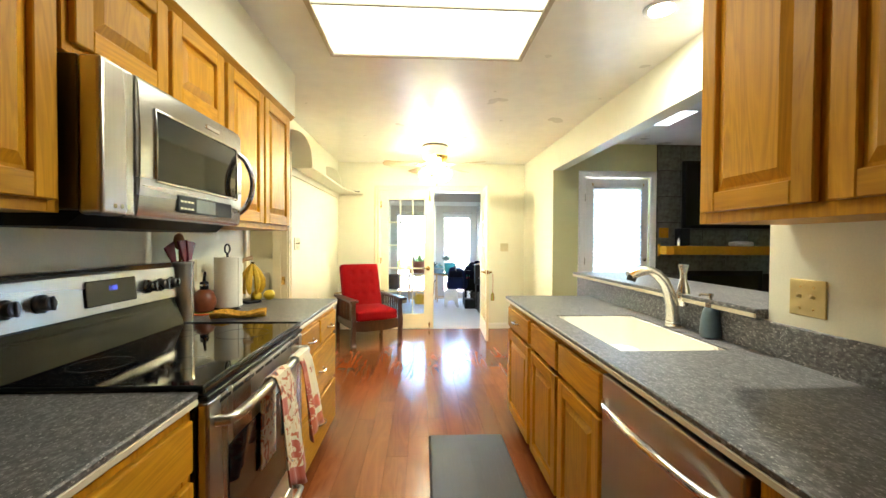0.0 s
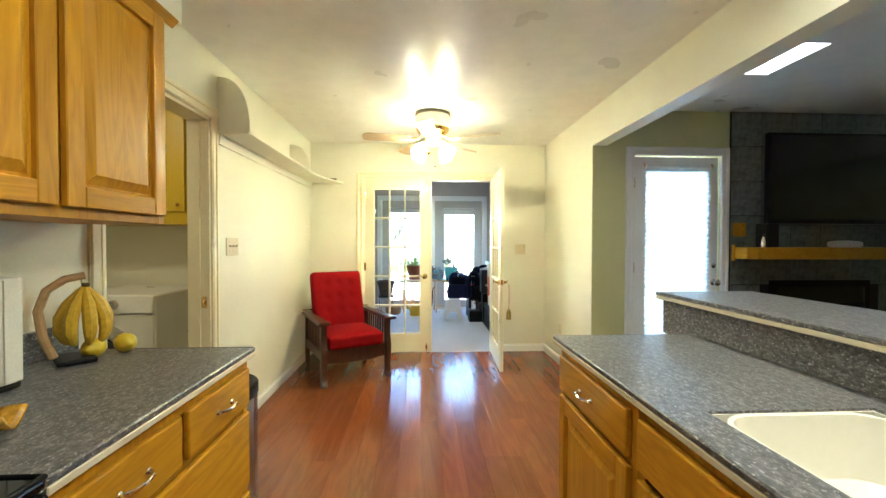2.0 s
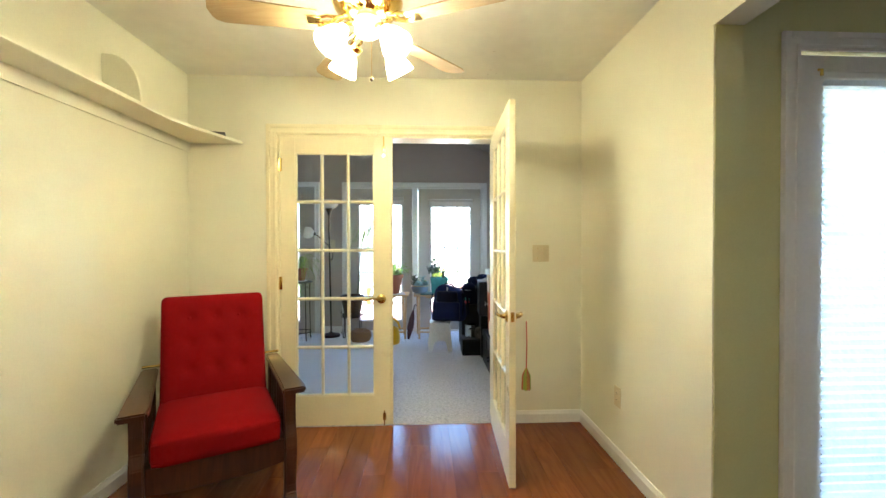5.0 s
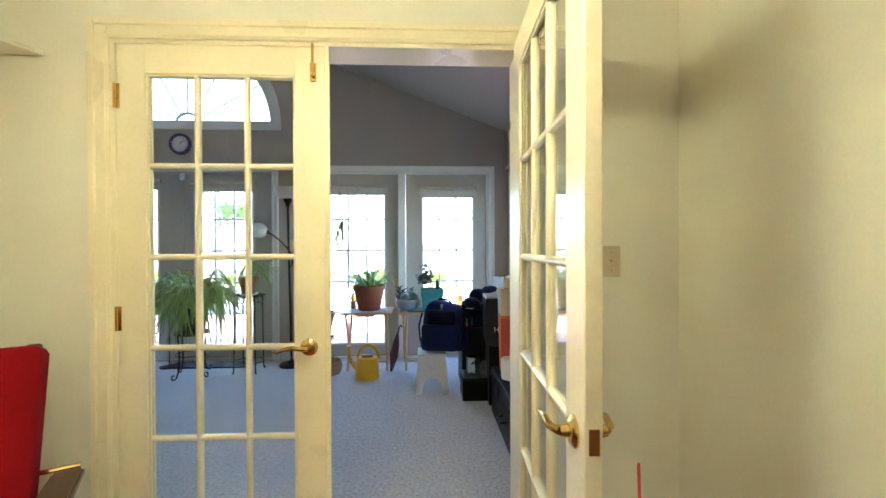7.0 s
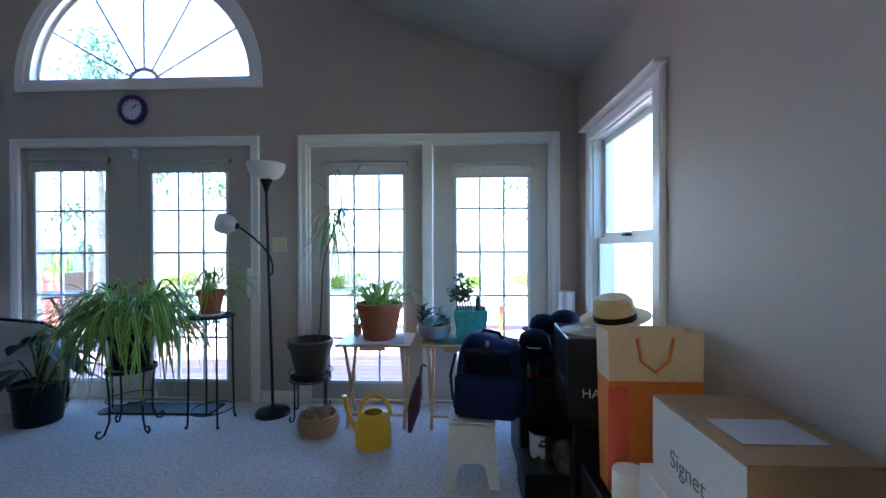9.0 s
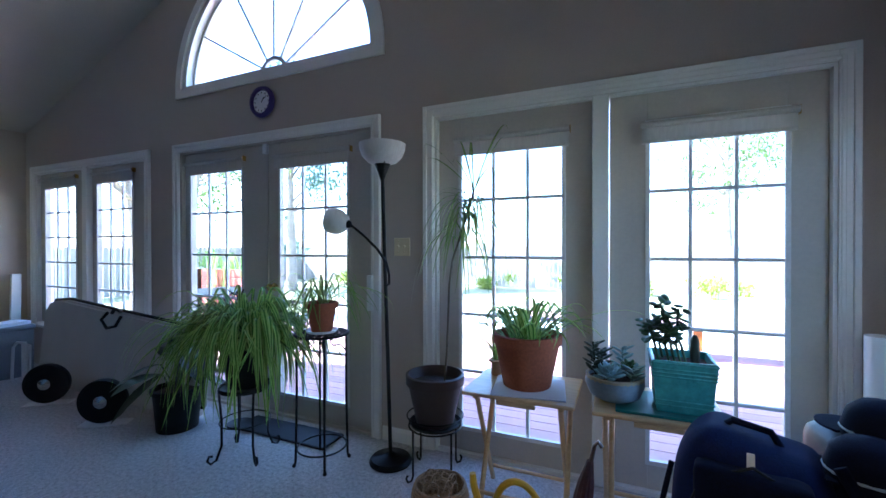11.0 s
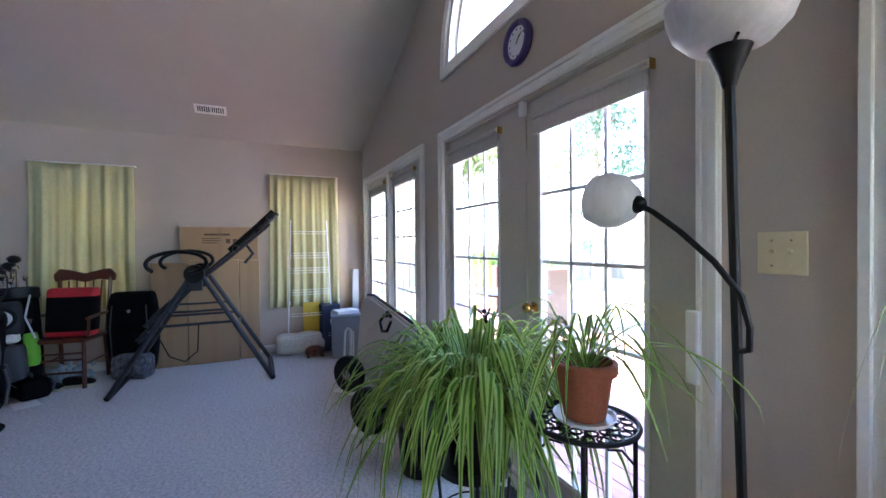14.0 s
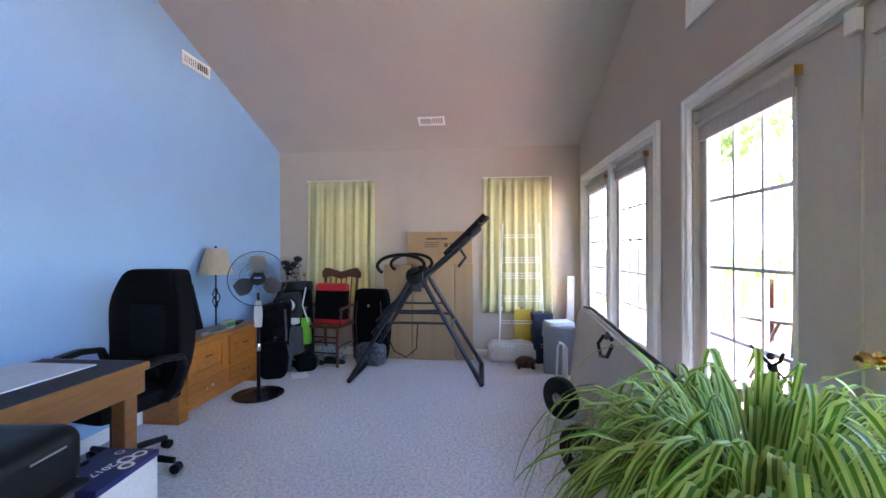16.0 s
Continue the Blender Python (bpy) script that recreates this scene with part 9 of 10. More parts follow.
# inversion table
iv = thing("inversion_table", (-4.75, 6.97, 0.0), "black folding inversion exercise table", "exercise table")
STEELB = surf("black tube steel", (0.022, 0.022, 0.028), 0.35, 0.3)
for s in (-1, 1):
    x0, x1 = s * 0.36, s * 0.24
    part("front_leg", tube([(x0, 0.66, 0.03), (x1, 0.05, 1.06)], 0.022), STEELB, iv, "", True)
    part("rear_leg", tube([(x0, -0.64, 0.03), (x1, -0.02, 1.06)], 0.022), STEELB, iv, "", True)
    part("pivot_plate", tube([(x1 - s * 0.02, 0.0, 1.06), (x1 + s * 0.04, 0.0, 1.06)], 0.085, None, 20), BLACK, iv, "round pivot cover", True)
    part("spreader", tube([(x0 * 0.86, 0.33, 0.60), (x0 * 0.86, -0.30, 0.60)], 0.013), STEELB, iv, "", True)
    pts = []
    for q in range(25):
        a = radians(-70 + 285 * q / 24)
        cy, cz = 0.235 * math.cos(a), 0.105 * math.sin(a)
        pts.append((x1 + s * (0.05 + 0.035 * math.sin(math.pi * q / 24)), -0.13 + cy - 0.15 * cz, 1.165 + cz + 0.06 * cy))
    part("side_handle", tube(pts, 0.018), BLACK, iv, "foam-covered loop handle", True)
part("foot_bar", tube([(-0.36, 0.66, 0.03), (0.36, 0.66, 0.03)], 0.026), BLACK, iv, "", True)
part("foot_bar", tube([(-0.36, -0.64, 0.03), (0.36, -0.64, 0.03)], 0.026), BLACK, iv, "", True)
part("cross_bar", tube([(-0.30, 0.36, 0.54), (0.30, 0.36, 0.54)], 0.012), STEELB, iv, "", True)
bm = tube([(0, 0.74, 1.66), (0, 0.40, 1.34), (0, 0.0, 0.98), (0, -0.50, 0.42)], 0.024)
part("main_beam", bm, STEELB, iv, "", True)
for s in (-1, 1):
    part("bed_rail", tube([(s * 0.16, 0.66, 1.54), (s * 0.20, 0.30, 1.22), (s * 0.20, -0.05, 0.92), (s * 0.14, -0.42, 0.58)], 0.014), STEELB, iv, "", True)
bm = cushion(-0.19, 0.19, -0.30, 0.26, -0.014, 0.014, 0.004, 8)
bm.transform(Matrix.Translation((0, -0.14, 0.86)) @ Matrix.Rotation(radians(42), 4, "X"))
part("bed", bm, surf("black mesh bed", (0.018, 0.018, 0.02), 0.8), iv, "padded bed", True)
for s in (-1, 1):
    part("pivot_arm", box(s * 0.205 - 0.012, s * 0.205 + 0.012, -0.06, 0.06, 0.90, 1.10, 0.006), STEELB, iv, "flat pivot arm")
    part("front_brace", tube([(s * 0.29, 0.26, 0.72), (s * 0.29, 0.0, 0.715), (s * 0.29, -0.23, 0.72)], 0.011), STEELB, iv, "", True)
part("cross_bar", tube([(-0.30, -0.36, 0.54), (0.30, -0.36, 0.54)], 0.012), STEELB, iv, "", True)
part("leg_tube", tube([(0.0, 0.28, 1.27), (0.0, 0.52, 1.50), (0.0, 0.70, 1.68)], 0.030), BLACK, iv, "thick adjusting tube", True)
part("adjust_knob", ball((0.05, 0.34, 1.30), 0.03, None, 12), BLACK, iv, "", True)
part("head_pad", tube([(-0.14, 0.66, 1.62), (0.14, 0.66, 1.62)], 0.035), BLACK, iv, "", True)
part("ankle_bar", tube([(-0.12, 0.55, 1.46), (0.12, 0.55, 1.46)], 0.03), BLACK, iv, "", True)
part("ankle_bracket", tube([(0, 0.42, 1.36), (0.0, 0.50, 1.24), (0, 0.42, 1.14)], 0.016), STEELB, iv, "", True)
part("strap", tube([(0.30, -0.30, 0.55), (0.30, -0.20, 0.32), (0.30, -0.08, 0.26), (0.28, 0.02, 0.34), (0.26, 0.03, 0.60)], 0.006), BLACK, iv, "hanging strap", True)

# rocking chair with a red and black cushion
CHAIRWOOD = wood("brown chair wood", (0.11, 0.030, 0.010), (0.045, 0.013, 0.005), "z", rough=0.3)
rc = thing("wooden_chair", (-5.15, 5.86, 0.001), "brown wooden armchair with a carved top rail", "chair", rz=80)
for s in (-1, 1):
    part("leg", tube([(s * 0.20, -0.20, 0.0), (s * 0.19, -0.18, 0.43)], 0.018), CHAIRWOOD, rc, "", True)
    part("leg", tube([(s * 0.20, 0.22, 0.0), (s * 0.19, 0.18, 0.43)], 0.018), CHAIRWOOD, rc, "", True)
    part("post", tube([(s * 0.20, 0.19, 0.43), (s * 0.22, 0.25, 1.02)], 0.018), CHAIRWOOD, rc, "", True)
    part("arm", tube([(s * 0.215, 0.22, 0.66), (s * 0.24, 0.0, 0.665), (s * 0.23, -0.20, 0.65)], 0.016), CHAIRWOOD, rc, "", True)
    part("arm_post", tube([(s * 0.21, -0.16, 0.45), (s * 0.23, -0.17, 0.65)], 0.012), CHAIRWOOD, rc, "", True)
    part("stretcher", tube([(s * 0.195, -0.19, 0.22), (s * 0.195, 0.20, 0.22)], 0.010), CHAIRWOOD, rc, "", True)
for z in (0.15, 0.27, 0.33):
    part("stretcher", tube([(-0.195, -0.19, z), (0.195, -0.19, z)], 0.010), CHAIRWOOD, rc, "", True)
part("seat", box(-0.23, 0.23, -0.22, 0.22, 0.43, 0.465, 0.012, seg=2), CHAIRWOOD, rc)
tr2 = [(-0.26, 0.97), (-0.27, 1.04), (-0.22, 1.10), (-0.14, 1.09), (0, 1.05), (0.14, 1.09), (0.22, 1.10), (0.27, 1.04), (0.26, 0.97), (0.12, 0.99), (0, 0.96), (-0.12, 0.99)]
part("crest_rail", prism(tr2, 0.235, 0.265, "y", None, 0.006), CHAIRWOOD, rc, "carved wavy crest rail")
for i in range(5):
    x = -0.13 + i * 0.065
    part("spindle", tube([(x, 0.19, 0.46), (x * 1.1, 0.245, 0.98)], 0.008), CHAIRWOOD, rc, "", True)
sb2 = thing("seat_bag", (-5.07, 5.885, 0.47), "red and black padded stadium cushion on the chair", "cushion", rz=80)
bm = cushion(-0.20, 0.20, -0.05, 0.07, 0.0, 0.46, 0.02, 16)
for f in bm.faces:
    f.material_index = 1 if 0.06 < f.calc_center_median().z < 0.38 else 0
for v in bm.verts:
    v.co.y += 0.10 * v.co.z
part("cushion_body", bm, [surf("red nylon", (0.45, 0.012, 0.02), 0.6, vary=0.1), BAGCLOTH], sb2, "", True)
# shoes, bottles and blue bag under the chair
for x, y, a in ((-4.98, 5.62, 75), (-4.96, 5.74, 70), (-4.99, 5.96, 85)):
    sh2 = thing("shoe", (x, y, 0.001), "black sports shoe with a pale sole", "shoe", rz=a, group="shoes under the chair")
    part("sole", prism([(-0.13, -0.035), (-0.10, -0.042), (0.05, -0.045), (0.12, -0.03), (0.14, 0.0), (0.12, 0.03), (0.05, 0.042), (-0.10, 0.04), (-0.13, 0.03)], 0.0, 0.025, "z", None, 0.004), surf("pale sole", (0.5, 0.5, 0.35), 0.6), sh2, "pale rubber sole")
    bm = cushion(-0.12, 0.125, -0.038, 0.038, 0.024, 0.10, 0.006, 8)
    for v in bm.verts:
        v.co.z -= 0.045 * max(0, (v.co.x + 0.02) / 0.14) * ((v.co.z - 0.024) / 0.076)
    part("upper", bm, BLACK, sh2, "", True)
    part("laces", tube([(0.0, -0.02, 0.09), (0.03, 0.02, 0.082), (0.03, -0.02, 0.08), (0.06, 0.02, 0.07)], 0.003), WHITEPL, sh2)
bag3 = thing("ball_bag", (-5.22, 5.86, 0.001), "net bag of pale blue practice balls under the chair", "ball bag")
bm = bmesh.new()
rnd = random.Random(8)
for i in range(46):
    ball((rnd.uniform(-0.08, 0.08), rnd.uniform(-0.13, 0.13), 0.025 + rnd.uniform(0, 0.15)), 0.024, bm, 8)
part("balls", bm, surf("pale blue ball", (0.42, 0.56, 0.62), 0.4, vary=0.15), bag3, "", True)
# black shell pack leaning by the wall
ck2 = thing("hard_pack", (-5.28, 6.32, 0.001), "black backpack standing against the wall", "backpack", rz=80)
bm = cushion(-0.215, 0.215, -0.07, 0.10, 0.0, 0.85, 0.02, 10)
for v in bm.verts:
    v.co.x *= 0.85 + 0.2 * math.sin(math.pi * min(1, v.co.z / 0.9))
part("shell", bm, BAGCLOTH, ck2, "", True)
part("front_pocket", cushion(-0.13, 0.13, -0.115, -0.06, 0.08, 0.42, 0.012, 7), BAGCLOTH, ck2, "zipped front pocket", True)
for u in (-0.15, 0.15):
    part("side_strap", tube([(u, -0.085, 0.72), (u * 1.1, -0.10, 0.50), (u, -0.09, 0.12)], 0.007), surf("grey side strap", (0.05, 0.05, 0.055), 0.8), ck2, "grey side strap", True)
part("emblem", tube([(0, -0.095, 0.66), (0, -0.099, 0.66)], 0.018), surf("grey emblem", (0.2, 0.2, 0.2), 0.5), ck2)
single("grey_sack", cushion(-0.17, 0.17, -0.10, 0.10, 0, 0.24, 0.02, 8), surf("grey mesh sack", (0.09, 0.09, 0.10), 0.8, vary=0.6, scale=16, bump=0.8, bscale=30, dist=0.02), (-5.08, 6.36, 0.001), "grey and black mesh sack on the carpet", "sack", rz=70, smooth=True)

# golf bag
gb2 = thing("golf_bag", (-5.00, 5.55, 0.001), "black and white golf bag full of clubs", "golf bag", tilt=(0, 0))
gb2.scale = (1.35, 1.35, 1.06)
GT = Matrix.Rotation(radians(-8), 4, "Y") @ Matrix.Rotation(radians(6), 4, "X")
def g_part(name, bm, mat, label="", smooth=True):
    bm.transform(GT)
    return part(name, bm, mat, gb2, label, smooth)
g_part("body", lathe([(0.11, 0.0), (0.12, 0.02), (0.13, 0.45), (0.13, 0.85), (0.135, 0.88), (0.12, 0.88)], seg=24), surf("golf bag cloth", (0.004, 0.004, 0.005), 0.9, vary=0.2, spec=0.08))
g_part("collar", lathe([(0.137, 0.80), (0.142, 0.82), (0.142, 0.89), (0.13, 0.90), (0.128, 0.82)], cap=False, seg=24), BLACK)
for z0, z1, m in ((0.12, 0.42, surf("grey pocket", (0.05, 0.05, 0.055), 0.8)), (0.50, 0.78, surf("dark grey pocket", (0.012, 0.012, 0.013), 0.8))):
    g_part("pocket", cushion(0.08, 0.19, -0.09, 0.09, z0, z1, 0.012, 7), m, "zipped side pocket")
g_part("pocket", cushion(-0.02, 0.12, -0.18, -0.08, 0.15, 0.60, 0.012, 7), BLACK, "long side pocket")
g_part("pocket", cushion(0.03, 0.11, 0.07, 0.13, 0.22, 0.50, 0.010, 7), surf("lime pocket", (0.13, 0.40, 0.02), 0.7), "lime green pocket")
g_part("emblem", tube([(0.19, 0, 0.64), (0.198, 0, 0.64)], 0.07, None, 20), surf("round white patch", (0.65, 0.65, 0.63), 0.5), "round white patch")
g_part("strap", tube([(0.10, -0.10, 0.80), (0.20, -0.13, 0.60), (0.20, -0.10, 0.35), (0.13, -0.06, 0.25)], 0.018), BLACK)
g_part("panel", cushion(0.10, 0.185, -0.07, 0.07, 0.44, 0.52, 0.008, 6), surf("pale bag panel", (0.55, 0.55, 0.56), 0.7), "pale cloth panel")
bm = lathe([(0.075, 0.0), (0.085, 0.006), (0.095, 0.0)], seg=28, cap=False)
bm.transform(Matrix.Translation((0.195, 0, 0.64)) @ Matrix.Rotation(radians(90), 4, "Y"))
g_part("emblem_ring", bm, BLACK)
for y in (-0.03, 0.03):
    g_part("emblem_bar", box(0.1985, 0.2005, y - 0.012, y + 0.012, 0.605, 0.675), BLACK, smooth=False)
for k, (y, z0, z1) in enumerate(((-0.135, 0.30, 0.80), (0.135, 0.45, 0.82), (-0.05, 0.80, 0.86))):
    g_part("piping", tube([(0.10, y, z0), (0.135, y * 0.8, (z0 + z1) / 2), (0.11, y, z1)], 0.006), surf("pale piping", (0.6, 0.6, 0.6), 0.5))
rnd = random.Random(20)
for i in range(18):
    a, r = rnd.uniform(0, 6.28), rnd.uniform(0.02, 0.11)
    x, y, h = r * math.cos(a), r * math.sin(a), rnd.uniform(0.94, 1.13)
    g_part("club_shaft", tube([(x * 0.5, y * 0.5, 0.3), (x, y, h)], 0.005), CHROME)
    if i % 3 == 0:
        g_part("club_cover", ball((x + 0.02, y, h + 0.02), 0.045, None, 12, (1.1, 0.8, 0.8)), BLACK, "knitted club cover")
    else:
        g_part("club_head", ball((x + 0.02, y, h + 0.01), 0.032, None, 10, (1.0, 0.4, 0.8)), CHROME, "steel club head")
# dark luggage heap
for loc, dims, m, lab, rz in (((-4.60, 5.46, 0.001), (0.20, 0.13, 0.36), BAGCLOTH, "black hard case standing on the carpet", 20), ((-5.0, 5.28, 0.001), (0.16, 0.14, 0.50), BAGCLOTH, "dark duffel bag standing by the blue wall", 5), ((-4.86, 5.66, 0.001), (0.17, 0.11, 0.17), BAGCLOTH, "small black bag on the carpet", 35), ((-4.78, 5.38, 0.001), (0.17, 0.13, 0.74), surf("charcoal nylon", (0.006, 0.006, 0.007), 0.95, vary=0.5, scale=14, spec=0.06), "charcoal backpack leaning on the golf bag", 0)):
    bgx = thing("bag", loc, lab, "bag", rz, "bags by the blue wall")
    part("body", cushion(-dims[0], dims[0], -dims[1], dims[1], 0.0, dims[2], 0.01, 7), m, bgx, "", True)
    part("handle", tube([(-0.06, 0, dims[2] - 0.01), (-0.05, 0, dims[2] + 0.035), (0.05, 0, dims[2] + 0.035), (0.06, 0, dims[2] - 0.01)], 0.010), BLACK, bgx, "", True)
    for u in (-0.5, 0.45):
        part("strap", tube([(dims[0] * u, dims[1] + 0.006, dims[2] * 0.92), (dims[0] * u * 1.2, dims[1] + 0.030, dims[2] * 0.6), (dims[0] * u * 1.1, dims[1] + 0.012, dims[2] * 0.15)], 0.012), surf("grey webbing", (0.07, 0.07, 0.075), 0.7), bgx, "grey webbing strap", True)
    part("zip", tube([(-dims[0] * 0.8, -dims[1] - 0.008, dims[2] * 0.8), (dims[0] * 0.8, -dims[1] - 0.008, dims[2] * 0.8)], 0.004), surf("grey zip", (0.15, 0.15, 0.15), 0.5), bgx)
single("leaflet", box(-0.11, 0.11, -0.08, 0.08, 0, 0.004), WHITEPL, (-4.62, 5.72, 0.001), "white leaflet lying on the carpet", "leaflet", rz=30)

# pedestal fan
pf = thing("pedestal_fan", (-4.03, 5.60, 0.001), "black pedestal fan with wire guard", "fan", rz=118)
part("base", lathe([(0.001, 0), (0.218, 0), (0.223, 0.010), (0.17, 0.022), (0.05, 0.034), (0.025, 0.05)], cap=False, seg=36), surf("glossy black", (0.010, 0.010, 0.010), 0.15), pf, "round glossy base", True)
part("pole", tube([(0, 0, 0.03), (0, 0, 0.62)], 0.016), BLACK, pf, "", True)
part("upper_pole", tube([(0, 0, 0.46), (0, 0, 0.93)], 0.011), BLACK, pf, "", True)
part("collar", lathe([(0.018, 0.40), (0.024, 0.41), (0.024, 0.46), (0.018, 0.47)]), CHROME, pf, "", True)
part("control_box", prism([(-0.03, 0.62), (0.03, 0.62), (0.036, 0.72), (0.028, 0.86), (-0.028, 0.86), (-0.036, 0.72)], -0.03, 0.03, "y", None, 0.006), surf("silver plastic", (0.42, 0.42, 0.42), 0.3, 0.4), pf, "silver control column", True)
FH = Matrix.Translation((0, -0.04, 1.065)) @ Matrix.Rotation(radians(90), 4, "X")
bm = lathe([(0.05, -0.14), (0.062, -0.12), (0.06, -0.03), (0.045, 0.0)], seg=20)
bm.transform(FH)
part("motor", bm, BLACK, pf, "", True)
bm = bmesh.new()
R = 0.245
for i in range(72):
    a = 2 * math.pi * i / 72
    c, s = math.cos(a), math.sin(a)
    tube([(0.055 * c, 0.055 * s, 0.085), (0.15 * c, 0.15 * s, 0.075), (0.225 * c, 0.225 * s, 0.05), (R * c, R * s, 0.02), (0.225 * c, 0.225 * s, -0.03), (0.05 * c, 0.05 * s, -0.05)], 0.0011, bm, 3)
for r, z in ((0.15, 0.075), (R, 0.02)):
    tube([(r * math.cos(a), r * math.sin(a), z) for a in (2 * math.pi * i / 48 for i in range(48))], 0.0035 if r == R else 0.002, bm, 5, True)
bm.transform(FH)
part("wire_guard", bm, BLACKMETAL, pf, "round black wire guard")
bm = lathe([(0.001, 0.092), (0.05, 0.09), (0.058, 0.08)], cap=False, seg=24)
bm.transform(FH)
part("guard_badge", bm, BLACK, pf, "", True)
bm = box(-0.03, 0.03, 0.004, 0.018, 0.0925, 0.0935)
bm.transform(FH)
part("badge_print", bm, surf("blue print", (0.05, 0.15, 0.5), 0.4), pf)
for k in range(3):
    a0 = radians(90 + 120 * k)
    bm = bmesh.new()
    rows = []
    for i in range(9):
        r = 0.04 + 0.17 * i / 8
        wdt = 0.5 + 0.65 * math.sin(math.pi * min(1, 0.15 + 0.85 * i / 8))
        rows.append([bm.verts.new((r * math.cos(a0 + u * wdt), r * math.sin(a0 + u * wdt), 0.025 + 0.03 * u)) for u in (-0.5, -0.17, 0.17, 0.5)])
    for p, q in zip(rows, rows[1:]):
        for j in range(3):
            bm.faces.new((p[j], p[j + 1], q[j + 1], q[j]))
    bm.transform(FH)
    part("fan_blade", bm, surf("smoked blade", (0.06, 0.06, 0.065), 0.3), pf, "smoky grey blade", True)

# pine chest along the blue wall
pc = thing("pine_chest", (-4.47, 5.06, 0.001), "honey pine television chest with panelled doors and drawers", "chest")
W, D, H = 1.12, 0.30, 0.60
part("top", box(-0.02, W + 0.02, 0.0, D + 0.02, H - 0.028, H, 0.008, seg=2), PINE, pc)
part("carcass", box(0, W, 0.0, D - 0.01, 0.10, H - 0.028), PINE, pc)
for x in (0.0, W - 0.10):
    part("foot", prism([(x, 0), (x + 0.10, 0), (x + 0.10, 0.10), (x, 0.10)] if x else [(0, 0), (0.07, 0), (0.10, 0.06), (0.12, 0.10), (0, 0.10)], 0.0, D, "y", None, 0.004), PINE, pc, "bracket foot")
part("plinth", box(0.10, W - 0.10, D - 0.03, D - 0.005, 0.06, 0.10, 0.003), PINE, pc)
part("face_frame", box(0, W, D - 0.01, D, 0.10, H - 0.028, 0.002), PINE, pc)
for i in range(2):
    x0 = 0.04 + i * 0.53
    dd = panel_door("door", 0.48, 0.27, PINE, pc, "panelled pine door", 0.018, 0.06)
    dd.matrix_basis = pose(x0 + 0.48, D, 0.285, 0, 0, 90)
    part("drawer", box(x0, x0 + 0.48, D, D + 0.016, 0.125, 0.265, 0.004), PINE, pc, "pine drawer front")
    for x in (0.20, 0.28):
        part("drawer_knob", ball((x0 + x, D + 0.026, 0.195), 0.012), STEEL, pc, "small pewter knob", True)
    part("pull", box(x0 + 0.20, x0 + 0.28, D + 0.018, D + 0.026, 0.44, 0.455, 0.003), surf("iron pull", (0.05, 0.04, 0.03), 0.5), pc)
# things on the chest
tl = thing("table_lamp", (-4.03, 5.19, 0.602), "table lamp with twisted dark base and cream shade", "lamp")
part("base", lathe([(0.001, 0), (0.065, 0), (0.065, 0.012), (0.03, 0.022), (0.012, 0.03)], cap=False), BLACKMETAL, tl, "", True)
part("stem", tube([(0, 0, 0.02), (0, 0, 0.62)], 0.007), BLACKMETAL, tl, "", True)
for k in range(3):
    part("twist", tube([(0.032 * math.sin(math.pi * i / 12) * math.cos(2 * math.pi * k / 3 + 0.35 * i), 0.032 * math.sin(math.pi * i / 12) * math.sin(2 * math.pi * k / 3 + 0.35 * i), 0.18 + 0.20 * i / 12) for i in range(13)], 0.005), BLACKMETAL, tl, "twisted iron", True)
sh3 = part("shade", lathe([(0.145, 0.50), (0.085, 0.735), (0.082, 0.735), (0.142, 0.50)], cap=False, seg=32), sheer("cream lamp shade", (0.66, 0.58, 0.42), 0.3), tl, "cream fabric shade", True)
part("finial", ball((0, 0, 0.75), 0.010), BLACKMETAL, tl)
fr = thing("picture_frame", (-3.68, 5.20, 0.602), "dark glass picture frame propped on the chest", "picture frame", rz=0, tilt=(14, 0))
part("frame", box(-0.17, 0.17, -0.010, 0.010, 0.0, 0.44, 0.005), BLACK, fr)
part("glass", box(-0.145, 0.145, 0.0105, 0.012, 0.025, 0.415), BLACKGLASS, fr)
pl3 = thing("disc_player", (-3.80, 5.22, 0.602), "flat silver disc player on the chest", "disc player")
part("case", box(-0.20, 0.14, -0.02, 0.10, 0.0, 0.035, 0.004), surf("silver case", (0.22, 0.22, 0.23), 0.35, 0.5), pl3)
part("slot", box(-0.15, 0.05, 0.1, 0.1012, 0.016, 0.022), BLACK, pl3)
gb4 = thing("small_box", (-4.05, 5.29, 0.602), "small green and cream printed box", "box")
part("box_body", box(-0.07, 0.05, -0.03, 0.03, 0, 0.075, 0.003), surf("cream card", (0.45, 0.45, 0.36), 0.6), gb4)
part("box_print", box(-0.071, 0.051, 0.0302, 0.031, 0.015, 0.055), surf("green card", (0.06, 0.22, 0.05), 0.6), gb4)
single("remote", box(-0.09, 0.09, -0.025, 0.025, 0, 0.02, 0.005), BLACK, (-4.30, 5.24, 0.602), "black remote control on the chest", "remote", rz=15)

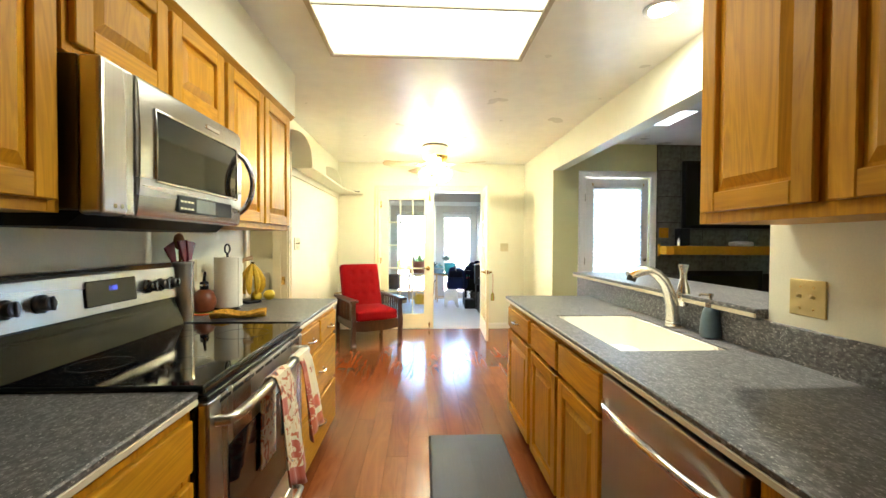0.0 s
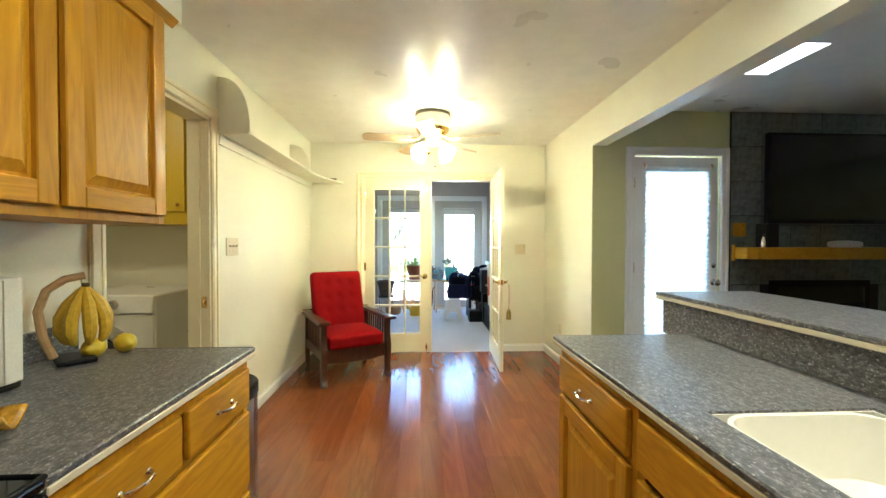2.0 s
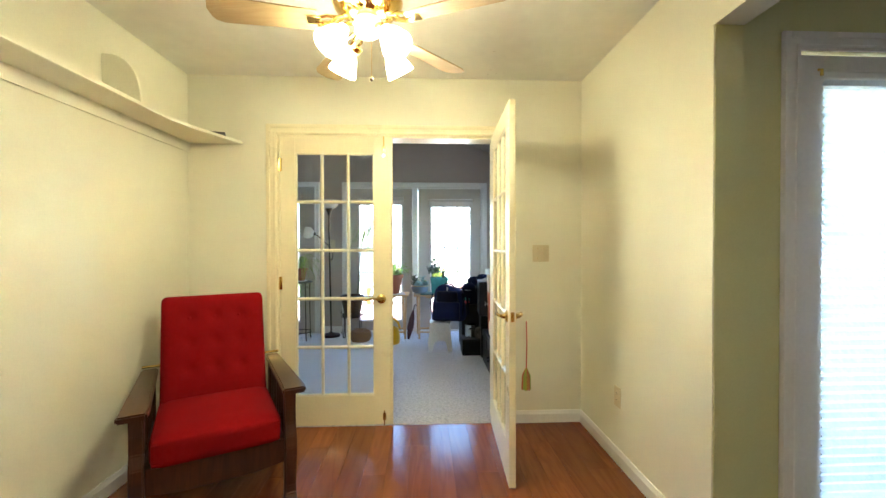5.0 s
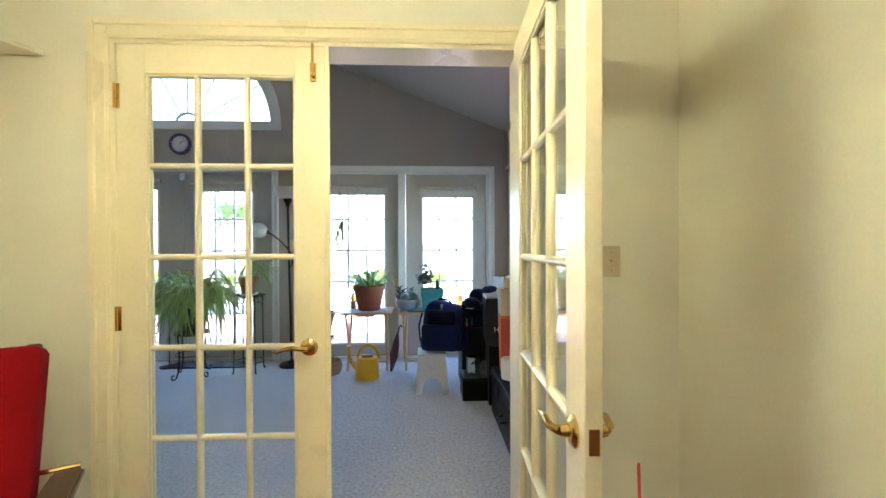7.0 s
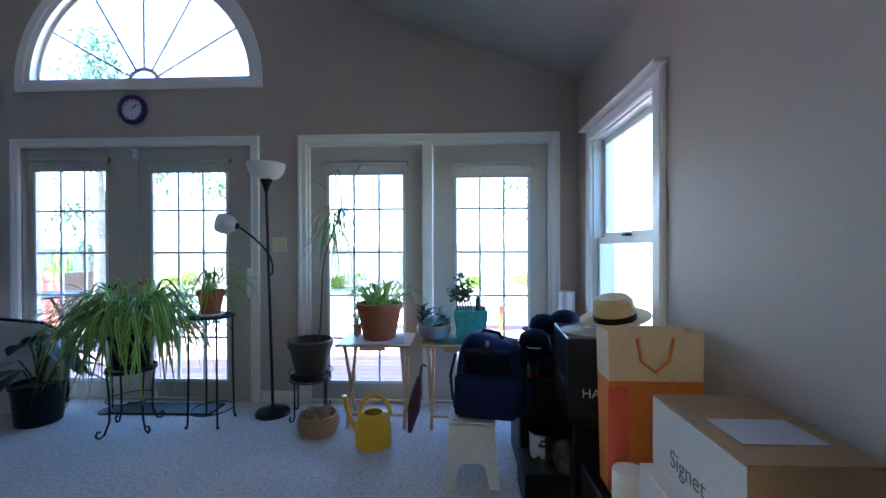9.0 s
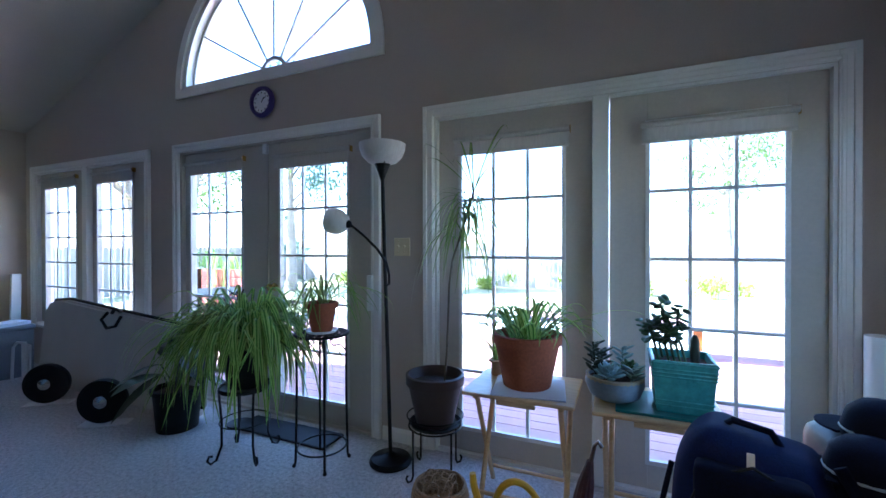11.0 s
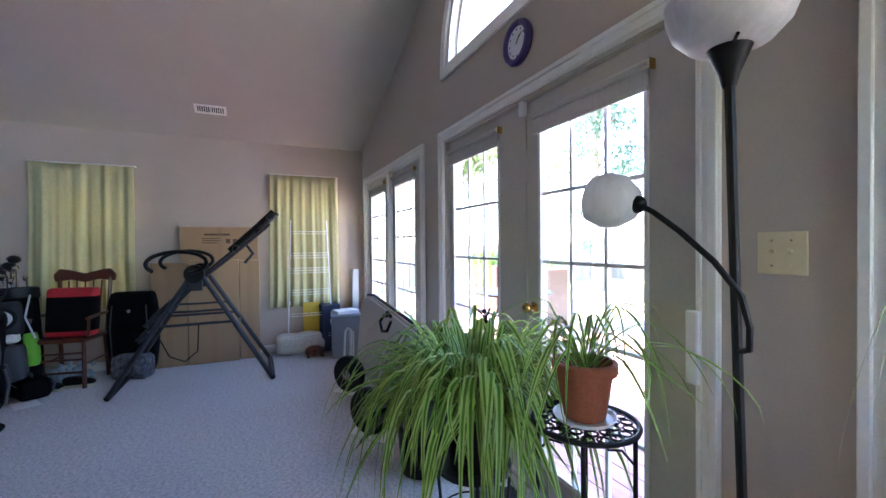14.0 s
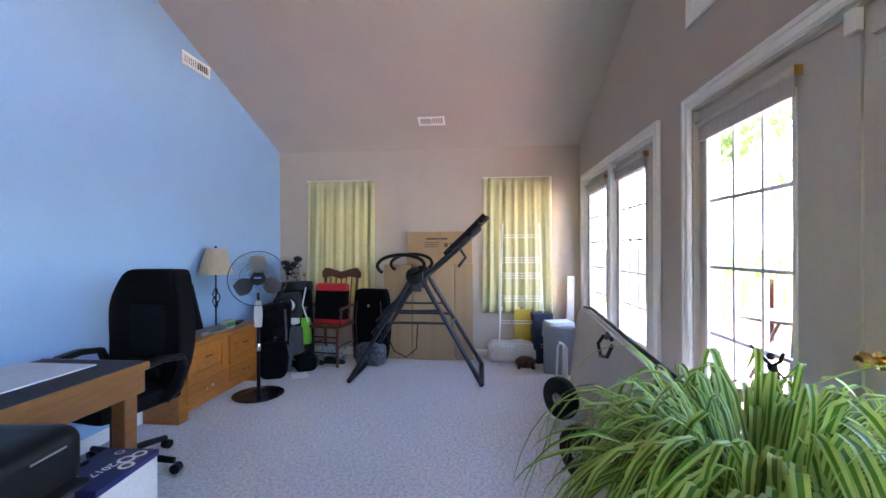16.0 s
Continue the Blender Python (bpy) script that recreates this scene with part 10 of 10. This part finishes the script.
# desk, office chair, printer, carton
dk = thing("desk", (-2.43, 5.93, 0.001), "oak desk with a dark grey top and square legs", "desk")
part("top", box(0.012, 1.40, -0.60, -0.012, 0.735, 0.752, 0.002), surf("dark grey desk top", (0.030, 0.028, 0.034), 0.7, vary=0.08, spec=0.2), dk, "dark grey writing surface")
bm = bmesh.new()
for q in ((0, 1.41, -0.012, 0.0), (0, 0.012, -0.612, -0.012)):
    box(*q, 0.715, 0.753, 0.003, bm)
DESKOAK = wood("desk oak", (0.20, 0.082, 0.018), (0.11, 0.042, 0.008), "x")
part("edge", bm, DESKOAK, dk, "oak edge band")
part("apron", box(0.016, 1.39, -0.036, -0.014, 0.60, 0.7145, 0.002), DESKOAK, dk, "oak apron")
part("apron", box(0.016, 0.036, -0.60, -0.0365, 0.60, 0.7145, 0.002), DESKOAK, dk)
for x, y in ((0.037, -0.112), (0.037, -0.58), (1.30, -0.112), (1.30, -0.58)):
    part("leg", box(x, x + 0.075, y, y + 0.075, 0, 0.734, 0.004), DESKOAK, dk)
single("desk_mat", box(-0.35, 0.35, -0.20, 0.20, 0, 0.006), surf("pale desk mat", (0.50, 0.50, 0.54), 0.6), (-1.98, 5.53, 0.7535), "pale paper pad lying on the desk", "paper pad")
oc = thing("office_chair", (-2.68, 5.49, 0.001), "black high-backed office chair on a star base", "office chair", rz=80)
BKF = surf("black upholstery cloth", (0.003, 0.003, 0.004), 0.9, vary=0.15, bump=0.3, bscale=140, spec=0.12)
part("seat", cushion(-0.235, 0.235, -0.24, 0.24, 0.40, 0.50, 0.02, 9), BKF, oc, "", True)
SB = surf("black mesh cloth", (0.006, 0.007, 0.010), 0.9, spec=0.12)
bm = cushion(-0.30, 0.30, -0.05, 0.08, 0.47, 1.20, 0.02, 18)
for v in bm.verts:
    f = (v.co.z - 0.47) / 0.73
    wide = 0.84 + 0.16 * math.sin(math.pi * min(1.0, f * 0.9 + 0.05)) - 1.3 * max(0.0, f - 0.62) ** 2
    side = abs(v.co.x) / 0.30
    v.co.x *= wide
    v.co.y += 0.22 + 0.10 * f - 0.07 * side ** 2.5 + 0.02 * math.sin(6 * f)
part("backrest", bm, BKF, oc, "padded high back with side bolsters", True)
bm = cushion(-0.165, 0.165, -0.03, 0.02, 0.66, 0.98, 0.012, 10)
for v in bm.verts:
    f = (v.co.z - 0.47) / 0.73
    v.co.x *= 0.75 + 0.35 * f
    v.co.y += 0.172 + 0.10 * f + 0.02 * math.sin(6 * f)
part("back_pad", bm, SB, oc, "mesh upper back pad", True)
bm = cushion(-0.13, 0.13, -0.03, 0.02, 0.53, 0.64, 0.010, 8)
for v in bm.verts:
    v.co.y += 0.18
part("back_pad", bm, SB, oc, "mesh lumbar pad", True)
for s in (-1, 1):
    bm = bmesh.new()
    for q in range(3):
        o = s * (q - 1) * 0.018
        tube([(s * 0.25 + o, 0.10, 0.43), (s * 0.30 + o, 0.14, 0.50), (s * 0.32 + o, 0.17, 0.62), (s * 0.32 + o, 0.14, 0.685), (s * 0.32 + o, 0.02, 0.70), (s * 0.315 + o, -0.09, 0.685), (s * 0.31 + o, -0.14, 0.66)], 0.019, bm, 8)
    part("armrest", bm, BLACK, oc, "curved black armrest", True)
part("seat_plate", box(-0.12, 0.12, -0.12, 0.12, 0.375, 0.405, 0.006), BLACK, oc)
part("gas_column", tube([(0, 0, 0.09), (0, 0, 0.38)], 0.028), BLACK, oc, "", True)
for k in range(5):
    a = radians(72 * k + 20)
    c, s = math.cos(a), math.sin(a)
    part("base_arm", tube([(0.02 * c, 0.02 * s, 0.12), (0.18 * c, 0.18 * s, 0.10), (0.33 * c, 0.33 * s, 0.075)], 0.026, r_end=0.018), BLACK, oc, "", True)
    wq = part("caster", tube([(0.34 * c - 0.022 * s, 0.34 * s + 0.022 * c, 0.030), (0.34 * c + 0.022 * s, 0.34 * s - 0.022 * c, 0.030)], 0.029, None, 16), BLACK, oc, "", True)
pr = thing("printer", (-1.49, 6.13, 0.531), "black plastic printer with rounded lid", "printer", rz=8)
part("case", cushion(-0.24, 0.20, -0.19, 0.20, 0.0, 0.22, 0.004, 12), BLACK, pr, "", True)
part("paper_tray", box(-0.18, 0.14, 0.17, 0.25, 0.03, 0.05, 0.004), BLACK, pr)
part("lettering_bar", box(-0.14, -0.02, 0.206, 0.209, 0.165, 0.171), surf("pale print", (0.16, 0.16, 0.17), 0.5), pr)
single("printer_stand", box(-0.22, 0.22, -0.17, 0.17, 0, 0.529, 0.006), surf("dark wood stand", (0.03, 0.022, 0.018), 0.5), (-1.49, 6.13, 0.001), "dark wooden stand under the printer", "stand", rz=8)
b17 = thing("display_box", (-2.06, 6.03, 0.001), "white carton with a dark blue printed lid", "box", rz=4)
part("carton", box(-0.165, 0.165, -0.12, 0.12, 0, 0.385, 0.003), KRAFT2, b17)
LIDB = surf("navy printed lid", (0.02, 0.025, 0.10), 0.3)
part("lid", box(-0.17, 0.17, -0.125, 0.125, 0.372, 0.402, 0.003), LIDB, b17, "navy blue printed lid")
word("2017", 0.055, b17, WHITEPL, Matrix.Translation((0.02, 0.02, 0.4025)) @ Matrix.Rotation(radians(-10), 4, "Z"))
for x, y, r in ((-0.12, 0.07, 0.03), (-0.07, 0.05, 0.035), (-0.02, 0.09, 0.03), (0.10, -0.06, 0.04), (0.14, -0.02, 0.03), (-0.13, -0.03, 0.02), (0.05, -0.10, 0.03)):
    part("print_ring", lathe([(r, 0.4022), (r, 0.4030), (r * 0.6, 0.4030), (r * 0.6, 0.4022)], at=(x, y, 0), cap=False), WHITEPL, b17)


# ---- outside ----
LAWN = surf("sunlit lawn", (0.32, 0.31, 0.16), 0.9, vary=0.25, scale=0.6, bump=0.6, bscale=20, dist=0.03)
structure("ground", box(-150, 150, -60, 240, -0.62, -0.50), LAWN, "dry sunlit lawn behind the house", "ground")
structure("patio", box(-7, 9, 12.6, 17.5, -0.50, -0.44, 0.01), surf("pale patio concrete", (0.58, 0.56, 0.52), 0.85, vary=0.08, bump=0.3, bscale=40), "pale concrete patio below the deck", "patio")
deck = tagged(part("deck", box(-8.5, 6.0, 9.0, 12.6, -0.30, -0.115), DARKWOOD, None), "weathered reddish wooden deck", "deck", kind="structure")
DECK = wood("reddish deck board", (0.46, 0.26, 0.23), (0.34, 0.18, 0.16), "x", rough=0.7, coat=0.0)
dm = None
y = 9.0
while y < 12.58:
    for x0 in (-8.5, -4.87, -1.24, 2.39):
        if dm is None:
            ob = part("plank", box(0.0, 3.61, 0.0, 0.134, -0.114, -0.085, 0.003), DECK, deck)
            dm = ob.data
        else:
            ob = new("plank", dm)
            ob.parent = deck
        ob.location = (x0, y, 0)
    y += 0.14
def bench(x0, x1, y, label):
    b = thing("deck_bench", (x0, y, -0.085), label, "bench", group="deck benches")
    n = int((x1 - x0) / 0.9)
    for i in range(3):
        part("seat_plank", box(0, x1 - x0, 0.14 * i, 0.14 * i + 0.13, 0.40, 0.44, 0.004), DECK, b)
    for i in range(n + 1):
        x = (x1 - x0) * i / n
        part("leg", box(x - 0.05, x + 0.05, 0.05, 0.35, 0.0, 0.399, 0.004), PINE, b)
bench(-0.6, 5.6, 12.05, "reddish plank bench along the deck edge")
# raised brick-red planters
for x0, x1 in ((-8.4, -7.1), (-6.9, -5.7)):
    p = thing("raised_planter", ((x0 + x1) / 2, 12.2, -0.085), "red-stained wooden raised planter with greenery", "planter", group="raised planters")
    w = (x1 - x0) / 2
    for i in range(6):
        part("board", box(-w, w, -0.30, -0.27, 0.16 * i, 0.16 * i + 0.15, 0.005), surf("red stained board", (0.36, 0.12, 0.08), 0.7), p)
    part("box_core", box(-w, w, -0.268, 0.30, 0, 0.94), DARKWOOD, p)
    part("greenery", tuft(60, int(x0 * 7) + 50, w * 0.8, (0.1, 0.35), (0.15, 0.4), (0.1, 0.6), (0.02, 0.05), 0.92), [LEAF_G, LEAF_P], p, "leafy greenery")
# patio table far left
pt2 = thing("patio_table", (-4.9, 10.8, -0.085), "dark metal patio table on the deck", "table")
part("top", lathe([(0.001, 0.70), (0.55, 0.70), (0.55, 0.725), (0.001, 0.725)], cap=False), BLACKMETAL, pt2, "", True)
for k in range(4):
    a = radians(45 + 90 * k)
    part("leg", tube([(0.12 * math.cos(a), 0.12 * math.sin(a), 0.70), (0.40 * math.cos(a), 0.40 * math.sin(a), 0.01)], 0.018), BLACKMETAL, pt2, "", True)

# board fence
FENCE = wood("weathered fence board", (0.34, 0.31, 0.27), (0.22, 0.20, 0.18), "z", rough=0.85, coat=0.0)
fen = thing("fence", (0, 0, -0.5), "weathered grey board fence round the yard", "fence")
fm = None
def fence_board(x, y, rz):
    global fm
    if fm is None:
        ob = part("slat", prism([(-0.085, 0.0), (0.085, 0.0), (0.085, 1.72), (0.045, 1.78), (-0.045, 1.78), (-0.085, 1.72)], -0.011, 0.011, "y"), FENCE, fen)
        fm = ob.data
    else:
        ob = new("slat", fm)
        ob.parent = fen
    ob.matrix_basis = pose(x, y, random.uniform(-0.02, 0.02), 0, 0, rz)
for i in range(150):
    fence_board(-16 + i * 0.186, 24.0, 0)
for i in range(70):
    fence_board(12.0, 11.0 + i * 0.186, 90)
for i in range(70):
    fence_board(-16.0, 11.0 + i * 0.186, 90)
for z in (0.4, 1.4):
    part("rail", box(-16, 12, 24.02, 24.06, z, z + 0.09), FENCE, fen)

BARK = surf("grey bark", (0.30, 0.25, 0.20), 0.95, vary=0.25, bump=0.9, bscale=18, dist=0.03)
LEAVES = tufts("tree leaves", [(0.0, (0.10, 0.16, 0.04)), (0.5, (0.15, 0.22, 0.06)), (1.0, (0.21, 0.27, 0.09))], part=0.5)
NEEDLE = tufts("bluish conifer needles", [(0.0, (0.08, 0.14, 0.10)), (1.0, (0.14, 0.20, 0.13))], part=0.4)
SHRUB = tufts("yellow green shrub leaves", [(0.0, (0.18, 0.26, 0.02)), (1.0, (0.34, 0.38, 0.05))], part=0.4)


def leaf_cloud(blobs, n, size, seed):
    """Many small bent leaves scattered through a set of blobs."""
    rnd = random.Random(seed)
    verts, faces = [], []
    for i in range(n):
        c, r = blobs[rnd.randrange(len(blobs))]
        d = Vector((rnd.gauss(0, 1), rnd.gauss(0, 1), rnd.gauss(0, 1))).normalized() * r * rnd.random() ** 0.4
        p = Vector(c) + Vector((d.x, d.y, d.z * 0.75))
        e = Euler((rnd.uniform(0, 6), rnd.uniform(0, 6), rnd.uniform(0, 6))).to_matrix()
        s = size * rnd.uniform(0.6, 1.4)
        k = len(verts)
        for q in ((-0.5, 0, 0), (0, -0.28, 0.06), (0.5, 0, 0), (0, 0.28, 0.06)):
            verts.append(p + e @ (Vector(q) * s))
        faces.append((k, k + 1, k + 2, k + 3))
    me = bpy.data.meshes.new("leaves")
    me.from_pydata([tuple(v) for v in verts], [], faces)
    bm = bmesh.new()
    bm.from_mesh(me)
    bpy.data.meshes.remove(me)
    return bm


def tree(loc, h, spread, seed, label, mat, n=3600, size=0.15, conifer=False):
    t = thing("tree", loc, label, "tree", group="yard trees")
    rnd = random.Random(seed)
    tops = [(rnd.uniform(-0.2, 0.2), rnd.uniform(-0.2, 0.2), h * 0.55)]
    bm = tube([(0, 0, 0), (tops[0][0] * 0.4, 0, h * 0.3), tops[0], (0, 0.1, h * 0.9)], 0.05 * h / 2, None, 10, r_end=0.03)
    blobs = []
    for i in range(16 if conifer else 13):
        a = i * 2.4
        f = rnd.uniform(0.2, 0.95) if conifer else rnd.uniform(0.40, 0.95)
        rr = spread * ((1.05 - f) if conifer else rnd.uniform(0.4, 1.0) * math.sin(math.pi * (0.15 + 0.75 * f)))
        e = (rr * math.cos(a), rr * math.sin(a), h * f)
        tube([(0, 0, h * f * 0.75), (e[0] * 0.5, e[1] * 0.5, h * f * 0.9), e], 0.05, bm, 6, r_end=0.012)
        blobs += [(e, spread * rnd.uniform(0.22, 0.40)), ((e[0] * 0.6, e[1] * 0.6, e[2] + rnd.uniform(-0.3, 0.4)), spread * rnd.uniform(0.18, 0.3))]
    part("trunk", bm, BARK, t, "rough grey trunk and limbs", True)
    part("crown", leaf_cloud(blobs, n, size, seed), mat, t, "uneven leafy crown")


tree((-7.5, 21.0, -0.5), 6.5, 2.4, 1, "leafy garden tree by the fence", LEAVES)
tree((-14.6, 17.0, -0.5), 8.0, 3.0, 2, "tall leafy tree at the yard's corner", LEAVES)
tree((-11.6, 19.2, -0.5), 9.0, 3.0, 3, "bluish conifer before the fence", NEEDLE, 5000, 0.15, True)
tree((5.0, 28.0, -0.5), 9.0, 3.4, 4, "leafy tree beyond the fence", LEAVES)
tree((13.5, 18.0, -0.5), 8.0, 3.2, 5, "leafy tree beyond the side fence", LEAVES)
tree((9.0, 10.5, -0.5), 6.5, 2.4, 6, "leafy tree beside the house", LEAVES, 4500)
tree((-10.0, 12.5, -0.5), 6.0, 2.2, 7, "leafy tree at the deck's end", LEAVES)
for i, (x, y, r) in enumerate(((-7.5, 22.8, 0.7), (-4.2, 22.9, 0.6), (-0.6, 22.7, 0.75), (1.4, 22.9, 0.55), (3.6, 22.6, 0.8), (6.2, 22.8, 0.65), (-11.0, 22.4, 0.8), (10.6, 17.0, 0.8))):
    sb3 = thing("shrub", (x, y, -0.5), "low yellow-green shrub in front of the fence", "shrub", group="shrubs by the fence")
    rnd = random.Random(70 + i)
    part("foliage", leaf_cloud([((rnd.uniform(-r, r), rnd.uniform(-0.3, 0.3), r * rnd.uniform(0.3, 0.8)), r * 0.55) for _ in range(7)], 900, 0.10, 80 + i), SHRUB, sb3)
    part("stems", tube([(0, 0, 0), (0.05, 0, r * 0.7)], 0.03), BARK, sb3)


# ---- kitchen floor boards, each a piece ----
floor = tagged(part("floor", box(KL - 0.02, KR + 0.12, KS, KN, -0.018, -0.008), DARKWOOD, None), "glossy red-brown cherry laminate floor", "floor", kind="structure")
BW = 0.127
rnd = random.Random(11)
lengths = (1.22, 0.9, 0.62, 0.38)
boards = {}
def board_mesh(n):
    if n not in boards:
        boards[n] = part("plank", box(0.0003, BW - 0.0003, 0.0003, n - 0.0003, -0.008, 0.0, 0.0006), CHERRY, floor)
        return boards[n]
    ob = new("plank", boards[n].data)
    ob.parent = floor
    return ob
x = KL
while x < KR - 0.01:
    y = KS
    n = rnd.choice((1.22, 0.9, 0.62, 0.38))
    while y < KN - 0.005:
        n = min(n, round(KN - y, 4))
        ob = board_mesh(n)
        ob.location = (x, y, 0)
        y += n
        n = 1.22
    x += BW
